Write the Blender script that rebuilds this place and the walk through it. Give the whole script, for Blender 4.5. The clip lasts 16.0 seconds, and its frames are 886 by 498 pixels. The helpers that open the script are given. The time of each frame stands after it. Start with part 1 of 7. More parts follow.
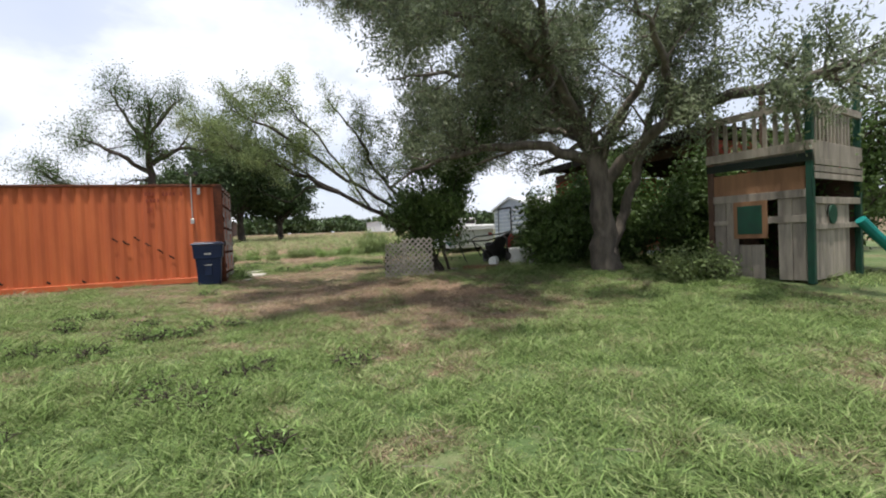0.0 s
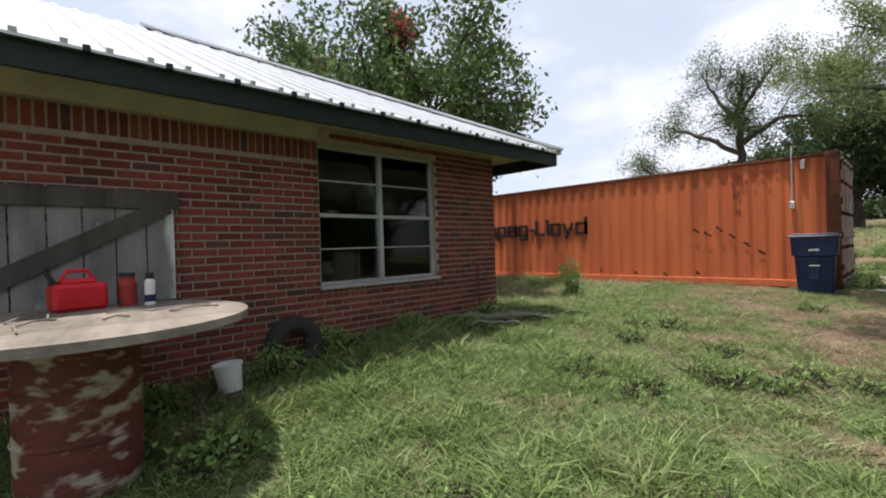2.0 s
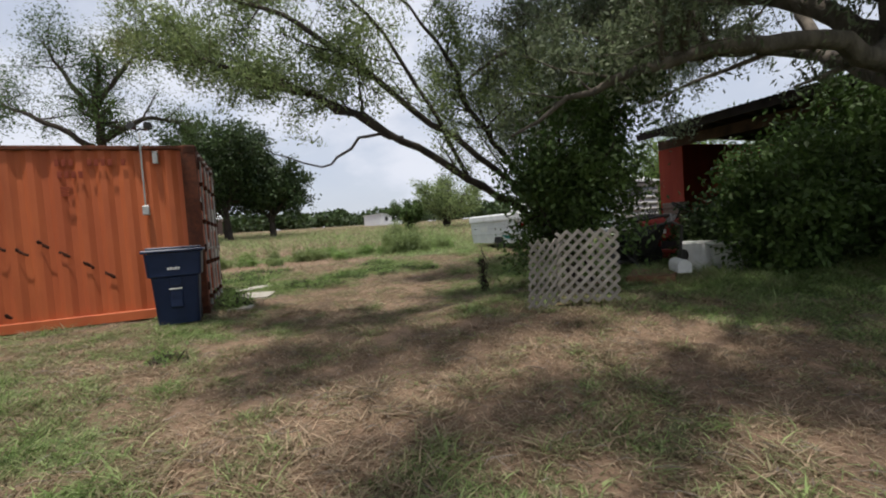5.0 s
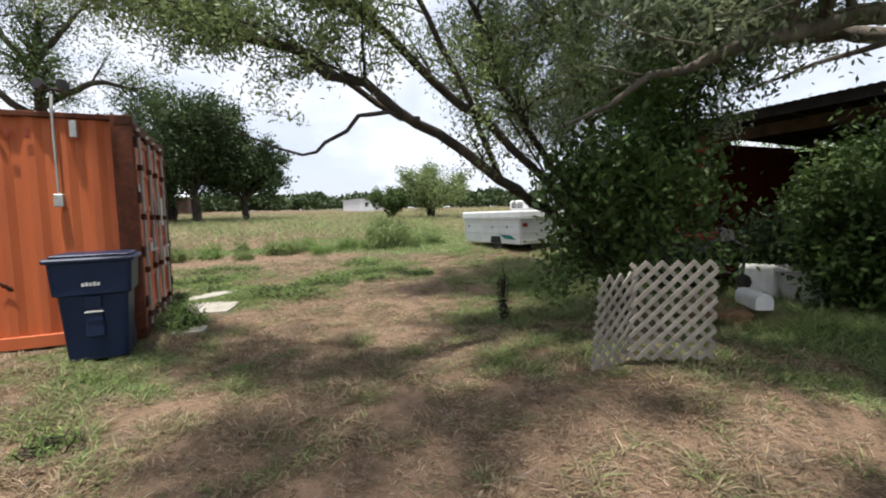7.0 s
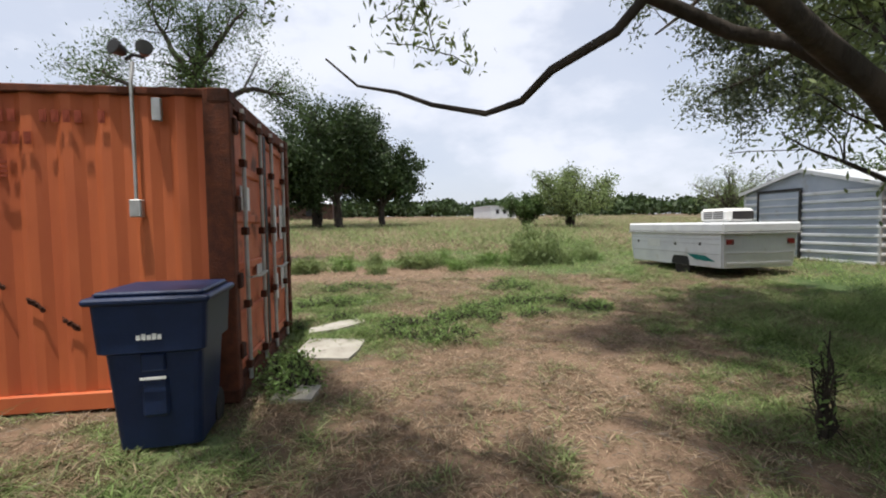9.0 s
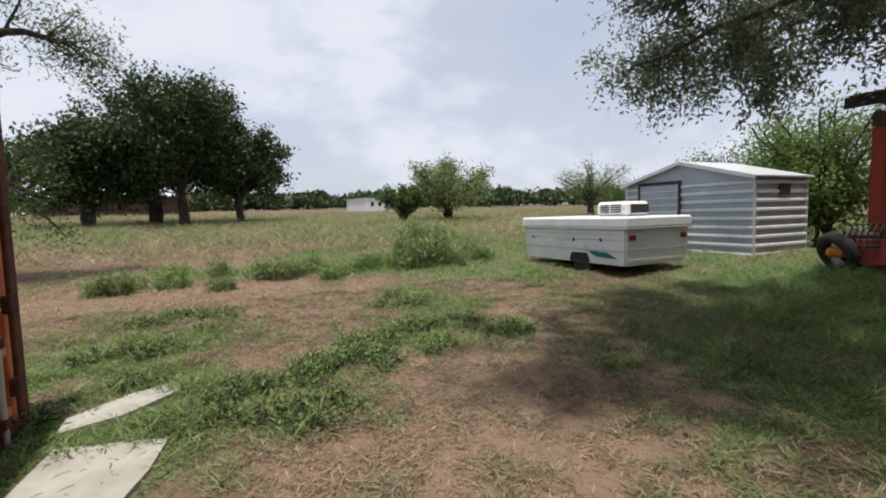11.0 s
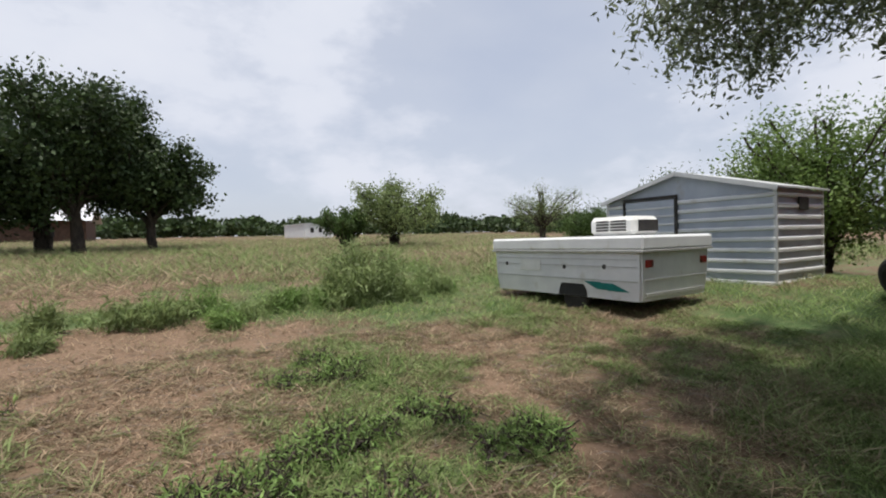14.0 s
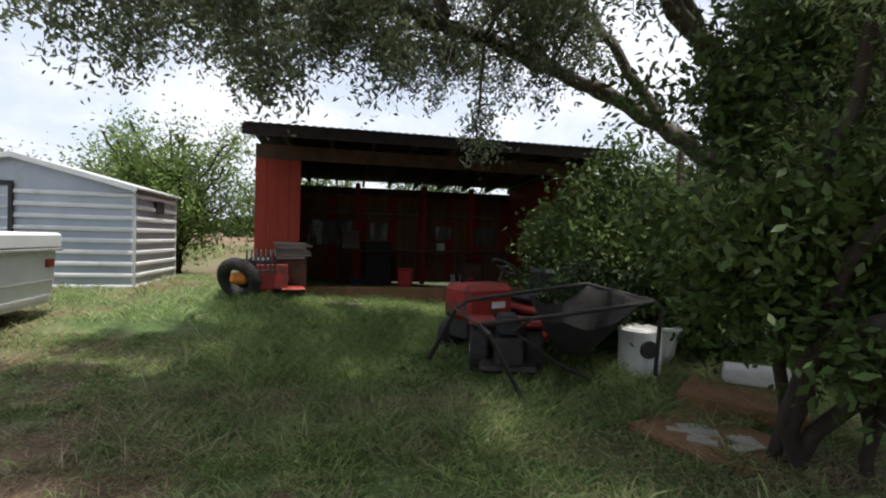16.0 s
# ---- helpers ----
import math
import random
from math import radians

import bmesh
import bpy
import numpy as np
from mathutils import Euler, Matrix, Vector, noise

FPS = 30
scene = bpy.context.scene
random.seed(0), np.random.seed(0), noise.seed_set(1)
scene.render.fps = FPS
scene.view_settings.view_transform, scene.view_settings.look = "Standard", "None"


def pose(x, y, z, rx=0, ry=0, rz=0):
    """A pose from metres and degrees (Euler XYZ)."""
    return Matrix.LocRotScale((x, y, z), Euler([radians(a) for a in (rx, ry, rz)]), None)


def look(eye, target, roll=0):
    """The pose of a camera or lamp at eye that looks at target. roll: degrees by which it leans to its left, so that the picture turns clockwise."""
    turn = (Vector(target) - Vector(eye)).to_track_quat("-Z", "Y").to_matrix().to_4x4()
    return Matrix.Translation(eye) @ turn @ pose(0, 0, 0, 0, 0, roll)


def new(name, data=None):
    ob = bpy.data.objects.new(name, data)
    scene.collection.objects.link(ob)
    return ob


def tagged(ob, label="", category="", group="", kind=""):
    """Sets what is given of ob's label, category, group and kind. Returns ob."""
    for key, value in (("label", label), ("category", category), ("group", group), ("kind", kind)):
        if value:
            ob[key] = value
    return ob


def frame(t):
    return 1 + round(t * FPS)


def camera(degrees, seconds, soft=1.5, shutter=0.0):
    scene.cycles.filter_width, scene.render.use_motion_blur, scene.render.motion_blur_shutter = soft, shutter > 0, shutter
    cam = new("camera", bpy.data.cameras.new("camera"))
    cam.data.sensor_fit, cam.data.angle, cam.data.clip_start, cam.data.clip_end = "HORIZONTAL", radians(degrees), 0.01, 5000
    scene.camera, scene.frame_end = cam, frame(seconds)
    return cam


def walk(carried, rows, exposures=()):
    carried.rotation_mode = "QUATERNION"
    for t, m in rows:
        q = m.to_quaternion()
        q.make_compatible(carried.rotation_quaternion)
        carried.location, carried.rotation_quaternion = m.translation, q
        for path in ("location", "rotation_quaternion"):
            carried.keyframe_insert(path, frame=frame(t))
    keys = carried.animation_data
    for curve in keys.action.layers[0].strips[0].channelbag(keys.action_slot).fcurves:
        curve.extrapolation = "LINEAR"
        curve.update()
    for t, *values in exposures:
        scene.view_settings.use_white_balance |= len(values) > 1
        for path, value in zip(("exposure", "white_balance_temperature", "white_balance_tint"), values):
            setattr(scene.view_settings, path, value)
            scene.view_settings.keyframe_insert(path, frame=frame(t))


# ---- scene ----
cam = camera(88.7, 16.0, soft=2.0)
PATH = [
    (0, (0.008, -0.48, 1.414), (0.691, 1.399, 1.366), -2.5),
    (0.5, (0.066, 0.265, 1.413), (0.165, 2.263, 1.416), -1.7),
    (1, (0.0, 0.889, 1.49), (-0.583, 2.802, 1.472), -1.6),
    (1.5, (-0.139, 1.324, 1.507), (-1.279, 2.966, 1.487), -1.3),
    (2, (-0.39, 1.75, 1.547), (-1.833, 3.135, 1.533), -1.7),
    (2.5, (-0.565, 2.121, 1.518), (-2.052, 3.458, 1.539), -2.4),
    (3, (-0.626, 2.703, 1.549), (-1.692, 4.395, 1.554), -5.2),
    (3.5, (-0.704, 3.262, 1.562), (-1.313, 5.167, 1.568), -5.1),
    (4, (-0.783, 3.926, 1.602), (-0.77, 5.926, 1.581), -5.2),
    (4.5, (-0.541, 4.505, 1.59), (-0.208, 6.475, 1.517), -5.3),
    (5, (-0.458, 5.003, 1.548), (0.27, 6.864, 1.463), -4.0),
    (5.2, (-0.363, 5.188, 1.558), (0.439, 7.017, 1.445), -4.5),
    (7.3, (-0.25, 6.88, 1.90), (0.545, 8.715, 1.745), -0.9),
    (7.5, (-0.23, 7.09, 1.92), (0.432, 8.973, 1.742), -0.8),
    (8, (-0.20, 7.72, 1.94), (0.035, 9.702, 1.802), -0.4),
    (10.3, (-0.028, 10.308, 2.047), (0.52, 12.23, 1.969), -1.2),
    (10.5, (0.03, 10.491, 2.061), (0.643, 12.393, 1.966), -1.1),
    (11, (0.194, 10.987, 2.086), (1.008, 12.808, 1.934), -1.5),
    (11.5, (0.36, 11.434, 2.065), (1.25, 13.22, 1.92), -2.1),
    (12, (0.555, 11.98, 2.043), (1.537, 13.711, 1.847), -1.6),
    (12.5, (0.713, 12.387, 1.982), (1.65, 14.144, 1.796), -2.7),
    (13, (0.862, 12.894, 2.007), (1.339, 14.833, 1.901), -1.6),
    (13.5, (1.057, 13.279, 2.035), (1.476, 15.232, 1.946), -2.1),
    (14, (1.281, 13.522, 1.942), (2.312, 15.235, 1.906), -1.6),
    (14.5, (1.626, 13.733, 2.023), (3.29, 14.843, 2.012), -1.8),
    (15, (1.731, 13.758, 2.047), (3.69, 14.152, 1.966), -1.1),
    (15.5, (1.671, 13.747, 2.029), (3.668, 13.672, 1.947), 0.1),
    (16, (1.563, 13.724, 2.004), (3.518, 13.304, 1.961), 1.6),
]
walk(cam, [(t, look(eye, target, roll)) for t, eye, target, roll in PATH],
     [(0.0, 0.42), (2.0, 0.36), (3.0, 0.62), (3.5, 0.75), (4.0, 0.58), (5.0, 0.0), (7.5, 0.50), (8.2, 0.36), (10.5, 0.03), (12.0, -0.06), (13.5, -0.03), (14.5, -0.10), (15.5, 0.05), (16.0, 0.42)])

# ---- world, sun, exposure ----
SUN_DIR = Vector((-0.09, -0.16, 0.98)).normalized()
SUN_STRENGTH, SKY_STRENGTH = 5.0, 0.115
scene.view_settings.exposure = 0.0

world = bpy.data.worlds.new("world")
scene.world = world
world.use_nodes = True
wn, wl = world.node_tree.nodes, world.node_tree.links
wn.clear()
sky = wn.new("ShaderNodeTexSky")
sky.sky_type = "NISHITA"
sky.sun_disc = False
sky.sun_elevation = math.asin(SUN_DIR.z)
sky.sun_rotation = math.atan2(SUN_DIR.x, SUN_DIR.y)
sky.air_density, sky.dust_density, sky.ozone_density = 1.0, 2.0, 1.0
tc = wn.new("ShaderNodeTexCoord")
sep = wn.new("ShaderNodeSeparateXYZ")
wl.new(tc.outputs["Generated"], sep.inputs[0])
# heaped clouds, flattened a little
comb = wn.new("ShaderNodeCombineXYZ")
zs = wn.new("ShaderNodeMath"); zs.operation = "MULTIPLY"; zs.inputs[1].default_value = 1.9
wl.new(sep.outputs[2], zs.inputs[0])
wl.new(sep.outputs[0], comb.inputs[0]); wl.new(sep.outputs[1], comb.inputs[1]); wl.new(zs.outputs[0], comb.inputs[2])
cn = wn.new("ShaderNodeTexNoise")
cn.inputs["Scale"].default_value, cn.inputs["Detail"].default_value, cn.inputs["Roughness"].default_value = 2.3, 12.0, 0.56
wl.new(comb.outputs[0], cn.inputs["Vector"])
cr = wn.new("ShaderNodeValToRGB")
cr.color_ramp.elements[0].position, cr.color_ramp.elements[0].color = 0.46, (0.72, 0.72, 0.72, 1)
cr.color_ramp.elements[1].position, cr.color_ramp.elements[1].color = 0.56, (1.0, 1.0, 1.0, 1)
wl.new(cn.outputs["Fac"], cr.inputs[0])
cn2 = wn.new("ShaderNodeTexNoise")
cn2.inputs["Scale"].default_value, cn2.inputs["Detail"].default_value = 2.3, 5.0
wl.new(comb.outputs[0], cn2.inputs["Vector"])
shade = wn.new("ShaderNodeMix"); shade.data_type = "RGBA"
shade.inputs["A"].default_value, shade.inputs["B"].default_value = (4.7, 5.3, 6.8, 1), (8.3, 8.4, 8.8, 1)
wl.new(cn2.outputs["Fac"], shade.inputs["Factor"])
mixw = wn.new("ShaderNodeMix"); mixw.data_type = "RGBA"
wl.new(cr.outputs["Color"], mixw.inputs["Factor"])
wl.new(sky.outputs[0], mixw.inputs["A"]); wl.new(shade.outputs["Result"], mixw.inputs["B"])
bg = wn.new("ShaderNodeBackground"); bg.inputs["Strength"].default_value = SKY_STRENGTH
wo = wn.new("ShaderNodeOutputWorld")
wl.new(mixw.outputs["Result"], bg.inputs["Color"]); wl.new(bg.outputs[0], wo.inputs["Surface"])

sun = new("sun", bpy.data.lights.new("sun", "SUN"))
sun.data.energy, sun.data.angle, sun.data.color = SUN_STRENGTH, radians(1.5), (1.0, 0.95, 0.87)
sun.matrix_world = look(SUN_DIR * 50, (0, 0, 0))


# ---- materials ----
def material(name, a, b=None, rough=0.8, metal=0.0, scale=6.0, bump=0.3, bump_scale=None, detail=6.0, spots=None, spot_scale=2.0,
             spot_range=(0.55, 0.65), vary=0.0, island=0.0, stretch=None, trans=0.0, spec=0.3):
    """Two-scale noise between colours a and b, optional third colour in spots, fine bump, and random tint by object or island."""
    m = bpy.data.materials.new(name)
    m.use_nodes = True
    n, l = m.node_tree.nodes, m.node_tree.links
    bsdf = n["Principled BSDF"]
    out = n["Material Output"]
    b = b or tuple(c * 0.75 for c in a)
    tc = n.new("ShaderNodeTexCoord")
    vec = tc.outputs["Object"]
    if stretch:
        mp = n.new("ShaderNodeMapping")
        mp.inputs["Scale"].default_value = stretch
        l.new(vec, mp.inputs["Vector"])
        vec = mp.outputs["Vector"]
    no = n.new("ShaderNodeTexNoise")
    no.inputs["Scale"].default_value, no.inputs["Detail"].default_value, no.inputs["Roughness"].default_value = scale, detail, 0.62
    l.new(vec, no.inputs["Vector"])
    ra = n.new("ShaderNodeValToRGB")
    ra.color_ramp.elements[0].position, ra.color_ramp.elements[1].position = 0.35, 0.65
    ra.color_ramp.elements[0].color, ra.color_ramp.elements[1].color = (*a, 1), (*b, 1)
    l.new(no.outputs["Fac"], ra.inputs[0])
    col = ra.outputs["Color"]
    if spots:
        n2 = n.new("ShaderNodeTexNoise")
        n2.inputs["Scale"].default_value, n2.inputs["Detail"].default_value = spot_scale, 8.0
        l.new(vec, n2.inputs["Vector"])
        r2 = n.new("ShaderNodeMapRange")
        r2.inputs["From Min"].default_value, r2.inputs["From Max"].default_value = spot_range
        l.new(n2.outputs["Fac"], r2.inputs["Value"])
        mx = n.new("ShaderNodeMix"); mx.data_type = "RGBA"
        mx.inputs["B"].default_value = (*spots, 1)
        l.new(r2.outputs["Result"], mx.inputs["Factor"]); l.new(col, mx.inputs["A"])
        col = mx.outputs["Result"]
    if vary or island:
        if island:
            src = n.new("ShaderNodeNewGeometry").outputs["Random Per Island"]
        else:
            src = n.new("ShaderNodeObjectInfo").outputs["Random"]
        r3 = n.new("ShaderNodeMapRange")
        k = vary or island
        r3.inputs["To Min"].default_value, r3.inputs["To Max"].default_value = 1 - k, 1 + k
        l.new(src, r3.inputs["Value"])
        hs = n.new("ShaderNodeHueSaturation")
        l.new(r3.outputs["Result"], hs.inputs["Value"]); l.new(col, hs.inputs["Color"])
        col = hs.outputs["Color"]
    l.new(col, bsdf.inputs["Base Color"])
    bsdf.inputs["Roughness"].default_value, bsdf.inputs["Metallic"].default_value = rough, metal
    bsdf.inputs["Specular IOR Level"].default_value = spec
    if bump:
        n4 = n.new("ShaderNodeTexNoise")
        n4.inputs["Scale"].default_value, n4.inputs["Detail"].default_value = bump_scale or scale * 8, 4.0
        l.new(vec, n4.inputs["Vector"])
        bp = n.new("ShaderNodeBump")
        bp.inputs["Strength"].default_value, bp.inputs["Distance"].default_value = bump, 0.02
        l.new(n4.outputs["Fac"], bp.inputs["Height"]); l.new(bp.outputs[0], bsdf.inputs["Normal"])
    if trans:
        tr = n.new("ShaderNodeBsdfTranslucent")
        l.new(col, tr.inputs["Color"])
        ms = n.new("ShaderNodeMixShader"); ms.inputs[0].default_value = trans
        l.new(bsdf.outputs[0], ms.inputs[1]); l.new(tr.outputs[0], ms.inputs[2]); l.new(ms.outputs[0], out.inputs["Surface"])
    return m


def turf_material(name, island):
    """Grass or soil whose share of straw, bare soil and green comes from the mesh's 'dry' attribute."""
    m = bpy.data.materials.new(name)
    m.use_nodes = True
    n, l = m.node_tree.nodes, m.node_tree.links
    bsdf = n["Principled BSDF"]
    at = n.new("ShaderNodeAttribute"); at.attribute_name = "dry"
    no = n.new("ShaderNodeTexNoise"); no.inputs["Scale"].default_value, no.inputs["Detail"].default_value = (9.0, 8.0) if not island else (1.5, 4.0)
    tcn = n.new("ShaderNodeTexCoord"); l.new(tcn.outputs["Object"], no.inputs["Vector"])
    ad = n.new("ShaderNodeMath"); ad.operation = "ADD"
    mu = n.new("ShaderNodeMath"); mu.operation = "MULTIPLY_ADD"; mu.inputs[1].default_value, mu.inputs[2].default_value = (1.3, -0.65) if not island else (0.5, -0.25)
    l.new(no.outputs["Fac"], mu.inputs[0]); l.new(at.outputs["Fac"], ad.inputs[0]); l.new(mu.outputs[0], ad.inputs[1])
    fac = ad.outputs[0]
    if island:
        gi = n.new("ShaderNodeNewGeometry")
        m2 = n.new("ShaderNodeMath"); m2.operation = "MULTIPLY_ADD"; m2.inputs[1].default_value, m2.inputs[2].default_value = 0.8, -0.40
        a2 = n.new("ShaderNodeMath"); a2.operation = "ADD"
        l.new(gi.outputs["Random Per Island"], m2.inputs[0]); l.new(m2.outputs[0], a2.inputs[0]); l.new(fac, a2.inputs[1])
        fac = a2.outputs[0]
    ra = n.new("ShaderNodeValToRGB")
    el = ra.color_ramp.elements
    stops = GRASS_STOPS if island else SOIL_STOPS
    el[0].position, el[0].color = stops[0][0], (*stops[0][1], 1)
    el[1].position, el[1].color = stops[-1][0], (*stops[-1][1], 1)
    for p, c in stops[1:-1]:
        e = el.new(p); e.color = (*c, 1)
    l.new(fac, ra.inputs[0])
    tint = n.new("ShaderNodeHueSaturation")
    l.new(ra.outputs[0], tint.inputs["Color"])
    if island:
        wh = n.new("ShaderNodeTexWhiteNoise"); wh.noise_dimensions = "1D"
        l.new(gi.outputs["Random Per Island"], wh.inputs["W"])
        mr = n.new("ShaderNodeMapRange"); mr.inputs["To Min"].default_value, mr.inputs["To Max"].default_value = 0.45, 1.45
        l.new(wh.outputs["Value"], mr.inputs["Value"]); l.new(mr.outputs["Result"], tint.inputs["Value"])
    l.new(tint.outputs[0], bsdf.inputs["Base Color"])
    bsdf.inputs["Roughness"].default_value, bsdf.inputs["Specular IOR Level"].default_value = 0.85, 0.15
    if not island:
        nb = n.new("ShaderNodeTexNoise"); nb.inputs["Scale"].default_value, nb.inputs["Detail"].default_value = 22.0, 8.0
        l.new(tcn.outputs["Object"], nb.inputs["Vector"])
        bp = n.new("ShaderNodeBump"); bp.inputs["Strength"].default_value, bp.inputs["Distance"].default_value = 0.8, 0.05
        l.new(nb.outputs["Fac"], bp.inputs["Height"]); l.new(bp.outputs[0], bsdf.inputs["Normal"])
    else:
        tr = n.new("ShaderNodeBsdfTranslucent"); l.new(tint.outputs[0], tr.inputs["Color"])
        ms = n.new("ShaderNodeMixShader"); ms.inputs[0].default_value = 0.45
        l.new(bsdf.outputs[0], ms.inputs[1]); l.new(tr.outputs[0], ms.inputs[2]); l.new(ms.outputs[0], n["Material Output"].inputs["Surface"])
    return m


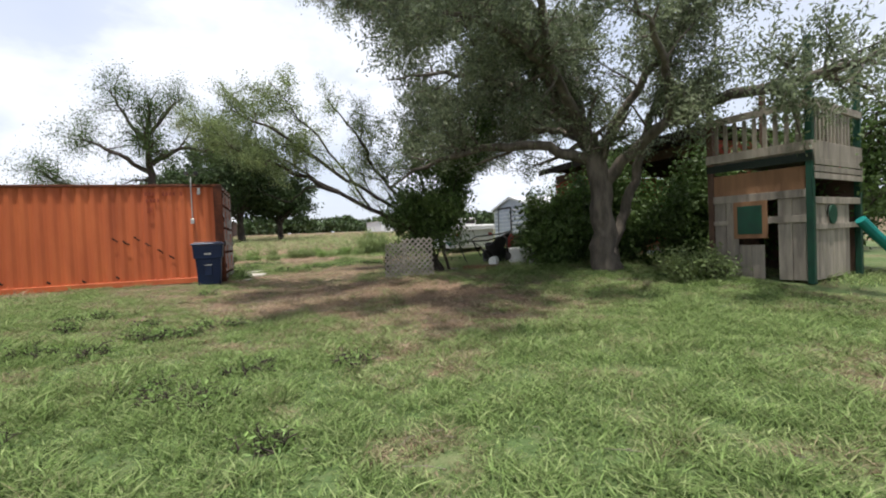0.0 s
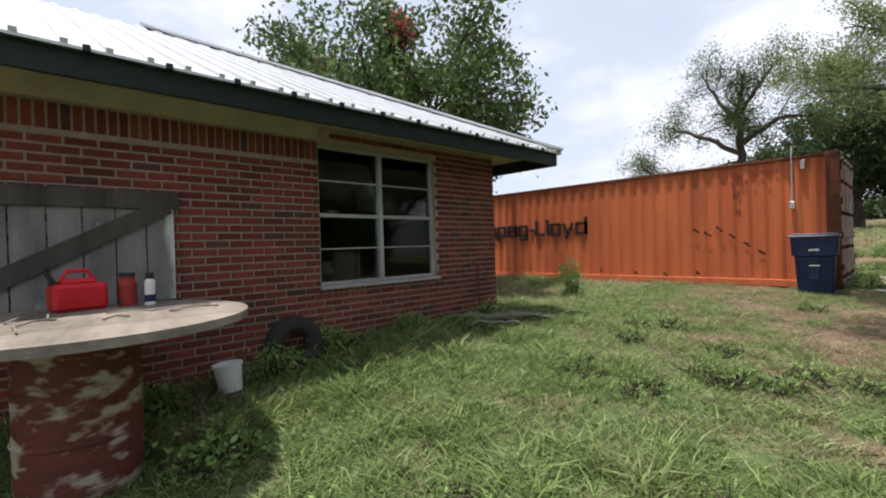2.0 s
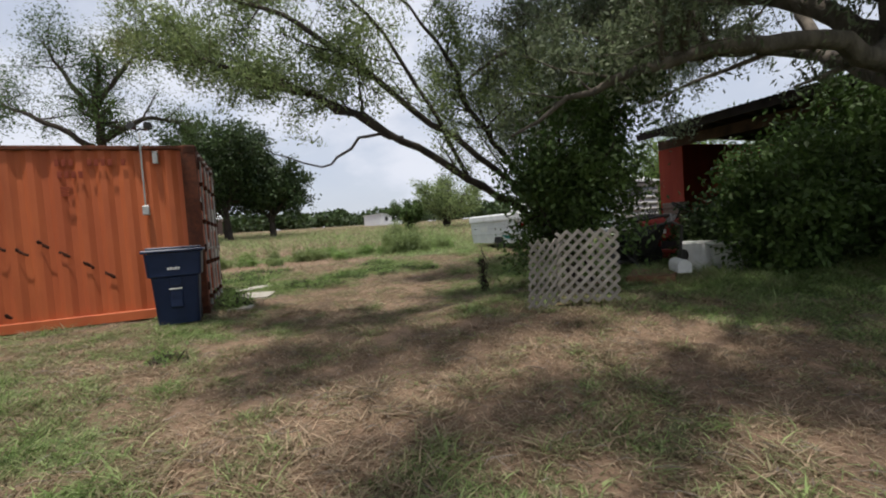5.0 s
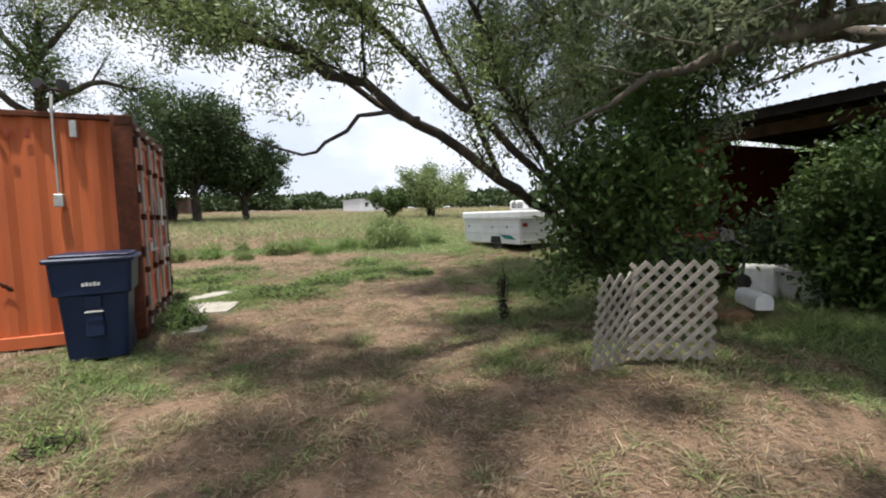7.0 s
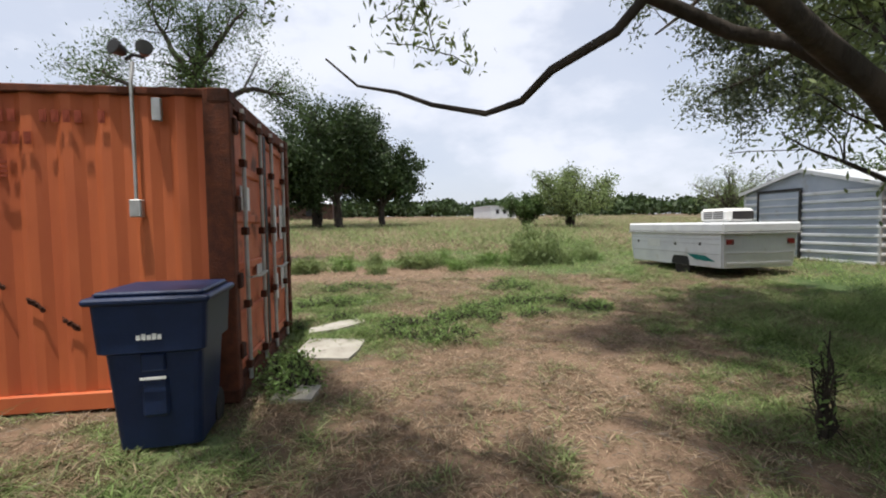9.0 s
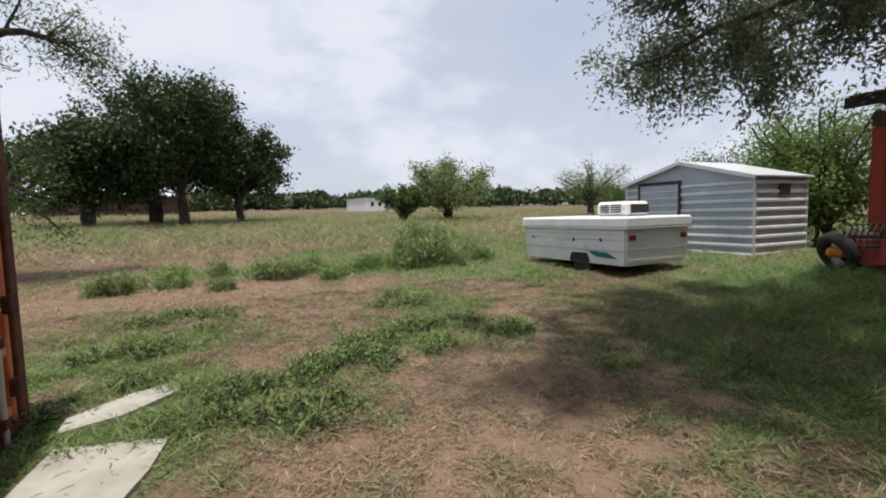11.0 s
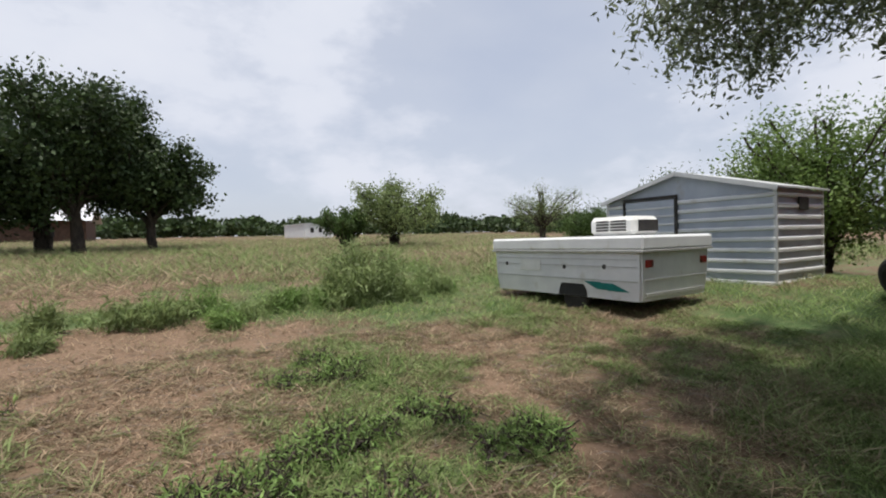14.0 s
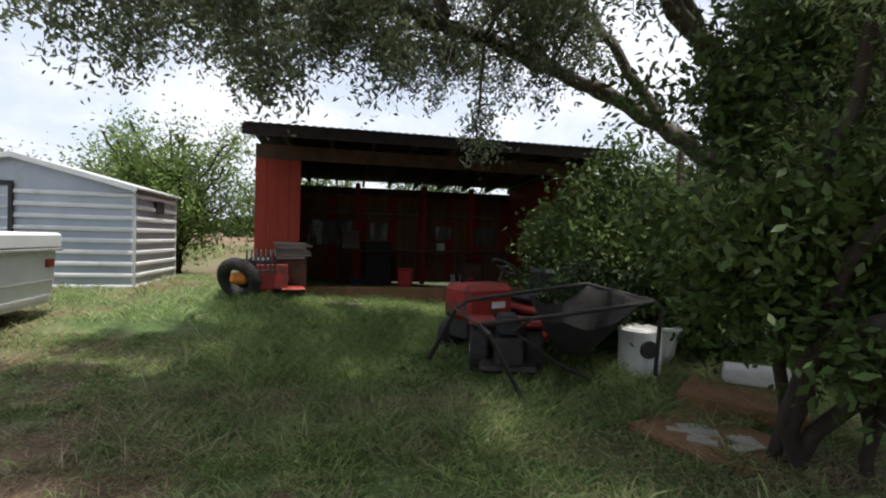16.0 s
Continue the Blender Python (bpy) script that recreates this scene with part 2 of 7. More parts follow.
GRASS_STOPS = [(0.0, (0.18, 0.26, 0.09)), (0.36, (0.30, 0.36, 0.165)), (0.60, (0.25, 0.215, 0.135)), (0.95, (0.39, 0.30, 0.215))]
SOIL_STOPS = [(0.0, (0.07, 0.11, 0.04)), (0.38, (0.13, 0.145, 0.07)), (0.62, (0.12, 0.088, 0.055)), (0.95, (0.20, 0.135, 0.092))]
M = {
    "turf": turf_material("turf", False), "blade": turf_material("blade", True),
    "orange": material("orange_paint", (0.55, 0.145, 0.052), (0.44, 0.105, 0.042), 0.6, 0, 1.5, 0.15, 30, spots=(0.30, 0.075, 0.03), spot_scale=1.1, spot_range=(0.6, 0.8), stretch=(1, 1, 0.25)),
    "orange_pale": material("faded_orange_paint", (0.60, 0.20, 0.10), (0.50, 0.13, 0.06), 0.65, 0, 3, 0.2, 30, spots=(0.18, 0.07, 0.04), spot_scale=4, spot_range=(0.58, 0.7)),
    "rust": material("rust", (0.16, 0.05, 0.025), (0.08, 0.03, 0.02), 0.9, 0, 9, 0.5),
    "rust_dark": material("dark_rust", (0.10, 0.035, 0.02), (0.045, 0.018, 0.012), 0.9, 0, 9, 0.5),
    "roof_dark": material("weathered_roof", (0.035, 0.025, 0.022), (0.018, 0.014, 0.013), 0.9, 0, 4, 0.3),
    "black": material("black_paint", (0.018, 0.018, 0.02), (0.03, 0.03, 0.03), 0.6, 0, 5, 0.1),
    "decal": material("faded_black_lettering", (0.02, 0.016, 0.016), (0.045, 0.025, 0.02), 0.7, 0, 12, 0.1),
    "mark_faded": material("faded_red_marks", (0.22, 0.04, 0.02), (0.3, 0.06, 0.03), 0.7, 0, 12, 0.1),
    "brick_dark": material("burnt_brick", (0.10, 0.045, 0.035), (0.07, 0.035, 0.03), 0.85, 0, 14, 0.5, 60, vary=0.3),
    "brick": material("brick", (0.19, 0.043, 0.028), (0.13, 0.032, 0.023), 0.85, 0, 14, 0.5, 60, vary=0.35),
    "brick_i": material("brick_joined", (0.19, 0.043, 0.028), (0.13, 0.032, 0.023), 0.85, 0, 14, 0.5, 60, island=0.35),
    "mortar": material("mortar", (0.40, 0.32, 0.27), (0.29, 0.23, 0.19), 0.95, 0, 10, 0.6),
    "roof": material("galvanised_white_roof", (0.62, 0.635, 0.655), (0.52, 0.535, 0.56), 0.45, 0.1, 2, 0.1, 20),
    "fascia": material("dark_green_paint", (0.006, 0.014, 0.009), (0.01, 0.018, 0.012), 0.55, 0, 6, 0.2),
    "soffit": material("tan_soffit", (0.44, 0.38, 0.28), (0.36, 0.31, 0.23), 0.8, 0, 4, 0.2),
    "alu": material("aluminium", (0.50, 0.50, 0.49), (0.38, 0.38, 0.37), 0.5, 0.5, 10, 0.1),
    "white": material("white_plastic", (0.74, 0.74, 0.72), (0.62, 0.62, 0.60), 0.5, 0, 5, 0.1),
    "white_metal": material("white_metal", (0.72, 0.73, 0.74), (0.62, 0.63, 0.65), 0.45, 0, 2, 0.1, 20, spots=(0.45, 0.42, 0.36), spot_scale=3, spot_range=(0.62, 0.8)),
    "board_grey": material("whitewashed_board", (0.24, 0.235, 0.225), (0.13, 0.125, 0.12), 0.9, 0, 5, 0.4, 30, stretch=(1, 1, 0.3), spots=(0.6, 0.6, 0.58), spot_scale=2.6, spot_range=(0.52, 0.60)),
    # steel toned bluer and darker, so shade between the siding ribs is in the colour
    "shed": material("shed_steel_shaded", (0.41, 0.45, 0.52), (0.34, 0.38, 0.45), 0.45, 0.1, 2, 0.1, 20, spots=(0.30, 0.29, 0.27), spot_scale=2.5, spot_range=(0.62, 0.8)),
    "shed_roof": material("shed_roof_steel", (0.60, 0.61, 0.62), (0.5, 0.51, 0.52), 0.4, 0.2, 3, 0.1),
    "bin": material("navy_plastic", (0.013, 0.026, 0.075), (0.010, 0.020, 0.058), 0.45, 0, 5, 0.1),
    "bark": material("bark", (0.075, 0.06, 0.048), (0.03, 0.025, 0.021), 0.95, 0, 6, 1.0, 25, stretch=(1, 1, 0.3)),
    "bark_grey": material("grey_bark", (0.17, 0.145, 0.12), (0.07, 0.06, 0.05), 0.95, 0, 6, 1.0, 25, stretch=(1, 1, 0.3)),
    "leaf": material("leaf_green", (0.085, 0.135, 0.035), (0.05, 0.09, 0.025), 0.55, 0, 0.8, 0, island=0.4, trans=0.3),
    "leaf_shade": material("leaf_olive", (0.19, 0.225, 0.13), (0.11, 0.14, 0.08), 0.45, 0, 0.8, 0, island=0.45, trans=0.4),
    "leaf_light": material("leaf_light", (0.16, 0.23, 0.06), (0.10, 0.17, 0.04), 0.6, 0, 0.8, 0, island=0.4, trans=0.35),
    "leaf_grey": material("leaf_greygreen", (0.23, 0.29, 0.11), (0.15, 0.20, 0.08), 0.55, 0, 0.8, 0, island=0.4, trans=0.35),
    "leaf_dark": material("leaf_dark", (0.050, 0.080, 0.024), (0.028, 0.05, 0.018), 0.55, 0, 0.8, 0, island=0.4, trans=0.2),
    "weed_green": material("weed_green", (0.24, 0.35, 0.11), (0.16, 0.26, 0.08), 0.55, 0, 0.8, 0, island=0.4, trans=0.4),
    "wood_dark": material("dark_weathered_wood", (0.10, 0.088, 0.075), (0.05, 0.045, 0.04), 0.9, 0, 7, 0.6, 40, stretch=(1, 1, 0.15), vary=0.15),
    "pink": material("pink_blossom", (0.6, 0.14, 0.16), (0.45, 0.09, 0.1), 0.8, 0, 3, 0, trans=0.3),
    "wood_grey": material("weathered_wood", (0.33, 0.29, 0.24), (0.19, 0.165, 0.14), 0.9, 0, 7, 0.6, 40, stretch=(1, 1, 0.15), vary=0.2),
    "wood_brown": material("brown_plywood", (0.26, 0.14, 0.075), (0.17, 0.09, 0.05), 0.85, 0, 4, 0.4, 30, stretch=(1, 1, 0.2)),
    "wood_spool": material("spool_wood", (0.27, 0.23, 0.20), (0.14, 0.12, 0.10), 0.85, 0, 5, 0.5, 30, stretch=(1, 0.15, 1), vary=0.15),
    "red_wood": material("barn_red", (0.36, 0.055, 0.03), (0.27, 0.04, 0.025), 0.8, 0, 3, 0.3, 20, stretch=(1, 1, 0.2)),
    "red": material("red_plastic", (0.55, 0.02, 0.03), (0.45, 0.015, 0.02), 0.4, 0, 5, 0.05),
    "red_dull": material("faded_red_paint", (0.33, 0.034, 0.026), (0.22, 0.026, 0.02), 0.55, 0, 6, 0.1, spots=(0.08, 0.05, 0.04), spot_scale=9),
    "barrel": material("peeling_drum", (0.17, 0.045, 0.03), (0.09, 0.03, 0.024), 0.75, 0, 5, 0.4, 20, spots=(0.40, 0.33, 0.27), spot_scale=5.5, spot_range=(0.52, 0.62), stretch=(1, 1, 2.2)),
    "concrete": material("concrete", (0.40, 0.38, 0.335), (0.30, 0.28, 0.245), 0.9, 0, 3, 0.4, 40),
    "rubber": material("rubber", (0.022, 0.021, 0.02), (0.04, 0.038, 0.035), 0.85, 0, 8, 0.3),
    "lattice": material("lattice_wood", (0.36, 0.33, 0.29), (0.22, 0.20, 0.17), 0.85, 0, 5, 0.3),
    # dark timber brown; in the barn it also carries the shade of the inside
    "dark_in": material("dark_timber_with_shade", (0.12, 0.07, 0.05), (0.065, 0.04, 0.03), 0.9, 0, 3, 0.3),
    "dark_metal": material("dark_metal", (0.03, 0.03, 0.032), (0.05, 0.045, 0.04), 0.6, 0.3, 8, 0.2),
    "mesh_bag": material("black_fabric", (0.02, 0.02, 0.022), (0.035, 0.033, 0.03), 0.9, 0, 20, 0.4),
    "teal": material("teal_decal", (0.01, 0.19, 0.17), (0.01, 0.15, 0.14), 0.5, 0, 5, 0),
    "green_paint": material("green_post_paint", (0.01, 0.06, 0.035), (0.012, 0.045, 0.03), 0.6, 0, 6, 0.2),
    "gold": material("amber_plastic", (0.6, 0.22, 0.03), (0.5, 0.16, 0.02), 0.5, 0, 6, 0.1),
    "curtain": material("curtain", (0.40, 0.38, 0.32), (0.30, 0.28, 0.24), 0.9, 0, 6, 0.2),
    "room": material("room_wall", (0.16, 0.13, 0.10), (0.12, 0.10, 0.08), 0.9, 0, 2, 0.1),
}
gm = bpy.data.materials.new("window_glass")
gm.use_nodes = True
_n, _l = gm.node_tree.nodes, gm.node_tree.links
_n.clear()
_o = _n.new("ShaderNodeOutputMaterial"); _t = _n.new("ShaderNodeBsdfTransparent"); _g = _n.new("ShaderNodeBsdfGlossy")
_f = _n.new("ShaderNodeFresnel"); _x = _n.new("ShaderNodeMixShader")
_t.inputs[0].default_value, _g.inputs["Roughness"].default_value, _f.inputs[0].default_value = (0.7, 0.72, 0.7, 1), 0.02, 1.7
_l.new(_f.outputs[0], _x.inputs[0]); _l.new(_t.outputs[0], _x.inputs[1]); _l.new(_g.outputs[0], _x.inputs[2]); _l.new(_x.outputs[0], _o.inputs[0])
M["glass"] = gm


# ---- mesh helpers ----
def finish(name, mesh, mat, parent=None, label="", loc=None, smooth=False):
    ob = new(name, mesh)
    if mat:
        mesh.materials.append(M[mat] if isinstance(mat, str) else mat)
    if smooth:
        mesh.shade_smooth()
    if parent is not None:
        ob.parent = parent
    if loc is not None:
        ob.location = loc
    if label:
        ob["label"] = label
    return ob


def part(name, bm, mat, parent=None, label="", smooth=False):
    mesh = bpy.data.meshes.new(name)
    bm.normal_update()
    bm.to_mesh(mesh)
    bm.free()
    return finish(name, mesh, mat, parent, label, smooth=smooth)


def raw(name, v, f, mat, parent=None, label="", smooth=False):
    """A mesh object from arrays of vertices and of equal-sized faces."""
    v, f = np.asarray(v, dtype=np.float32), np.asarray(f, dtype=np.int32)
    mesh = bpy.data.meshes.new(name)
    mesh.vertices.add(len(v)); mesh.vertices.foreach_set("co", v.ravel())
    k = f.shape[1]
    mesh.loops.add(f.size); mesh.loops.foreach_set("vertex_index", f.ravel())
    mesh.polygons.add(len(f)); mesh.polygons.foreach_set("loop_start", np.arange(0, f.size, k, dtype=np.int32))
    mesh.update(calc_edges=True)
    return finish(name, mesh, mat, parent, label, smooth=smooth)


def box(bm, x0, x1, y0, y1, z0, z1, m=None, bevel=0.0):
    vs = [bm.verts.new(Vector((x, y, z))) for x in (x0, x1) for y in (y0, y1) for z in (z0, z1)]
    fs = [(0, 1, 3, 2), (4, 6, 7, 5), (0, 4, 5, 1), (2, 3, 7, 6), (0, 2, 6, 4), (1, 5, 7, 3)]
    faces = [bm.faces.new([vs[i] for i in f]) for f in fs]
    if bevel:
        es = list({e for f in faces for e in f.edges})
        r = bmesh.ops.bevel(bm, geom=es, offset=bevel, segments=1, affect="EDGES")
        vs = list({v for f in r["faces"] for v in f.verts} | {v for v in vs if v.is_valid})
    if m is not None:
        for v in vs:
            v.co = m @ v.co
    return vs


def bar(bm, p, q, w, h=None, up=(0, 0, 1)):
    """A rectangular bar from p to q, w wide and h deep."""
    p, q = Vector(p), Vector(q)
    h = h or w
    d = (q - p)
    x = d.cross(Vector(up))
    if x.length < 1e-4:
        x = d.cross(Vector((1, 0, 0)))
    x.normalize()
    z = x.cross(d).normalized()
    m = Matrix((( x.x, d.x, z.x, p.x), (x.y, d.y, z.y, p.y), (x.z, d.z, z.z, p.z), (0, 0, 0, 1)))
    box(bm, -w / 2, w / 2, 0, 1, -h / 2, h / 2, m)


def tube(bm, pts, radii, n=8, caps=True):
    """A round tube along points, with one radius or one for each point."""
    pts = [Vector(p) for p in pts]
    if not hasattr(radii, "__len__"):
        radii = [radii] * len(pts)
    rings = []
    ref = None
    for i, p in enumerate(pts):
        d = (pts[min(i + 1, len(pts) - 1)] - pts[max(i - 1, 0)]).normalized()
        if ref is None:
            ref = d.cross(Vector((0.3, 0.2, 1))).normalized()
            if ref.length < 0.1:
                ref = Vector((1, 0, 0))
        ref = (ref - d * ref.dot(d)).normalized()
        b = d.cross(ref)
        rings.append([bm.verts.new(p + (ref * math.cos(a) + b * math.sin(a)) * radii[i]) for a in [2 * math.pi * k / n for k in range(n)]])
    for r, s in zip(rings, rings[1:]):
        for k in range(n):
            bm.faces.new((r[k], r[(k + 1) % n], s[(k + 1) % n], s[k]))
    if caps:
        bm.faces.new(rings[0][::-1]); bm.faces.new(rings[-1])


def lathe(bm, profile, n=24, m=None):
    """A turned shape about z from (radius, height) pairs."""
    m = m or Matrix.Identity(4)
    rings = [[bm.verts.new(m @ Vector((r * math.cos(2 * math.pi * k / n), r * math.sin(2 * math.pi * k / n), z))) for k in range(n)] for r, z in profile]
    for r, s in zip(rings, rings[1:]):
        for k in range(n):
            bm.faces.new((r[k], r[(k + 1) % n], s[(k + 1) % n], s[k]))
    bm.faces.new(rings[0][::-1]); bm.faces.new(rings[-1])


def thing(name, label, category, loc=(0, 0, 0), rz=0.0, group=""):
    e = new(name)
    e.empty_display_size = 0.2
    e.matrix_world = pose(*loc, 0, 0, rz)
    return tagged(e, label, category, group)


# ---- terrain ----
def vnoise(x, y, seed=0):
    """Smooth value noise on arrays, 0 to 1."""
    xi, yi = np.floor(x).astype(np.int64), np.floor(y).astype(np.int64)
    fx, fy = x - xi, y - yi
    fx, fy = fx * fx * (3 - 2 * fx), fy * fy * (3 - 2 * fy)

    def h(a, b):
        k = (a * 374761393 + b * 668265263 + seed * 974711) & 0xFFFFFFFF
        k = ((k ^ (k >> 13)) * 1274126177) & 0xFFFFFFFF
        return ((k ^ (k >> 16)) & 0xFFFF) / 65535.0
    return (h(xi, yi) * (1 - fx) + h(xi + 1, yi) * fx) * (1 - fy) + (h(xi, yi + 1) * (1 - fx) + h(xi + 1, yi + 1) * fx) * fy


def fractal(x, y, seed=0, n=4):
    return sum(vnoise(x * 2 ** k, y * 2 ** k, seed + k) * 0.5 ** k for k in range(n)) / sum(0.5 ** k for k in range(n))


def gauss(x, y, cx, cy, sx, sy, deg=0.0):
    c, s = math.cos(radians(deg)), math.sin(radians(deg))
    u, v = (x - cx) * c + (y - cy) * s, -(x - cx) * s + (y - cy) * c
    return np.exp(-0.5 * ((u / sx) ** 2 + (v / sy) ** 2))


def ground_z(x, y):
    x, y = np.asarray(x, float), np.asarray(y, float)
    z = np.interp(y, [-30, -5, 0, 4, 8, 12, 16, 20, 30, 50, 64, 100, 150, 400], [-0.2, 0.0, 0.06, 0.17, 0.30, 0.44, 0.58, 0.72, 1.08, 1.85, 2.4, 3.7, 4.8, 5.5])
    z = z + 0.25 * gauss(x, y, -4.8, 5.5, 1.6, 2.2) + 0.22 * gauss(x, y, -5.0, 1.0, 1.6, 3.5) + 0.22 * gauss(x, y, 3.0, 9.6, 1.4, 1.4) + 0.24 * gauss(x, y, 7.0, 8.6, 1.7, 1.9) + 0.38 * gauss(x, y, 12.5, 16, 2.6, 4.5) + 0.14 * gauss(x, y, 8.6, 5.0, 1.4, 1.6)
    z = z + 0.06 * gauss(x, y, -8, 13, 5, 3)
    z = z + 0.05 * (fractal(x * 0.35, y * 0.35, 5, 2) - 0.5)
    return z


def gz(x, y):
    return float(ground_z(np.array([x]), np.array([y]))[0])


DRY = [(2.6, 14.4, 2.2, 1.3, 0, 0.45), (0.9, 13.6, 1.2, 0.9, 0, 0.4), (3.6, 16.9, 1.4, 0.9, 0, 0.3), (-3.5, 19.0, 2.2, 1.2, 10, 0.5), (1.6, 18.7, 1.4, 1.0, 20, 0.5), (0.6, 16.6, 1.7, 2.4, -10, 0.62), (2.0, 20.5, 1.6, 2.0, 0, 0.35), (5.3, 18.0, 2.2, 0.7, 0, 0.55), (-1.0, 10.3, 1.6, 1.7, 20, 0.5), (0.6, 8.6, 1.6, 1.5, 0, 0.6),
       (1.6, 13.0, 2.2, 1.3, 0, 0.42), (3.4, 14.2, 1.7, 1.2, 0, 0.32), (-6.8, 9.8, 1.4, 1.3, 0, 0.65), (-1.5, 20.5, 3.0, 1.2, 15, 0.6), (-3.0, 25.0, 6.0, 3.5, 0, 0.55),
       (2.0, 32.0, 14.0, 8.0, 0, 0.35), (0.4, 2.2, 0.3, 0.25, 0, 0.6), (-2.4, 4.9, 0.3, 0.3, 0, 0.5), (7.4, 15.6, 0.8, 0.5, 0, 0.35), (1.6, 7.2, 2.0, 1.3, 0, 0.6), (3.6, 6.6, 1.6, 1.4, 0, 0.5), (4.6, 9.4, 1.0, 0.8, 0, 0.4), (9.0, 13.8, 0.9, 0.4, 0, 0.3)]
GREEN = [(0.5, 15.35, 0.6, 0.13, 18, 0.6), (1.3, 15.7, 0.35, 0.1, 20, 0.5), (2.4, 16.45, 0.5, 0.15, 0, 0.6), (3.35, 15.9, 0.2, 0.12, 0, 0.5), (-0.5, 18.3, 0.7, 0.25, 0, 0.5), (-0.3, 15.8, 0.3, 0.3, 0, 0.5), (3.4, 17.6, 0.7, 0.4, 0, 0.4),
         (-1.0, 17.0, 0.9, 0.5, 20, 0.6), (-0.9, 15.0, 0.7, 0.5, 0, 0.55), (1.9, 16.0, 0.8, 0.35, -25, 0.5), (7.5, 12.5, 2.6, 2.0, 0, 0.5), (0.6, 22.5, 3.5, 0.9, 0, 0.5), (4.6, 21.8, 1.5, 1.0, 0, 0.5),
         (2.5, 17.9, 0.8, 0.8, 0, 0.3), (-3.0, 3.0, 1.6, 3.0, 0, 0.2), (0.7, 14.6, 0.5, 0.25, 30, 0.4), (9.5, 15.2, 2.0, 1.5, 0, 0.35), (6.0, 25.0, 3.0, 3.0, 0, 0.3)]


def dryness(x, y):
    d = 0.24 + 1.3 * (fractal(x * 0.7, y * 0.7, 11, 5) - 0.5) + 0.10 * np.clip((y - 8) / 6, 0, 1)
    for cx, cy, sx, sy, deg, k in DRY:
        d = d + 0.62 * k * gauss(x, y, cx, cy, sx, sy, deg)
    for cx, cy, sx, sy, deg, k in GREEN:
        d = d - 1.2 * k * gauss(x, y, cx, cy, sx, sy, deg)
    far = np.clip((np.hypot(x, y - 10) - 25) / 30, 0, 1)
    d = 0.48 + 1.1 * (d - 0.48) + 1.15 * (fractal(x * 3.1, y * 3.1, 51, 3) - 0.5)
    return np.clip(d * (1 - far) + far * (0.68 + 0.9 * (fractal(x * 0.05, y * 0.12, 3, 4) - 0.5)), 0, 1)


def graded(lo, a, b, hi, step, coarse):
    """Coordinates: fine steps from a to b, growing steps out to lo and hi."""
    mid = list(np.arange(a, b + step / 2, step))
    left, s = [], step
    p = a
    while p > lo:
        s = min(s * 1.25, coarse); p -= s; left.append(p)
    right, s = [], step
    p = mid[-1]
    while p < hi:
        s = min(s * 1.25, coarse); p += s; right.append(p)
    return np.array(left[::-1] + mid + right)


def grid_ground():
    xs, ys = graded(-900, -14, 16, 900, 0.15, 60), graded(-600, -4, 30, 1500, 0.15, 60)
    X, Y = np.meshgrid(xs, ys, indexing="ij")
    Z = ground_z(X, Y) + 0.03 * (fractal(X * 3, Y * 3, 9, 3) - 0.5)
    v = np.stack([X, Y, Z], -1).reshape(-1, 3)
    nx, ny = len(xs), len(ys)
    i, j = np.meshgrid(np.arange(nx - 1), np.arange(ny - 1), indexing="ij")
    a = (i * ny + j).ravel()
    ob = raw("ground", v, np.stack([a, a + ny, a + ny + 1, a + 1], -1), "turf", smooth=True)
    at = ob.data.attributes.new("dry", "FLOAT", "POINT")
    at.data.foreach_set("value", dryness(v[:, 0], v[:, 1]).astype(np.float32))
    return tagged(ob, "sloping lawn of patchy green and straw-dry grass with bare soil", "ground", kind="structure")


grid_ground()

# ---- foliage ----
RNG = np.random.default_rng(7)


def tubes_np(paths, sides=5):
    """Tubes for many limbs: each path is an (n, 4) array of x, y, z, radius."""
    V, F, base = [], [], 0
    ang = np.arange(sides) * 2 * np.pi / sides
    for p in paths:
        p = np.asarray(p, float)
        d = np.gradient(p[:, :3], axis=0)
        d /= np.linalg.norm(d, axis=1, keepdims=True) + 1e-9
        u = np.cross(d, [0.31, 0.17, 0.93]); u /= np.linalg.norm(u, axis=1, keepdims=True) + 1e-9
        w = np.cross(d, u)
        ring = p[:, None, :3] + p[:, None, 3:4] * (np.cos(ang)[None, :, None] * u[:, None] + np.sin(ang)[None, :, None] * w[:, None])
        V.append(ring.reshape(-1, 3))
        n = len(p)
        i, k = np.meshgrid(np.arange(n - 1), np.arange(sides), indexing="ij")
        a, b = base + i * sides + k, base + i * sides + (k + 1) % sides
        F.append(np.stack([a, b, b + sides, a + sides], -1).reshape(-1, 4))
        base += n * sides
    return np.concatenate(V), np.concatenate(F)


def leaves_np(c, size, width, rng, droop=0.0):
    n = len(c)
    d = rng.normal(size=(n, 3)); d[:, 2] -= droop
    d /= np.linalg.norm(d, axis=1, keepdims=True)
    s = np.cross(d, rng.normal(size=(n, 3))); s /= np.linalg.norm(s, axis=1, keepdims=True) + 1e-9
    L = size * rng.uniform(0.6, 1.3, (n, 1))
    W = L * width
    v = np.stack([c - d * L / 2, c + s * W / 2, c + d * L / 2, c - s * W / 2], 1).reshape(-1, 3)
    return v, np.arange(4 * n).reshape(-1, 4)


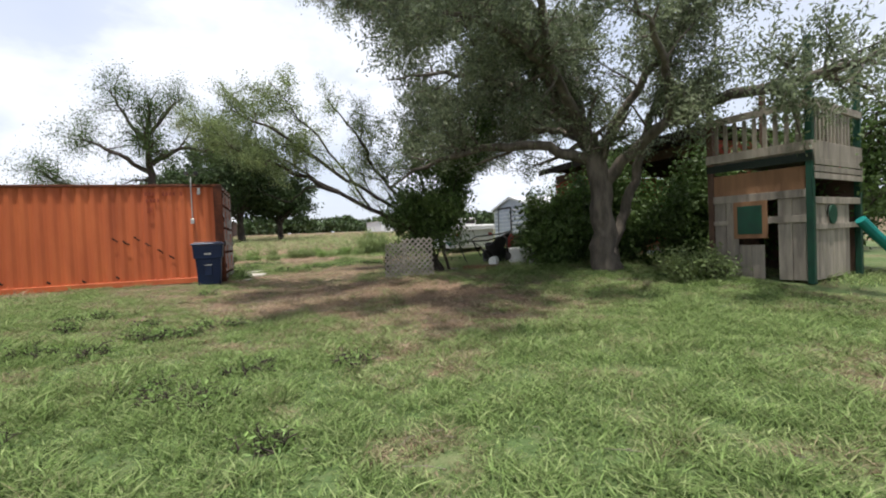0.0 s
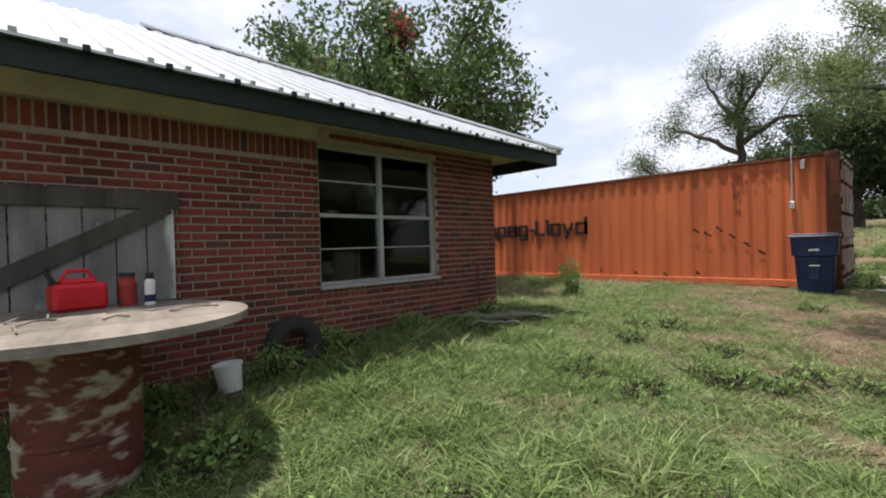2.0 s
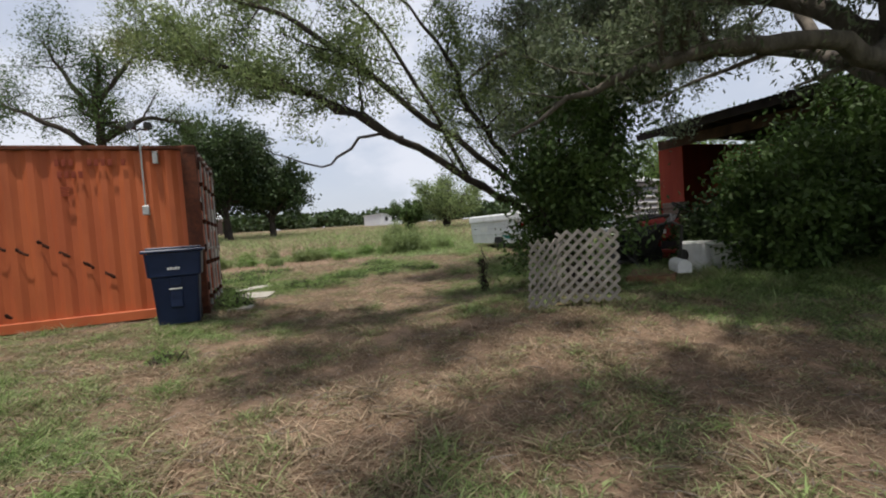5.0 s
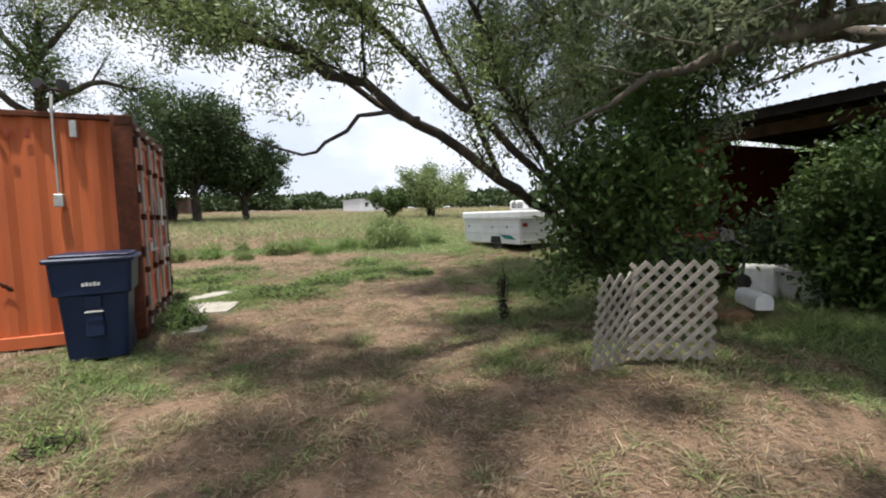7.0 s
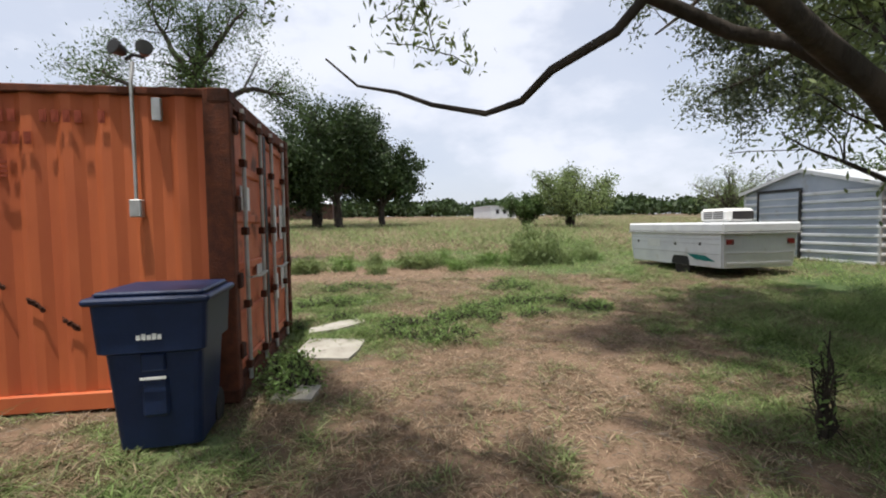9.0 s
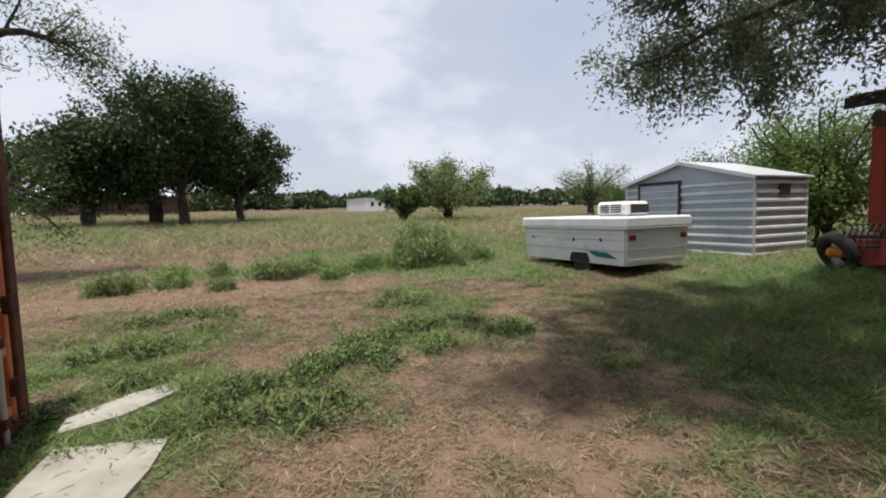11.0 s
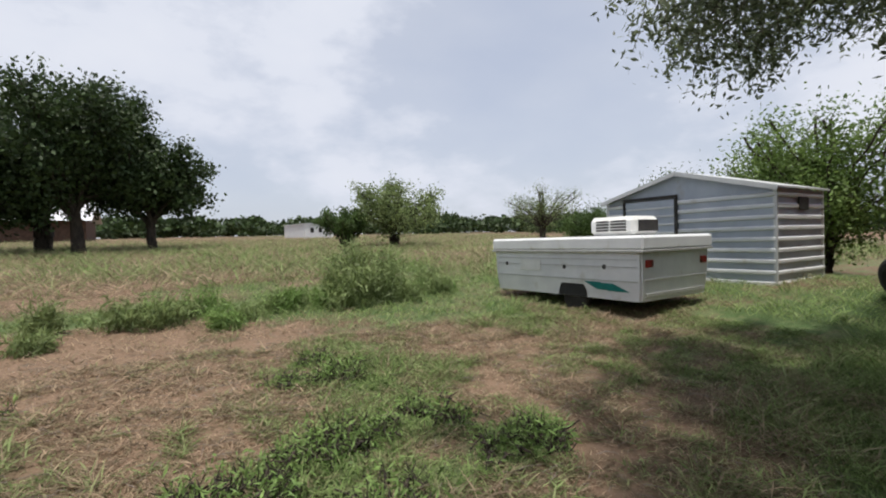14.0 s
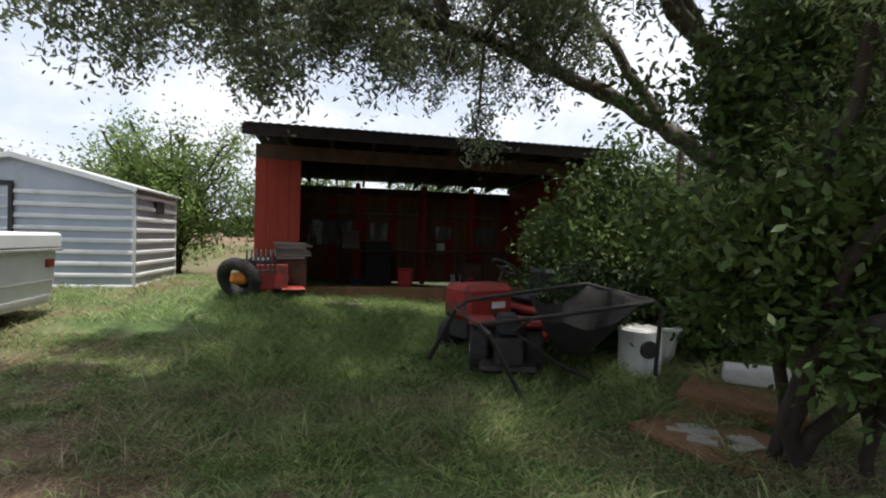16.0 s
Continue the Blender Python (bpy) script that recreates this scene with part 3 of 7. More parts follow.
def smooth_path(pts, step=0.25, wob=0.03, rng=RNG):
    """Resamples a limb of (x, y, z, r) rows by Catmull-Rom."""
    p = np.array(pts, float)
    q = np.vstack([2 * p[0] - p[1], p, 2 * p[-1] - p[-2]])
    out = []
    for i in range(1, len(q) - 2):
        n = max(2, int(np.linalg.norm(q[i + 1, :3] - q[i, :3]) / step))
        for t in np.linspace(0, 1, n, endpoint=False):
            out.append(0.5 * (2 * q[i] + (q[i + 1] - q[i - 1]) * t + (2 * q[i - 1] - 5 * q[i] + 4 * q[i + 1] - q[i + 2]) * t ** 2 + (3 * q[i] - q[i - 1] - 3 * q[i + 1] + q[i + 2]) * t ** 3))
    out.append(p[-1])
    out = np.array(out)
    out[1:, :3] += rng.normal(size=(len(out) - 1, 3)) * wob
    out[:, 3] = np.maximum(out[:, 3], 0.004)
    return out


def sprout(parent, n, length, spread, up, rng, start=0.3, taper=0.45, seg=5, wob=0.12):
    """Side branches off a limb: lengths shrink towards its tip."""
    out = []
    m = len(parent)
    for _ in range(n):
        u = start + (1 - start) * rng.uniform() ** 0.8
        i = min(int(u * (m - 1)), m - 1)
        base = parent[i]
        t = parent[min(i + 1, m - 1), :3] - parent[max(i - 1, 0), :3]
        t = t / (np.linalg.norm(t) + 1e-9)
        d = t * (1 - spread) + rng.normal(size=3) * spread + np.array([0, 0, up])
        d /= np.linalg.norm(d)
        L = length * rng.uniform(0.6, 1.2) * (1.15 - 0.45 * u)
        r = max(base[3] * taper, 0.004)
        pts = [np.append(base[:3], r)]
        p = base[:3].copy()
        for k in range(1, seg + 1):
            d = d + rng.normal(size=3) * wob + np.array([0, 0, up * 0.12])
            d /= np.linalg.norm(d)
            p = p + d * L / seg
            pts.append(np.append(p, max(r * (1 - k / (seg + 1)), 0.003)))
        out.append(np.array(pts))
    return out


def tree(name, label, limbs, subs=10, sub_len=1.6, twigs=7, twig_len=0.7, leaves=20000, leaf=0.06, leaf_w=0.4, mat="leaf", bark="bark", spread=0.55, up=0.15,
         twig_up=0.0, clump=0.12, seed=1, droop=0.0, start=0.35, blossoms=0, category="tree", floor=None, clear=None):
    rng = np.random.default_rng(seed)
    base = limbs[0][0]
    root = thing(name, label, category, (base[0], base[1], base[2]))
    off = np.array([base[0], base[1], base[2], 0.0])
    main = [smooth_path(np.array(l) - off, rng=rng) for l in limbs]
    second, third = [], []
    for l in main:
        k = np.linalg.norm(np.diff(l[:, :3], axis=0), axis=1).sum()
        second += sprout(l, max(2, int(subs * k / 4)), sub_len, spread, up, rng, start)
    for l in second:
        third += sprout(l, twigs, twig_len, 0.6, twig_up, rng, 0.2, 0.5, 4)
    if clear is not None:
        x0, x1, y0, y1, z1 = clear
        free = lambda p: ~((p[:, 0] + base[0] > x0) & (p[:, 0] + base[0] < x1) & (p[:, 1] + base[1] > y0) & (p[:, 1] + base[1] < y1) & (p[:, 2] + base[2] < z1))
        second = [q for q in second if free(q).all()]
        third = [q for q in third if free(q).all()]
    if floor is not None:
        second = [q for q in second if q[:, 2].min() + base[2] > floor - 0.4]
        third = [q for q in third if q[:, 2].min() + base[2] > floor]
    v, f = tubes_np(main, 10)
    trunk = raw("trunk", v, f, bark, root, smooth=True)
    v, f = tubes_np(second + third, 4)
    raw("branchwork", v, f, bark, root, smooth=True)["kind"] = "stuff"
    if leaves:
        pts = np.concatenate([t[1:, :3] for t in third] + [t[2:, :3] for t in second])
        c = pts[rng.integers(0, len(pts), leaves)] + rng.normal(size=(leaves, 3)) * clump
        if clear is not None:
            c = c[free(c)]
        v, f = leaves_np(c, leaf, leaf_w, rng, droop)
        cr = raw("crown", v, f, mat, root)
        cr["kind"] = "stuff"
        if blossoms:
            hi = pts[pts[:, 2] > np.quantile(pts[:, 2], 0.8)]
            cc = hi[rng.integers(0, len(hi), 3)]
            c = np.repeat(cc, blossoms, 0) + rng.normal(size=(3 * blossoms, 3)) * 0.16
            v, f = leaves_np(c, 0.08, 0.9, rng)
            raw("blossom", v, f, "pink", root)
    return root


def simple_tree(name, label, x, y, h, w, mat="leaf_dark", leaves=9000, leaf=0.16, seed=1, trunk_r=0.2, bare=0.28, stems=1, bark="bark", lean=(0, 0), sub_len=None, **kw):
    """A broad tree from one or more stems that fork into spreading limbs."""
    rng = np.random.default_rng(seed + 50)
    z = gz(x, y) - 0.1
    limbs = []
    for s in range(stems):
        bx, by = x + (rng.uniform(-0.4, 0.4) if s else 0), y + (rng.uniform(-0.4, 0.4) if s else 0)
        fx, fy, fz = bx + lean[0] * h * bare + rng.uniform(-.1, .1), by + lean[1] * h * bare, z + h * bare
        limbs.append([(bx, by, z, trunk_r * 1.25), (bx + lean[0] * h * .1, by + lean[1] * h * .1, z + h * 0.1, trunk_r), (fx, fy, fz, trunk_r * 0.85), (fx + lean[0] * h * .4, fy + lean[1] * h * .4, z + h * 0.9, 0.03)])
        for k in range(7):
            a = 2 * math.pi * (k + rng.uniform(-0.3, 0.3)) / 7
            r = w / 2 * rng.uniform(0.7, 1.0)
            e = rng.uniform(0.45, 0.9)
            limbs.append([(fx, fy, fz - 0.1 + 0.15 * h * rng.uniform(0, 1), trunk_r * 0.55), (fx + r * 0.45 * math.cos(a), fy + r * 0.45 * math.sin(a), z + h * (bare + (e - bare) * 0.6), trunk_r * 0.3),
                          (fx + r * math.cos(a), fy + r * math.sin(a), z + h * e, 0.03)])
    return tree(name, label, limbs, subs=kw.pop("subs", 9), sub_len=sub_len or w * 0.22, twig_len=w * 0.1, leaves=leaves, leaf=leaf, mat=mat, bark=bark, clump=kw.pop("clump", w * 0.035), seed=seed, **kw)


def clump_bush(name, label, x, y, w, h, mat="leaf", leaves=5000, leaf=0.07, seed=1, category="bush", leaf_w=0.45, droop=0.0, upright=False, sy=None):
    """A bush: many stems from the ground with leaves massed round them in uneven lobes."""
    rng = np.random.default_rng(seed)
    z = gz(x, y)
    root = thing(name, label, category, (x, y, z))
    stems = []
    for _ in range(int(14 + w * 6)):
        a, r = rng.uniform(0, 2 * math.pi), w / 2 * math.sqrt(rng.uniform())
        dx, dyy = r * math.cos(a), r * math.sin(a) * ((sy or w) / w)
        hh = h * rng.uniform(0.55, 1.0) * (1 - 0.45 * (r / (w / 2)) ** 2)
        k = 0.75 if upright else 0.35
        stems.append(smooth_path([(dx * k, dyy * k, -0.03, 0.012 + 0.005 * h), (dx * 0.75, dyy * 0.75, hh * 0.55, 0.009), (dx, dyy, hh, 0.004)], rng=rng))
    tw = []
    for s in stems:
        tw += sprout(s, 6, 0.22 * min(w, h) + 0.1, 0.6, 0.1, rng, 0.15, 0.5, 3)
    v, f = tubes_np(stems + tw, 4)
    raw("stem", v, f, "bark" if not upright else mat, root)["kind"] = "stuff"
    pts = np.concatenate([t[:, :3] for t in tw] + [s[len(s) // 3:, :3] for s in stems])
    c = pts[rng.integers(0, len(pts), leaves)] + rng.normal(size=(leaves, 3)) * (0.05 * w + 0.02)
    c[:, 2] = np.maximum(c[:, 2], 0.02)
    v, f = leaves_np(c, leaf, leaf_w, rng, droop)
    raw("foliage", v, f, mat, root)["kind"] = "stuff"
    return root

# ---- house ----
WX, WY = -4.68, 6.93          # outer face of the long wall, and its far corner
HB, HT = 0.30, 2.84           # slab top and soffit
WIN = (4.10, 5.76, 1.16, 2.66)


def house():
    bm = bmesh.new()
    y0, y1, z0, z1 = WIN
    t = 0.2
    xi, xo = WX - t, WX - 0.012
    box(bm, xi, xo, -9.0, y0, HB, HT); box(bm, xi, xo, y1, WY, HB, HT)
    box(bm, xi, xo, y0, y1, HB, z0); box(bm, xi, xo, y0, y1, z1, HT)
    wall = tagged(part("wall_east", bm, "mortar"), "pale sanded mortar and backing of the red brick house wall", "wall", kind="structure")
    bm = bmesh.new()
    box(bm, -12.5, xi - 0.002, WY - 0.212, WY - 0.012, HB, HT)
    wall_n = tagged(part("wall_north", bm, "mortar"), "gable end wall of the red brick house", "wall", kind="structure")
    bm = bmesh.new()
    box(bm, -12.5, -12.3, -9.0, WY - 0.22, HB, HT); box(bm, -12.3, xi, -9.0, -8.8, HB, HT)
    tagged(part("wall_back", bm, "mortar"), "plain rear walls of the house", "wall", kind="structure")
    bm = bmesh.new()
    box(bm, -12.6, WX + 0.05, -9.1, WY + 0.05, -0.3, HB)
    tagged(part("house_foundation", bm, "concrete"), "low concrete slab under the brick house", "foundation", kind="structure")
    bm = bmesh.new()
    box(bm, -12.3, xi, -8.8, WY - 0.25, HT - 0.12, HT - 0.02)
    tagged(part("ceiling", bm, "room"), "dim room ceiling of the house", "ceiling", kind="structure")
    bm = bmesh.new()
    box(bm, -8.0, -7.9, -8.8, WY - 0.25, HB, HT - 0.13)
    tagged(part("room_wall", bm, "room"), "dim plain inner wall seen through the window", "wall", kind="structure")
    # roof: two slopes rising from the eaves, ridge along the house
    ex, ey, ez, pitch = WX + 0.66, WY + 0.68, 2.86, 0.475
    half = 4.3
    ridge_x = ex - half
    wx_, rz_ = ridge_x - half, ez + half * pitch
    roof = thing("roof", "white ribbed metal hip roof with a dark green fascia", "roof", (0, 0, 0)); roof["kind"] = "structure"

    def slope(pts):
        bm = bmesh.new()
        v = [bm.verts.new(c) for c in pts]
        w = [bm.verts.new(q.co + Vector((0, 0, 0.02))) for q in v]
        for k in range(len(v)):
            bm.faces.new((v[k], v[(k + 1) % len(v)], w[(k + 1) % len(v)], w[k]))
        bm.faces.new(v[::-1]); bm.faces.new(w)
        bmesh.ops.recalc_face_normals(bm, faces=bm.faces)
        part("roof_sheet", bm, "roof", roof)
    o = 0.05
    slope([(ex + o, -9.6, ez - o * pitch), (ex + o, ey + o, ez - o * pitch), (ridge_x, ey - half, rz_), (ridge_x, -9.6, rz_)])
    slope([(ex + o, ey + o, ez - o * pitch), (wx_ - o, ey + o, ez - o * pitch), (ridge_x, ey - half, rz_)])
    slope([(wx_ - o, ey + o, ez - o * pitch), (wx_ - o, -9.6, ez - o * pitch), (ridge_x, -9.6, rz_), (ridge_x, ey - half, rz_)])
    bm = bmesh.new()
    y = -9.4
    while y < ey:
        d = min(half, ey - y)
        bar(bm, (ex + 0.055, y, ez + 0.012), (ex - d, y, ez + d * pitch + 0.034), 0.04, 0.028)
        y += 0.2286
    part("roof_rib", bm, "roof", roof, "raised ribs of the metal roof")["kind"] = "stuff"
    bm = bmesh.new()
    bar(bm, (ex + 0.05, ey + 0.05, ez + 0.03), (ridge_x, ey - half, rz_ + 0.055), 0.22, 0.03)
    part("hip_cap", bm, "roof", roof)
    bm = bmesh.new()
    for k in range(26):
        d = half * (k + 0.5) / 26
        box(bm, ex - d - 0.05, ex - d + 0.05, ey - d - 0.05, ey - d + 0.05, ez + d * pitch + 0.045, ez + d * pitch + 0.062)
    part("cap_closure", bm, "dark_metal", roof, "dark foam closures along the hip")["kind"] = "stuff"
    bm = bmesh.new()
    y = -9.4 + 0.114
    while y < ey:
        box(bm, ex + 0.035, ex + 0.07, y - 0.02, y + 0.02, ez - 0.03, ez + 0.01)
        y += 0.457
    part("drip_closure", bm, "fascia", roof, "dark closures under the roof edge")["kind"] = "stuff"
    bm = bmesh.new()
    box(bm, ex - 0.035, ex, -9.5, ey, ez - 0.19, ez - 0.02, bevel=0.004)
    part("fascia", bm, "fascia", roof, "dark green painted fascia board")
    bm = bmesh.new(); box(bm, wx_, ex - 0.036, ey - 0.035, ey, ez - 0.19, ez - 0.02)
    part("fascia", bm, "fascia", roof, "dark green painted fascia board")
    bm = bmesh.new()
    box(bm, WX - 0.01, ex - 0.037, -9.5, ey - 0.04, HT, HT + 0.018)
    box(bm, ex - 0.33, ex - 0.30, -9.5, ey - 0.04, HT - 0.006, HT - 0.001)
    box(bm, -12.5, WX - 0.012, WY - 0.01, ey - 0.04, HT, HT + 0.018)
    part("soffit", bm, "soffit", roof, "tan painted soffit boards")
    bm = bmesh.new(); box(bm, WX - 0.008, WX + 0.022, -9.0, WIN[0], 2.69, HT - 0.001)
    part("frieze_board", bm, "soffit", roof)
    return wall, wall_n


wall_e, wall_n = house()


def window():
    y0, y1, z0, z1 = WIN
    w = thing("window_1", "aluminium double window with a pale curtain in the brick wall", "window", (WX - 0.1, (y0 + y1) / 2, z0))
    w["kind"] = "structure"
    W, H = y1 - y0, z1 - z0

    def bx(name, parts_, mat, label=""):
        bm = bmesh.new()
        for p in parts_:
            box(bm, *p, bevel=0.003)
        return part(name, bm, mat, w, label)
    f = 0.035
    bx("window_frame", [(-0.03, 0.04, -W / 2, -W / 2 + f, 0, H), (-0.03, 0.04, W / 2 - f, W / 2, 0, H), (-0.03, 0.04, -W / 2 + f, W / 2 - f, 0, f), (-0.03, 0.04, -W / 2 + f, W / 2 - f, H - f, H)], "alu")
    bx("mullion", [(-0.03, 0.045, -0.025, 0.025, f, H - f)], "alu")
    bx("meeting_rail", [(-0.02, 0.035, -W / 2 + f, -0.027, H * 0.5 - 0.02, H * 0.5 + 0.02), (-0.02, 0.035, 0.027, W / 2 - f, H * 0.5 - 0.02, H * 0.5 + 0.02)], "alu")
    bx("glazing_bar", [(-0.005, 0.012, a, b, z - 0.008, z + 0.008) for a, b in ((-W / 2 + f, -0.027), (0.027, W / 2 - f)) for z in (H * 0.26, H * 0.75)], "alu", "thin grey glazing bars")
    for a, b in ((-W / 2 + f, -0.027), (0.027, W / 2 - f)):
        for c, d in ((f, H * 0.5 - 0.022), (H * 0.5 + 0.022, H - f)):
            bm = bmesh.new(); box(bm, -0.004, 0.0, a, b, c, d)
            g = part("pane", bm, "glass", w); g.visible_shadow = False
    bx("window_sill", [(0.0, 0.14, -W / 2 - 0.02, W / 2 + 0.02, -0.035, -0.004)], "alu", "grey metal sill")
    bm = bmesh.new()
    n = 24
    vs = [(bm.verts.new((-0.2 + 0.02 * math.sin(k * 1.4), 0.12 + 0.62 * k / n, 0.05)), bm.verts.new((-0.2 + 0.02 * math.sin(k * 1.4), 0.12 + 0.62 * k / n, H - 0.05))) for k in range(n)]
    for a, b in zip(vs, vs[1:]):
        bm.faces.new((a[0], b[0], b[1], a[1]))
    part("curtain", bm, "curtain", w, "pale pleated curtain", smooth=True)


window()


# ---- container ----
CX1, CY0, CZ0 = -1.34, 12.90, 0.51
CX0, CY1, CZ1 = CX1 - 12.19, CY0 + 2.44, CZ0 + 2.59


def corrugated(bm, p0, p1, z0, z1, normal, pitch=0.278, depth=0.036, flip=False):
    """A wall of trapezoidal ribs from p0 to p1, pressed back from its outer plane."""
    p0, p1, nrm = Vector(p0), Vector(p1), Vector(normal)
    d = p1 - p0
    L = d.length
    d.normalize()
    pts, s = [], 0.0
    while s < L - 1e-6:
        for f_, dep in ((0.0, 0), (0.26, 0), (0.51, depth), (0.76, depth)):
            q = s + f_ * pitch
            if q < L:
                pts.append(p0 + d * q - nrm * dep)
        s += pitch
    pts.append(p1)
    rows = [(bm.verts.new((q.x, q.y, z0)), bm.verts.new((q.x, q.y, z1))) for q in pts]
    for a, b in zip(rows, rows[1:]):
        bm.faces.new((a[0], b[0], b[1], a[1]))


def text_mesh(name, body, size, mat, parent, m, label="", extrude=0.002):
    cu = bpy.data.curves.new(name, "FONT")
    cu.body, cu.size, cu.extrude = body, size, extrude
    tmp = bpy.data.objects.new(name + "_tmp", cu)
    me = bpy.data.meshes.new_from_object(tmp)
    bpy.data.objects.remove(tmp); bpy.data.curves.remove(cu)
    me.transform(m)
    me.materials.clear()
    return finish(name, me, mat, parent, label)


def plate(bm, ax, az, bx_, bz, w):
    """A flat painted stroke on the container's side."""
    d = Vector((bx_ - ax, 0, bz - az)); n_ = Vector((-d.z, 0, d.x)).normalized() * w / 2
    e = d.normalized() * 0.02
    a, b = Vector((ax, 0, az)) - e, Vector((bx_, 0, bz)) + e
    f = [bm.verts.new(q + Vector((0, 0.022, 0))) for q in (a - n_, b - n_, b + n_, a + n_)]
    g = [bm.verts.new(v.co + Vector((0, 0.02, 0))) for v in f]
    bm.faces.new(f); bm.faces.new(g[::-1])
    for k in range(4):
        bm.faces.new((f[k], g[k], g[(k + 1) % 4], f[(k + 1) % 4]))
    for v in f:
        v.co.y = -0.001
    bmesh.ops.recalc_face_normals(bm, faces=bm.faces)


LOOP = [(0, 0, 0.24, 0), (0.24, 0, 0.24, 0.27), (0.24, 0.27, 0, 0.27), (0, 0.27, 0, 0)]
WORD_SHAPES = [
    ([(0, 0, 0, 0.40), (0.28, 0, 0.28, 0.40), (0, 0.2, 0.28, 0.2)], 0.40), (LOOP + [(0, 0.14, 0.24, 0.14)], 0.37), (LOOP + [(0, 0, 0, -0.12)], 0.37),
    (LOOP + [(0, 0.14, 0.24, 0.14)], 0.37), (LOOP + [(0.24, 0, 0.24, -0.12), (0, -0.12, 0.24, -0.12)], 0.34), ([(0, 0.14, 0.12, 0.14)], 0.21),
    ([(0, 0, 0, 0.40), (0, 0, 0.22, 0)], 0.33), ([(0, 0, 0, 0.40)], 0.12), (LOOP, 0.35), ([(0, 0.27, 0.12, 0.0), (0.24, 0.27, 0.06, -0.12)], 0.36), (LOOP + [(0.24, 0, 0.24, 0.42)], 0.3)]


def container():
    c = thing("shipping_container", "long orange corrugated steel shipping container with rust stains and black lettering", "shipping container", (CX1, CY0, CZ0))
    X0, Y1, Z1 = -12.19, 2.44, 2.59
    bm = bmesh.new(); corrugated(bm, (X0 + 0.1, 0.03, 0), (-0.195, 0.03, 0), 0.16, Z1 - 0.06, (0, -1, 0))
    part("side_panel", bm, "orange", c)
    bm = bmesh.new(); corrugated(bm, (-0.12, Y1 - 0.03, 0), (X0 + 0.1, Y1 - 0.03, 0), 0.16, Z1 - 0.06, (0, 1, 0))
    part("side_panel", bm, "orange", c)
    bm = bmesh.new(); corrugated(bm, (X0 + 0.02, Y1 - 0.08, 0), (X0 + 0.02, 0.08, 0), 0.16, Z1 - 0.06, (-1, 0, 0))
    part("end_wall", bm, "orange", c)
    bm = bmesh.new(); box(bm, X0 + 0.05, -0.05, 0.05, Y1 - 0.05, Z1 - 0.03, Z1 - 0.015)
    part("roof", bm, "orange_pale", c)
    bm = bmesh.new(); box(bm, X0 + 0.05, -0.05, 0.05, Y1 - 0.05, 0.13, 0.155)
    part("floor", bm, "rust", c)
    bm = bmesh.new()
    box(bm, X0, 0, 0, 0.06, Z1 - 0.06, Z1, bevel=0.008)
    box(bm, X0, 0, Y1 - 0.06, Y1, Z1 - 0.06, Z1, bevel=0.008)
    part("top_rail", bm, "rust", c, "rusty orange top rails")
    bm = bmesh.new()
    box(bm, X0, 0, 0.0, 0.05, 0.02, 0.16, bevel=0.008)
    box(bm, X0, 0, Y1 - 0.05, Y1, 0.02, 0.16, bevel=0.008)
    part("bottom_rail", bm, "orange", c)
    for x in (X0, -0.12):
        for y in (-0.004, Y1 - 0.116):
            bm = bmesh.new()
            box(bm, x - (0.08 if x > -1 else 0), x + 0.124, y, y + 0.12, 0.0, Z1 + 0.004, bevel=0.01)
            part("corner_post", bm, "rust" if x > -1 else "orange", c)
    for x, y, z in [(x, y, z) for x in (X0 - 0.004, -0.166) for y in (-0.008, Y1 - 0.154) for z in (-0.002, Z1 - 0.11)]:
        bm = bmesh.new()
        box(bm, x, x + 0.176, y, y + 0.162, z, z + 0.118, bevel=0.012)
        part("corner_casting", bm, "rust_dark", c, "dark rusted corner castings")
    # door end, facing +x
    bm = bmesh.new(); box(bm, -0.10, -0.01, 0.12, Y1 - 0.12, 0.02, 0.16); box(bm, -0.10, -0.01, 0.12, Y1 - 0.12, Z1 - 0.12, Z1 - 0.01)
    part("door_frame", bm, "rust", c)["kind"] = "stuff"
    for k, (a, b) in enumerate(((0.13, Y1 / 2 - 0.006), (Y1 / 2 + 0.006, Y1 - 0.13))):
        bm = bmesh.new()
        box(bm, -0.075, -0.055, a, b, 0.18, Z1 - 0.13)
        for y in (a, b - 0.055):
            box(bm, -0.056, -0.018, y, y + 0.055, 0.18, Z1 - 0.13, bevel=0.008)
        d = part("door", bm, "orange_pale", c, "faded orange container door with pressed ribs")
        for z in (0.18, 0.62, 1.05, 1.48, 1.91, 2.30):
            bm = bmesh.new(); box(bm, -0.056, -0.022, a + 0.06, b - 0.06, z + 0.03, z + 0.11, bevel=0.012)
            part("door_rib", bm, "orange_pale", d)
        for y in (a + 0.2, b - 0.28):
            bm = bmesh.new()
            tube(bm, [(0.012, y, 0.1), (0.012, y, Z1 - 0.08)], 0.019, 10)
            part("lock_rod", bm, "alu", d, "galvanised lock rod")
            for z in (0.2, 0.75, 1.4, 2.0, 2.4):
                bm = bmesh.new()
                box(bm, -0.02, 0.034, y - 0.045, y + 0.045, z, z + 0.07, bevel=0.006)
                part("rod_bracket", bm, "rust_dark", d)
            bm = bmesh.new()
            bar(bm, (0.035, y, 1.02), (0.05, y + (0.36 if y < (a + b) / 2 else -0.36), 1.0), 0.035, 0.014)
            part("handle", bm, "alu", d, "galvanised locking handle")
        hy = a if k == 0 else b
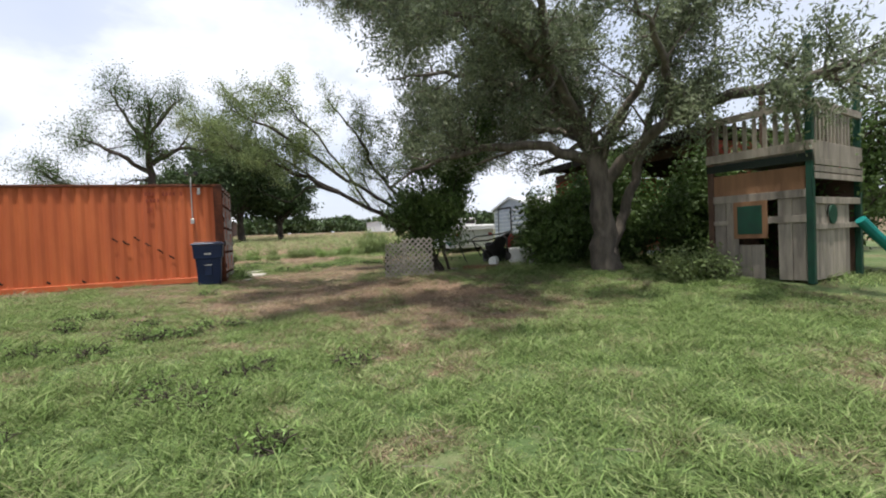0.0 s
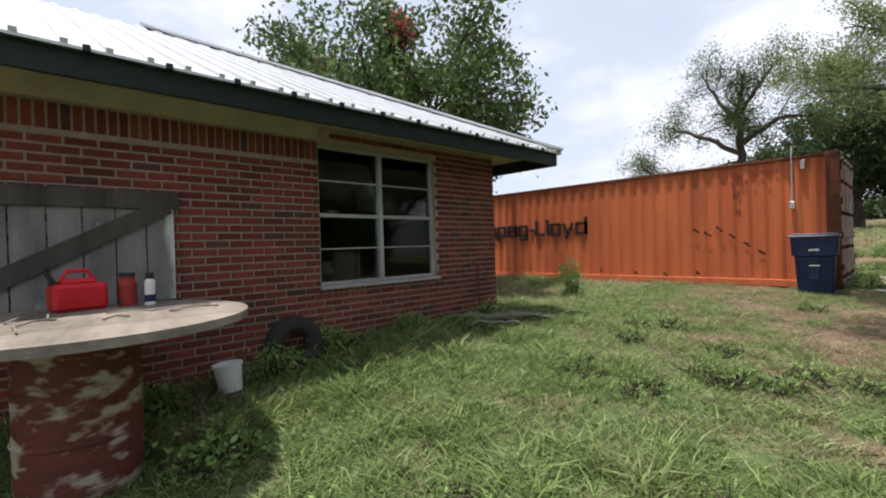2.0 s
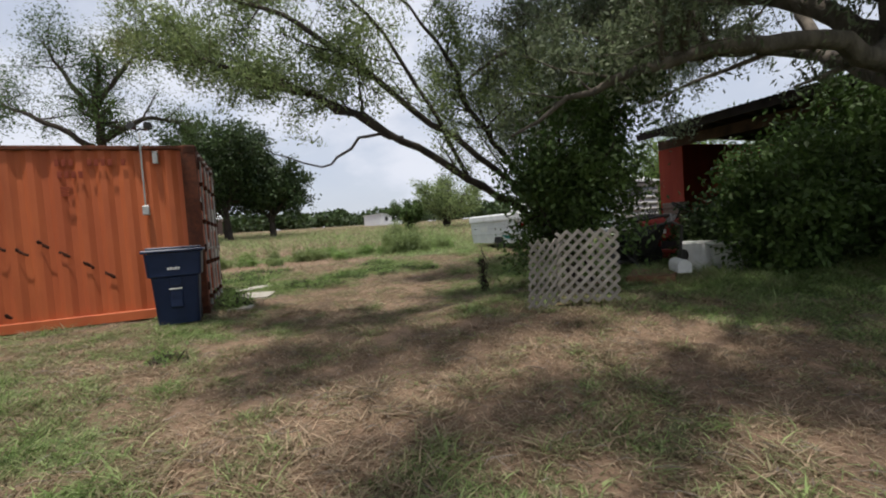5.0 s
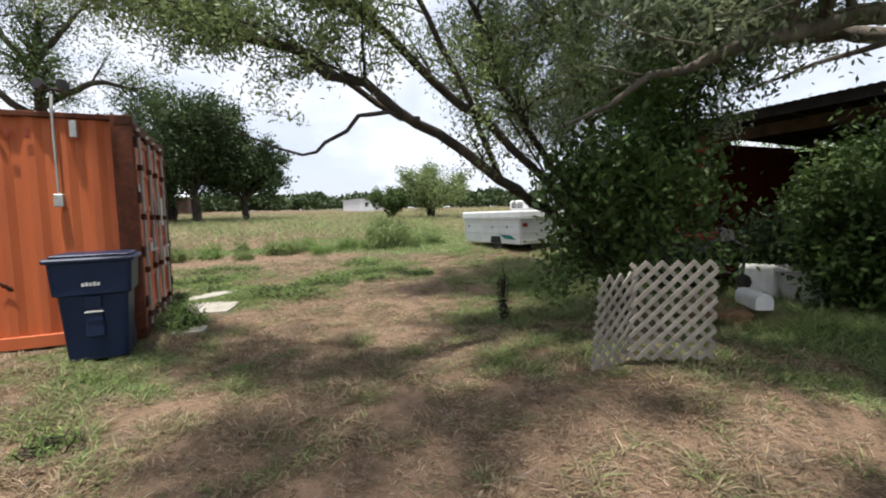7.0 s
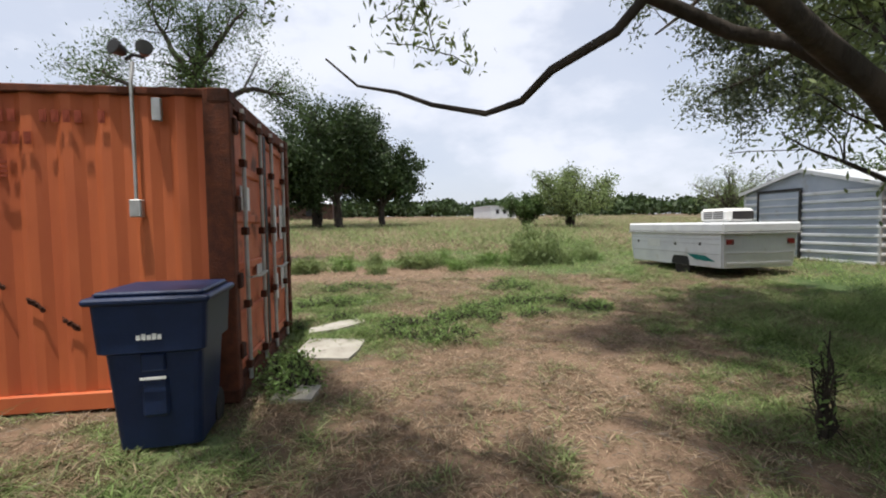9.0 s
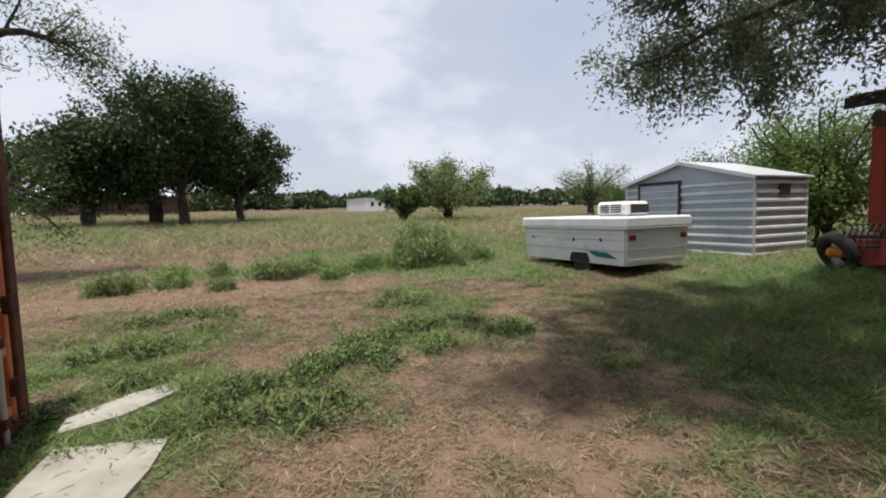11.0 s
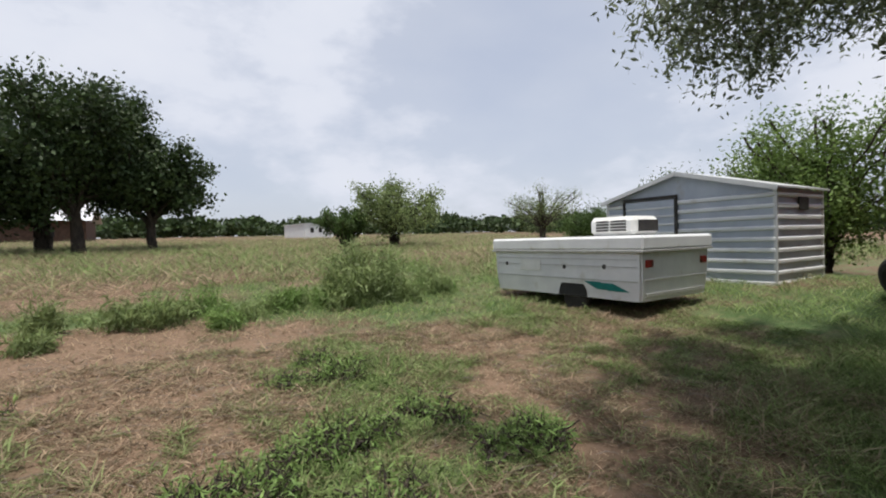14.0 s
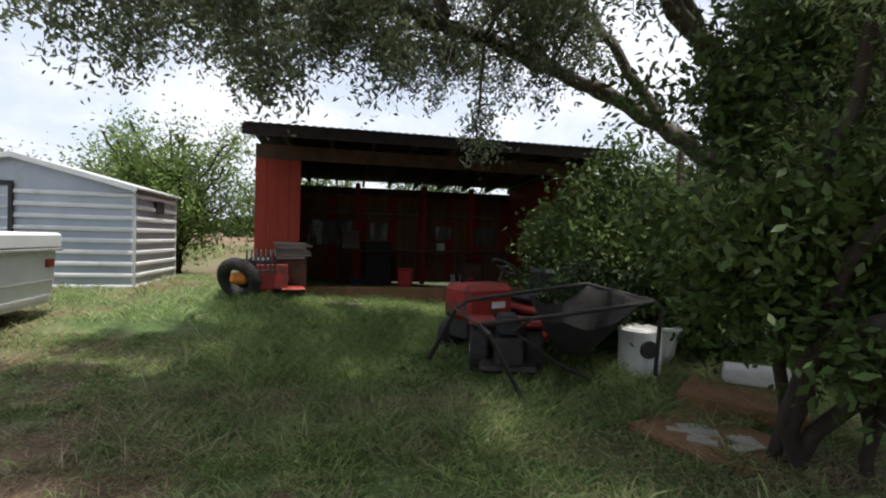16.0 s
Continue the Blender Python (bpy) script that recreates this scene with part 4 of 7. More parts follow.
        for z in (0.35, 0.95, 1.6, 2.25):
            bm = bmesh.new()
            box(bm, -0.03, 0.03, hy - 0.07, hy + 0.03, z, z + 0.13, bevel=0.01)
            part("hinge", bm, "rust_dark", d)
    bm = bmesh.new(); box(bm, -0.052, -0.012, Y1 / 2 - 0.05, Y1 / 2 + 0.05, 0.2, Z1 - 0.15)
    part("door_gasket", bm, "black", c, "black rubber door seal")
    for y0_, z0_, w_, h_ in ((1.45, 1.30, 0.26, 0.42), (1.9, 1.32, 0.24, 0.42), (1.48, 0.62, 0.24, 0.3), (1.9, 0.7, 0.2, 0.28), (0.3, 1.62, 0.28, 0.22), (0.78, 0.98, 0.2, 0.12)):
        bm = bmesh.new(); box(bm, -0.021, -0.014, y0_, y0_ + w_, z0_, z0_ + h_)
        part("placard", bm, "white", c, "pale worn door placard")
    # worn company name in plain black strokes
    x = -9.02
    for strokes, wd in WORD_SHAPES:
        bm = bmesh.new()
        for (ax, az, bx_, bz) in strokes:
            plate(bm, x + ax * 1.12, 1.27 + az, x + bx_ * 1.12, 1.27 + bz, 0.078)
        part("letter_shape", bm, "decal", c)
        x += wd * 1.12
    rng = random.Random(4)
    bm = bmesh.new()
    for x, n, z in ((-1.76, 4, 2.30), (-1.38, 6, 2.30), (-1.74, 4, 2.13)):
        for k in range(n):
            if rng.random() < 0.9:
                box(bm, x + k * 0.082, x + k * 0.082 + 0.05, -0.001, 0.004, z, z + 0.095)
                box(bm, x + k * 0.082 + 0.015, x + k * 0.082 + 0.036, -0.004, -0.002, z + 0.02, z + rng.uniform(0.05, 0.09))
    for k in range(4):
        box(bm, -1.72, -1.62, -0.001, 0.004, 1.88 + k * 0.035, 1.9 + k * 0.035)
    part("marking", bm, "mark_faded", c, "faded reference marks")["kind"] = "stuff"
    bm = bmesh.new()
    for x, z in ((-2.52, 1.26), (-2.28, 1.17), (-2.04, 1.26), (-1.80, 1.10), (-1.54, 0.93), (-1.30, 0.77), (-4.76, 0.3), (-3.86, 0.26), (-3.16, 0.24), (-2.46, 0.28), (-5.76, 0.3)):
        for k in range(16):
            a = rng.uniform(0, 0.12) if z > 0.6 else rng.uniform(0, 0.05)
            r = rng.uniform(0.008, 0.026)
            lathe(bm, [(r, 0), (r * 0.6, 0.006)], 7, Matrix.Translation((x + a, 0.004, z - a * 0.8 + rng.uniform(-0.01, 0.01))) @ pose(0, 0, 0, 90, 0, 0))
    part("rust_scar", bm, "rust_dark", c, "dark rusty dents in the paint")["kind"] = "stuff"
    # conduit, switch box and flood lamp near the corner
    bm = bmesh.new()
    tube(bm, [(-0.71, -0.02, 1.63), (-0.71, -0.02, 2.62), (-0.71, 0.02, 2.78)], 0.014, 8)
    box(bm, -0.755, -0.665, -0.05, 0.015, 1.56, 1.70, bevel=0.008)
    box(bm, -0.57, -0.50, -0.03, 0.012, 2.32, 2.50, bevel=0.006)
    part("conduit", bm, "alu", c, "grey metal conduit with a switch box")
    bm = bmesh.new()
    for x, a in ((-0.78, -60), (-0.60, 60)):
        lathe(bm, [(0.02, -0.045), (0.035, -0.04), (0.058, 0.045), (0.062, 0.055), (0.055, 0.058)], 16, Matrix.Translation((x, -0.02, 2.86)) @ pose(0, 0, 0, 80, 0, a * 0.4))
    tube(bm, [(-0.76, 0.02, 2.80), (-0.70, 0.02, 2.84), (-0.62, 0.02, 2.82)], 0.015, 8)
    part("flood_lamp", bm, "black", c, "black twin flood lamps on the roof edge")
    return c


box_root = container()

# ---- barn ----
BX0, BX1, BY0, BY1 = 10.85, 16.2, 8.3, 15.45
BZ = 0.92


def barn():
    b = thing("barn", "open-fronted dark red timber shed with a low corrugated metal roof", "barn", (BX0, BY1, BZ)); b["kind"] = "structure"
    def bx(name, parts_, mat, label="", bevel=0.0):
        bm = bmesh.new()
        for p in parts_:
            box(bm, p[0] - BX0, p[1] - BX0, p[2] - BY1, p[3] - BY1, p[4] - BZ, p[5] - BZ, bevel=bevel)
        return part(name, bm, mat, b, label)
    # back wall, header, rafters and bench: the inside shade is put into their brown
    bx("back_wall", [(BX1 - 0.06, BX1, BY0, BY1, 0.6, 3.56)], "dark_in", "timber back wall, its brown darkened for the shade inside")
    bx("side_wall", [(BX0 + 0.1, BX1 - 0.07, BY1 - 0.06, BY1, 0.6, 3.68)], "red_wood")
    bx("side_wall", [(BX0 + 0.1, BX1 - 0.07, BY0, BY0 + 0.06, 0.6, 3.68)], "red_wood")
    for k in range(4):
        bx("front_board", [(BX0, BX0 + 0.03, BY1 - 0.21 * (k + 1) + 0.004, BY1 - 0.21 * k, 0.7, 3.46)], "red_wood", "" if k else "dark red painted front board", 0.003)
    for y in (13.4, 11.4, 9.9, BY0 + 0.1):
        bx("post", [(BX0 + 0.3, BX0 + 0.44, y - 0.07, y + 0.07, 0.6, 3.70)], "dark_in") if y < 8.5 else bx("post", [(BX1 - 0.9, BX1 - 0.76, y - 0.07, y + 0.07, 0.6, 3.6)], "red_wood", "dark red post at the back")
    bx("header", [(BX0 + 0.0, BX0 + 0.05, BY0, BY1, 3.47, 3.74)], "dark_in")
    bm = bmesh.new()
    rx0, rx1, rz0, rz1 = BX0 - 0.75, BX1 + 0.3, 3.98, 3.80
    n = int((BY1 + 0.12 - BY0 + 0.4) / 0.038)
    rows = []
    for k in range(n + 1):
        y = BY0 - 0.4 + k * 0.038
        dz = 0.009 * math.sin(k * math.pi / 2)
        rows.append((bm.verts.new((rx0 - BX0, y - BY1, rz0 + dz - BZ)), bm.verts.new((rx1 - BX0, y - BY1, rz1 + dz - BZ))))
    for p, q in zip(rows, rows[1:]):
        bm.faces.new((p[0], q[0], q[1], p[1]))
    part("roof", bm, "roof_dark", b, "dark rusty corrugated roof sheets", smooth=True)
    bx("edge_board", [(rx0 + 0.02, rx0 + 0.06, BY0 - 0.38, BY1 + 0.1, 3.76, 3.955)], "roof_dark", "dark fascia board")
    rafters = []
    y = BY0
    bm = bmesh.new()
    while y < BY1 + 0.1:
        bar(bm, (rx0 + 0.07 - BX0, y - BY1, 3.87 - BZ), (rx1 - 0.05 - BX0, y - BY1, 3.69 - BZ), 0.05, 0.16)
        y += 0.82
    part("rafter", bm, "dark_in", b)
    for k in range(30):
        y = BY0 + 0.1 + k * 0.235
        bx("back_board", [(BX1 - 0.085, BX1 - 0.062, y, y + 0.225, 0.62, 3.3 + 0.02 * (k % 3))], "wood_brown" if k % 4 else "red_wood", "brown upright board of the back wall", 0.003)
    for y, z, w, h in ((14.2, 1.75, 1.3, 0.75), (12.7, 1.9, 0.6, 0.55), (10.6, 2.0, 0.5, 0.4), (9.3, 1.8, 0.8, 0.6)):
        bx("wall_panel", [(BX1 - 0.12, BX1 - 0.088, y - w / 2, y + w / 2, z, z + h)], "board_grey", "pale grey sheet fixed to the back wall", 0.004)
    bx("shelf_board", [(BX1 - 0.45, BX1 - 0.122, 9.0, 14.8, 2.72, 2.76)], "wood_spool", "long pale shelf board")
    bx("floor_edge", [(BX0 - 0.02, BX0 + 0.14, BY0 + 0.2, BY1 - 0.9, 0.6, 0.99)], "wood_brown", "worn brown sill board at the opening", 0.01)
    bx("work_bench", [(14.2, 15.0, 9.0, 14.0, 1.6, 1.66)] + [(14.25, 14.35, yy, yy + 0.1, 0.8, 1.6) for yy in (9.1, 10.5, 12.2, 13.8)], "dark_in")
    return b


barn()


# ---- steel shed ----
def steel_shed():
    x0, x1, y0, y1, z0, ze, zp = 10.95, 12.95, 17.55, 21.3, 1.06, 2.76, 3.28
    s = thing("steel_shed", "small pale blue-grey steel garden shed with a low gable roof", "shed", (x0, y0, z0), 0)
    ym = (y0 + y1) / 2

    def ribs(bm, a, b, zb, za, zb2, nrm):
        """Horizontal lapped siding between two wall ends, with the wall's top at za (start) and zb2 (end)."""
        z = zb
        while z < max(za, zb2) - 0.01:
            h = 0.21
            A, B, N = Vector(a), Vector(b), Vector(nrm)
            lo, hi = z, min(z + h, max(za, zb2))
            p = [A + N * 0.045 + Vector((0, 0, lo)), B + N * 0.045 + Vector((0, 0, lo)), B + N * 0.045 + Vector((0, 0, lo + 0.045)), A + N * 0.045 + Vector((0, 0, lo + 0.045))]
            q = [A + N * 0.002 + Vector((0, 0, lo + 0.05)), B + N * 0.002 + Vector((0, 0, lo + 0.05)), B + N * 0.002 + Vector((0, 0, hi)), A + N * 0.002 + Vector((0, 0, hi))]
            rb = bmesh.new()
            pv = [rb.verts.new(v) for v in p]
            qv = [rb.verts.new(v - N * 0.043 + Vector((0, 0, 0.022 * (1 if k_ > 1 else -1)))) for k_, v in enumerate(p)]
            rb.faces.new(pv)
            for k_ in range(4):
                rb.faces.new((pv[k_], qv[k_], qv[(k_ + 1) % 4], pv[(k_ + 1) % 4]))
            bmesh.ops.recalc_face_normals(rb, faces=rb.faces)
            # ribs get a whiter material than the wall, painting in their sunlit edges
            part("rib", rb, "white_metal", s, "lapped siding rib, coloured whiter for the light it catches")
            z += h
    H = ze - z0
    for a, b, nrm in (((0, y1 - y0, 0), (0, 0, 0), (-1, 0, 0)), ((0, 0, 0), (x1 - x0, 0, 0), (0, -1, 0)), ((x1 - x0, 0, 0), (x1 - x0, y1 - y0, 0), (1, 0, 0)), ((x1 - x0, y1 - y0, 0), (0, y1 - y0, 0), (0, 1, 0))):
        bm = bmesh.new(); ribs(bm, a, b, -0.12, H, H, nrm)
        A_, B_, N_ = Vector(a), Vector(b), Vector(nrm)
        bm.faces.new([bm.verts.new(v) for v in (A_ + Vector((0, 0, -0.12)), B_ + Vector((0, 0, -0.12)), B_ + Vector((0, 0, H)), A_ + Vector((0, 0, H)))])
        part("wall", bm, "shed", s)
    for x in (0.0, x1 - x0):
        bm = bmesh.new()
        k = -1 if x == 0 else 1
        v = [bm.verts.new(c) for c in ((x + 0.01 * k, 0, H - 0.02), (x + 0.01 * k, y1 - y0, H - 0.02), (x + 0.01 * k, (y1 - y0) / 2, zp - z0 - 0.02))]
        w = [bm.verts.new(q.co - Vector((0.02 * k, 0, 0))) for q in v]
        for a in range(3):
            bm.faces.new((v[a], v[(a + 1) % 3], w[(a + 1) % 3], w[a]))
        bm.faces.new(v); bm.faces.new(w[::-1])
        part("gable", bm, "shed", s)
    bm = bmesh.new()
    for y_, yb in ((-0.1, (y1 - y0) / 2), (y1 - y0 + 0.1, (y1 - y0) / 2)):
        v = [bm.verts.new(c) for c in ((-0.14, y_, H + 0.0), (x1 - x0 + 0.14, y_, H + 0.0), (x1 - x0 + 0.14, yb, zp - z0), (-0.14, yb, zp - z0))]
        w = [bm.verts.new(q.co + Vector((0, 0, 0.035))) for q in v]
        for a in range(4):
            bm.faces.new((v[a], v[(a + 1) % 4], w[(a + 1) % 4], w[a]))
        bm.faces.new(v[::-1]); bm.faces.new(w)
    part("roof", bm, "shed_roof", s)
    for x, y in ((-0.03, -0.03), (x1 - x0 - 0.03, -0.03), (-0.03, y1 - y0 - 0.03)):
        bm = bmesh.new(); box(bm, x, x + 0.06, y, y + 0.06, -0.12, H)
        part("corner_trim", bm, "shed_roof", s)
    bm = bmesh.new()
    bar(bm, (-0.15, -0.1, H - 0.01), (-0.15, (y1 - y0) / 2, zp - z0 - 0.01), 0.02, 0.09)
    bar(bm, (-0.15, y1 - y0 + 0.1, H - 0.01), (-0.15, (y1 - y0) / 2, zp - z0 - 0.01), 0.02, 0.09)
    part("rake_trim", bm, "shed_roof", s)
    d = None
    bm = bmesh.new(); box(bm, -0.05, -0.035, 1.95, 3.2, -0.05, 1.66)
    d = part("door", bm, "shed", s, "pale ribbed sliding door")
    for k in range(9):
        z = -0.05 + k * 0.19
        bm = bmesh.new(); box(bm, -0.066, -0.051, 1.95, 3.2, z, z + 0.04, bevel=0.005)
        part("door_rib", bm, "shed_roof", d)
    bm = bmesh.new()
    for p in ((-0.075, -0.03, 1.88, 1.94, -0.1, 1.68), (-0.075, -0.03, 3.21, 3.26, -0.1, 1.68), (-0.075, -0.03, 1.88, 3.26, 1.69, 1.76)):
        box(bm, *p)
    part("door_frame", bm, "dark_metal", d)
    bm = bmesh.new(); box(bm, 0.85, 1.25, -0.06, -0.03, 1.3, 1.55, bevel=0.01)
    part("vent", bm, "dark_metal", s, "small dark louvred vent")
    return s


steel_shed()


# ---- folded camper ----
def wheel(bm_t, bm_r, m, r=0.3, w=0.18):
    lathe(bm_t, [(r * 0.6, -w / 2), (r * 0.92, -w / 2), (r, -w / 3), (r, w / 3), (r * 0.92, w / 2), (r * 0.6, w / 2)], 24, m)
    lathe(bm_r, [(r * 0.58, -w * 0.44), (r * 0.58, w * 0.44), (r * 0.25, w * 0.46), (r * 0.12, w * 0.52)], 20, m)


def camper():
    c = thing("pop_up_camper", "white folded pop-up camping trailer with teal stripes, parked on dry grass", "camper trailer", (7.15, 17.68, 0.68), 3.0)
    c.scale = (1, 1, 1.12)
    W, L = 1.95, 3.25
    bm = bmesh.new()
    # body flares outwards towards the top
    prof = [(0.05, 0.24), (0.015, 0.52), (0.0, 0.92)]
    v = []
    for o, z in prof:
        v.append([bm.verts.new(p) for p in ((o, o, z), (W - o, o, z), (W - o, L - o, z), (o, L - o, z))])
    for a, b in zip(v, v[1:]):
        for k in range(4):
            bm.faces.new((a[k], a[(k + 1) % 4], b[(k + 1) % 4], b[k]))
    bm.faces.new(v[0][::-1]); bm.faces.new(v[-1])
    bmesh.ops.bevel(bm, geom=[e for e in bm.edges if abs((e.verts[0].co - e.verts[1].co).z) > 0.1], offset=0.03, segments=2, affect="EDGES")
    part("body", bm, "white_metal", c)
    bm = bmesh.new()
    box(bm, -0.04, W + 0.04, -0.05, L + 0.04, 0.925, 1.13, bevel=0.035)
    part("folded_roof", bm, "white_metal", c, "white hard folded roof lid")
    bm = bmesh.new()
    box(bm, -0.045, W + 0.045, -0.055, L + 0.045, 0.90, 0.935, bevel=0.006)
    part("roof_edge", bm, "alu", c, "grey metal lid edge")
    # air conditioner
    bm = bmesh.new()
    box(bm, 0.62, 1.35, 0.5, 1.4, 1.13, 1.42, bevel=0.07)
    part("air_conditioner", bm, "white", c, "white roof air conditioner with louvres")
    bm = bmesh.new()
    for k in range(4):
        box(bm, 0.612, 0.624, 0.66, 0.95, 1.20 + k * 0.045, 1.225 + k * 0.045)
        box(bm, 0.612, 0.624, 0.99, 1.24, 1.20 + k * 0.045, 1.225 + k * 0.045)
    box(bm, 0.72, 1.28, 0.49, 0.502, 1.19, 1.36)
    part("grille", bm, "dark_metal", c, "dark air conditioner grille")
    for x in (0.10, W - 0.28):
        bm = bmesh.new(); box(bm, x, x + 0.18, -0.02, 0.012, 0.70, 0.80, bevel=0.008)
        part("tail_lamp", bm, "red_dull", c, "red tail lamp")
    bm = bmesh.new()
    box(bm, 0.14, W - 0.14, 0.02, 0.09, 0.30, 0.345); box(bm, 0.1, W - 0.1, 0.004, 0.02, 0.52, 0.54)
    part("bumper", bm, "alu", c)
    bm = bmesh.new()
    # side decal: slanting stripes and a long thin line
    for k, (a, b) in enumerate(((0.22, 0.85), (0.45, 1.05))):
        v = [bm.verts.new(p) for p in ((0.038, a, 0.36 + k * 0.012), (0.038, b - 0.25, 0.36 + k * 0.012), (0.025, b, 0.47 + k * 0.012), (0.025, a + 0.28, 0.47 + k * 0.012))]
        for q in v:
            q.co.x -= 0.012
        bm.faces.new(v)
    part("side_stripe", bm, "teal", c, "teal slanted side stripe")
    bm = bmesh.new(); box(bm, 0.018, 0.024, 0.9, L - 0.1, 0.52, 0.535)
    part("pin_stripe", bm, "dark_metal", c)
    bm = bmesh.new(); box(bm, -0.006, 0.006, 2.0, 2.5, 0.6, 0.78, bevel=0.004)
    part("hatch", bm, "white", c)
    for y, z in ((1.45, 0.68), (0.65, 0.70), (2.9, 0.7)):
        bm = bmesh.new()
        lathe(bm, [(0.035, 0), (0.03, 0.012)], 12, Matrix.Translation((0.008, y, z)) @ pose(0, 0, 0, 0, -90, 0))
        part("lock_cap", bm, "dark_metal", c)
    for x in (0.16, W - 0.16):
        bt, br = bmesh.new(), bmesh.new()
        wheel(bt, br, Matrix.Translation((x, 1.3, 0.22)) @ pose(0, 0, 0, 0, 90, 0), 0.26, 0.16)
        t = part("wheel", bt, "rubber", c, "black trailer tyre", smooth=False)
        part("rim", br, "alu", t)
    bm = bmesh.new()
    lathe(bm, [(0.30, -0.004), (0.30, 0.004)], 24, Matrix.Translation((0.030, 1.3, 0.24)) @ pose(0, 0, 0, 0, 90, 0))
    for q in bm.verts:
        q.co.z = max(q.co.z, 0.245)
    part("wheel_arch", bm, "black", c, "dark wheel opening")
    for z0_, z1_, o_ in ((0.50, 0.512, 0.012), (0.70, 0.708, 0.0), (0.80, 0.806, -0.002)):
        bm = bmesh.new()
        box(bm, o_ - 0.004, o_ + 0.004, 0.08, L - 0.08, z0_, z1_)
        part("body_seam", bm, "alu", c, "thin grey seam along the camper's side")
    bm = bmesh.new()
    box(bm, 0.3, 0.36, 0.1, L - 0.1, 0.26, 0.34); box(bm, W - 0.36, W - 0.3, 0.1, L - 0.1, 0.26, 0.34)
    bar(bm, (0.33, L - 0.1, 0.3), (W / 2, L + 1.0, 0.3), 0.06); bar(bm, (W - 0.33, L - 0.1, 0.3), (W / 2, L + 1.0, 0.3), 0.06)
    part("chassis", bm, "dark_metal", c)
    return c


camper()


# ---- wheelie bin ----
def wheelie_bin():
    b = thing("wheelie_bin", "navy blue plastic wheeled rubbish bin standing beside the container", "rubbish bin", (-1.66, 12.42, gz(-1.66, 12.42)), 4)
    b.scale = (0.97, 0.93, 1.04)
    bm = bmesh.new()
    rows = []
    for w, d, z, oy in ((0.26, 0.24, 0.03, 0), (0.265, 0.25, 0.10, 0), (0.30, 0.30, 0.66, 0), (0.335, 0.345, 0.68, 0), (0.355, 0.36, 0.98, 0)):
        r = 0.05
        pts = []
        for sx, sy, a0 in ((1, 1, 0), (-1, 1, 90), (-1, -1, 180), (1, -1, 270)):
            for k in range(4):
                a = radians(a0 + 30 * k)
                pts.append(((w - r) * sx + r * math.cos(a), (d - r) * sy + r * math.sin(a), z))
        rows.append([bm.verts.new(p) for p in pts])
    for a, c in zip(rows, rows[1:]):
        for k in range(16):
            bm.faces.new((a[k], a[(k + 1) % 16], c[(k + 1) % 16], c[k]))
    bm.faces.new(rows[0][::-1]); bm.faces.new(rows[-1])
    part("body", bm, "bin", b)
    bm = bmesh.new()
    box(bm, -0.385, 0.385, -0.395, 0.38, 0.985, 1.03, bevel=0.015)
    box(bm, -0.34, 0.34, -0.34, 0.34, 1.03, 1.06, bevel=0.02)
    part("lid", bm, "bin", b, "darker navy lid")
    bm = bmesh.new()
    tube(bm, [(-0.25, 0.40, 0.95), (0.25, 0.40, 0.95)], 0.016, 8)
    part("handle", bm, "bin", b)
    bm = bmesh.new()
    box(bm, -0.075, 0.075, -0.325, -0.285, 0.55, 0.66, bevel=0.01); box(bm, -0.085, 0.085, -0.305, -0.262, 0.25, 0.52, bevel=0.02)
    part("grip_recess", bm, "bin", b)
    bm = bmesh.new()
    for k in range(5):
        box(bm, -0.08 + k * 0.032, -0.055 + k * 0.032, -0.357, -0.350, 0.76, 0.79 + 0.008 * (k % 2))
    part("lettering", bm, "white", b, "small worn white lettering")["kind"] = "stuff"
    bm = bmesh.new()
    box(bm, -0.08, 0.08, -0.330, -0.322, 0.50, 0.515)
    part("grip_edge", bm, "white", b, "scuffed pale edge of the lift bar")
    for x in (-0.25, 0.25):
        bt, br = bmesh.new(), bmesh.new()
        wheel(bt, br, Matrix.Translation((x, 0.24, 0.12)) @ pose(0, 0, 0, 0, 90, 0), 0.13, 0.05)
        t = part("wheel", bt, "rubber", b)
        part("rim", br, "dark_metal", t)


wheelie_bin()


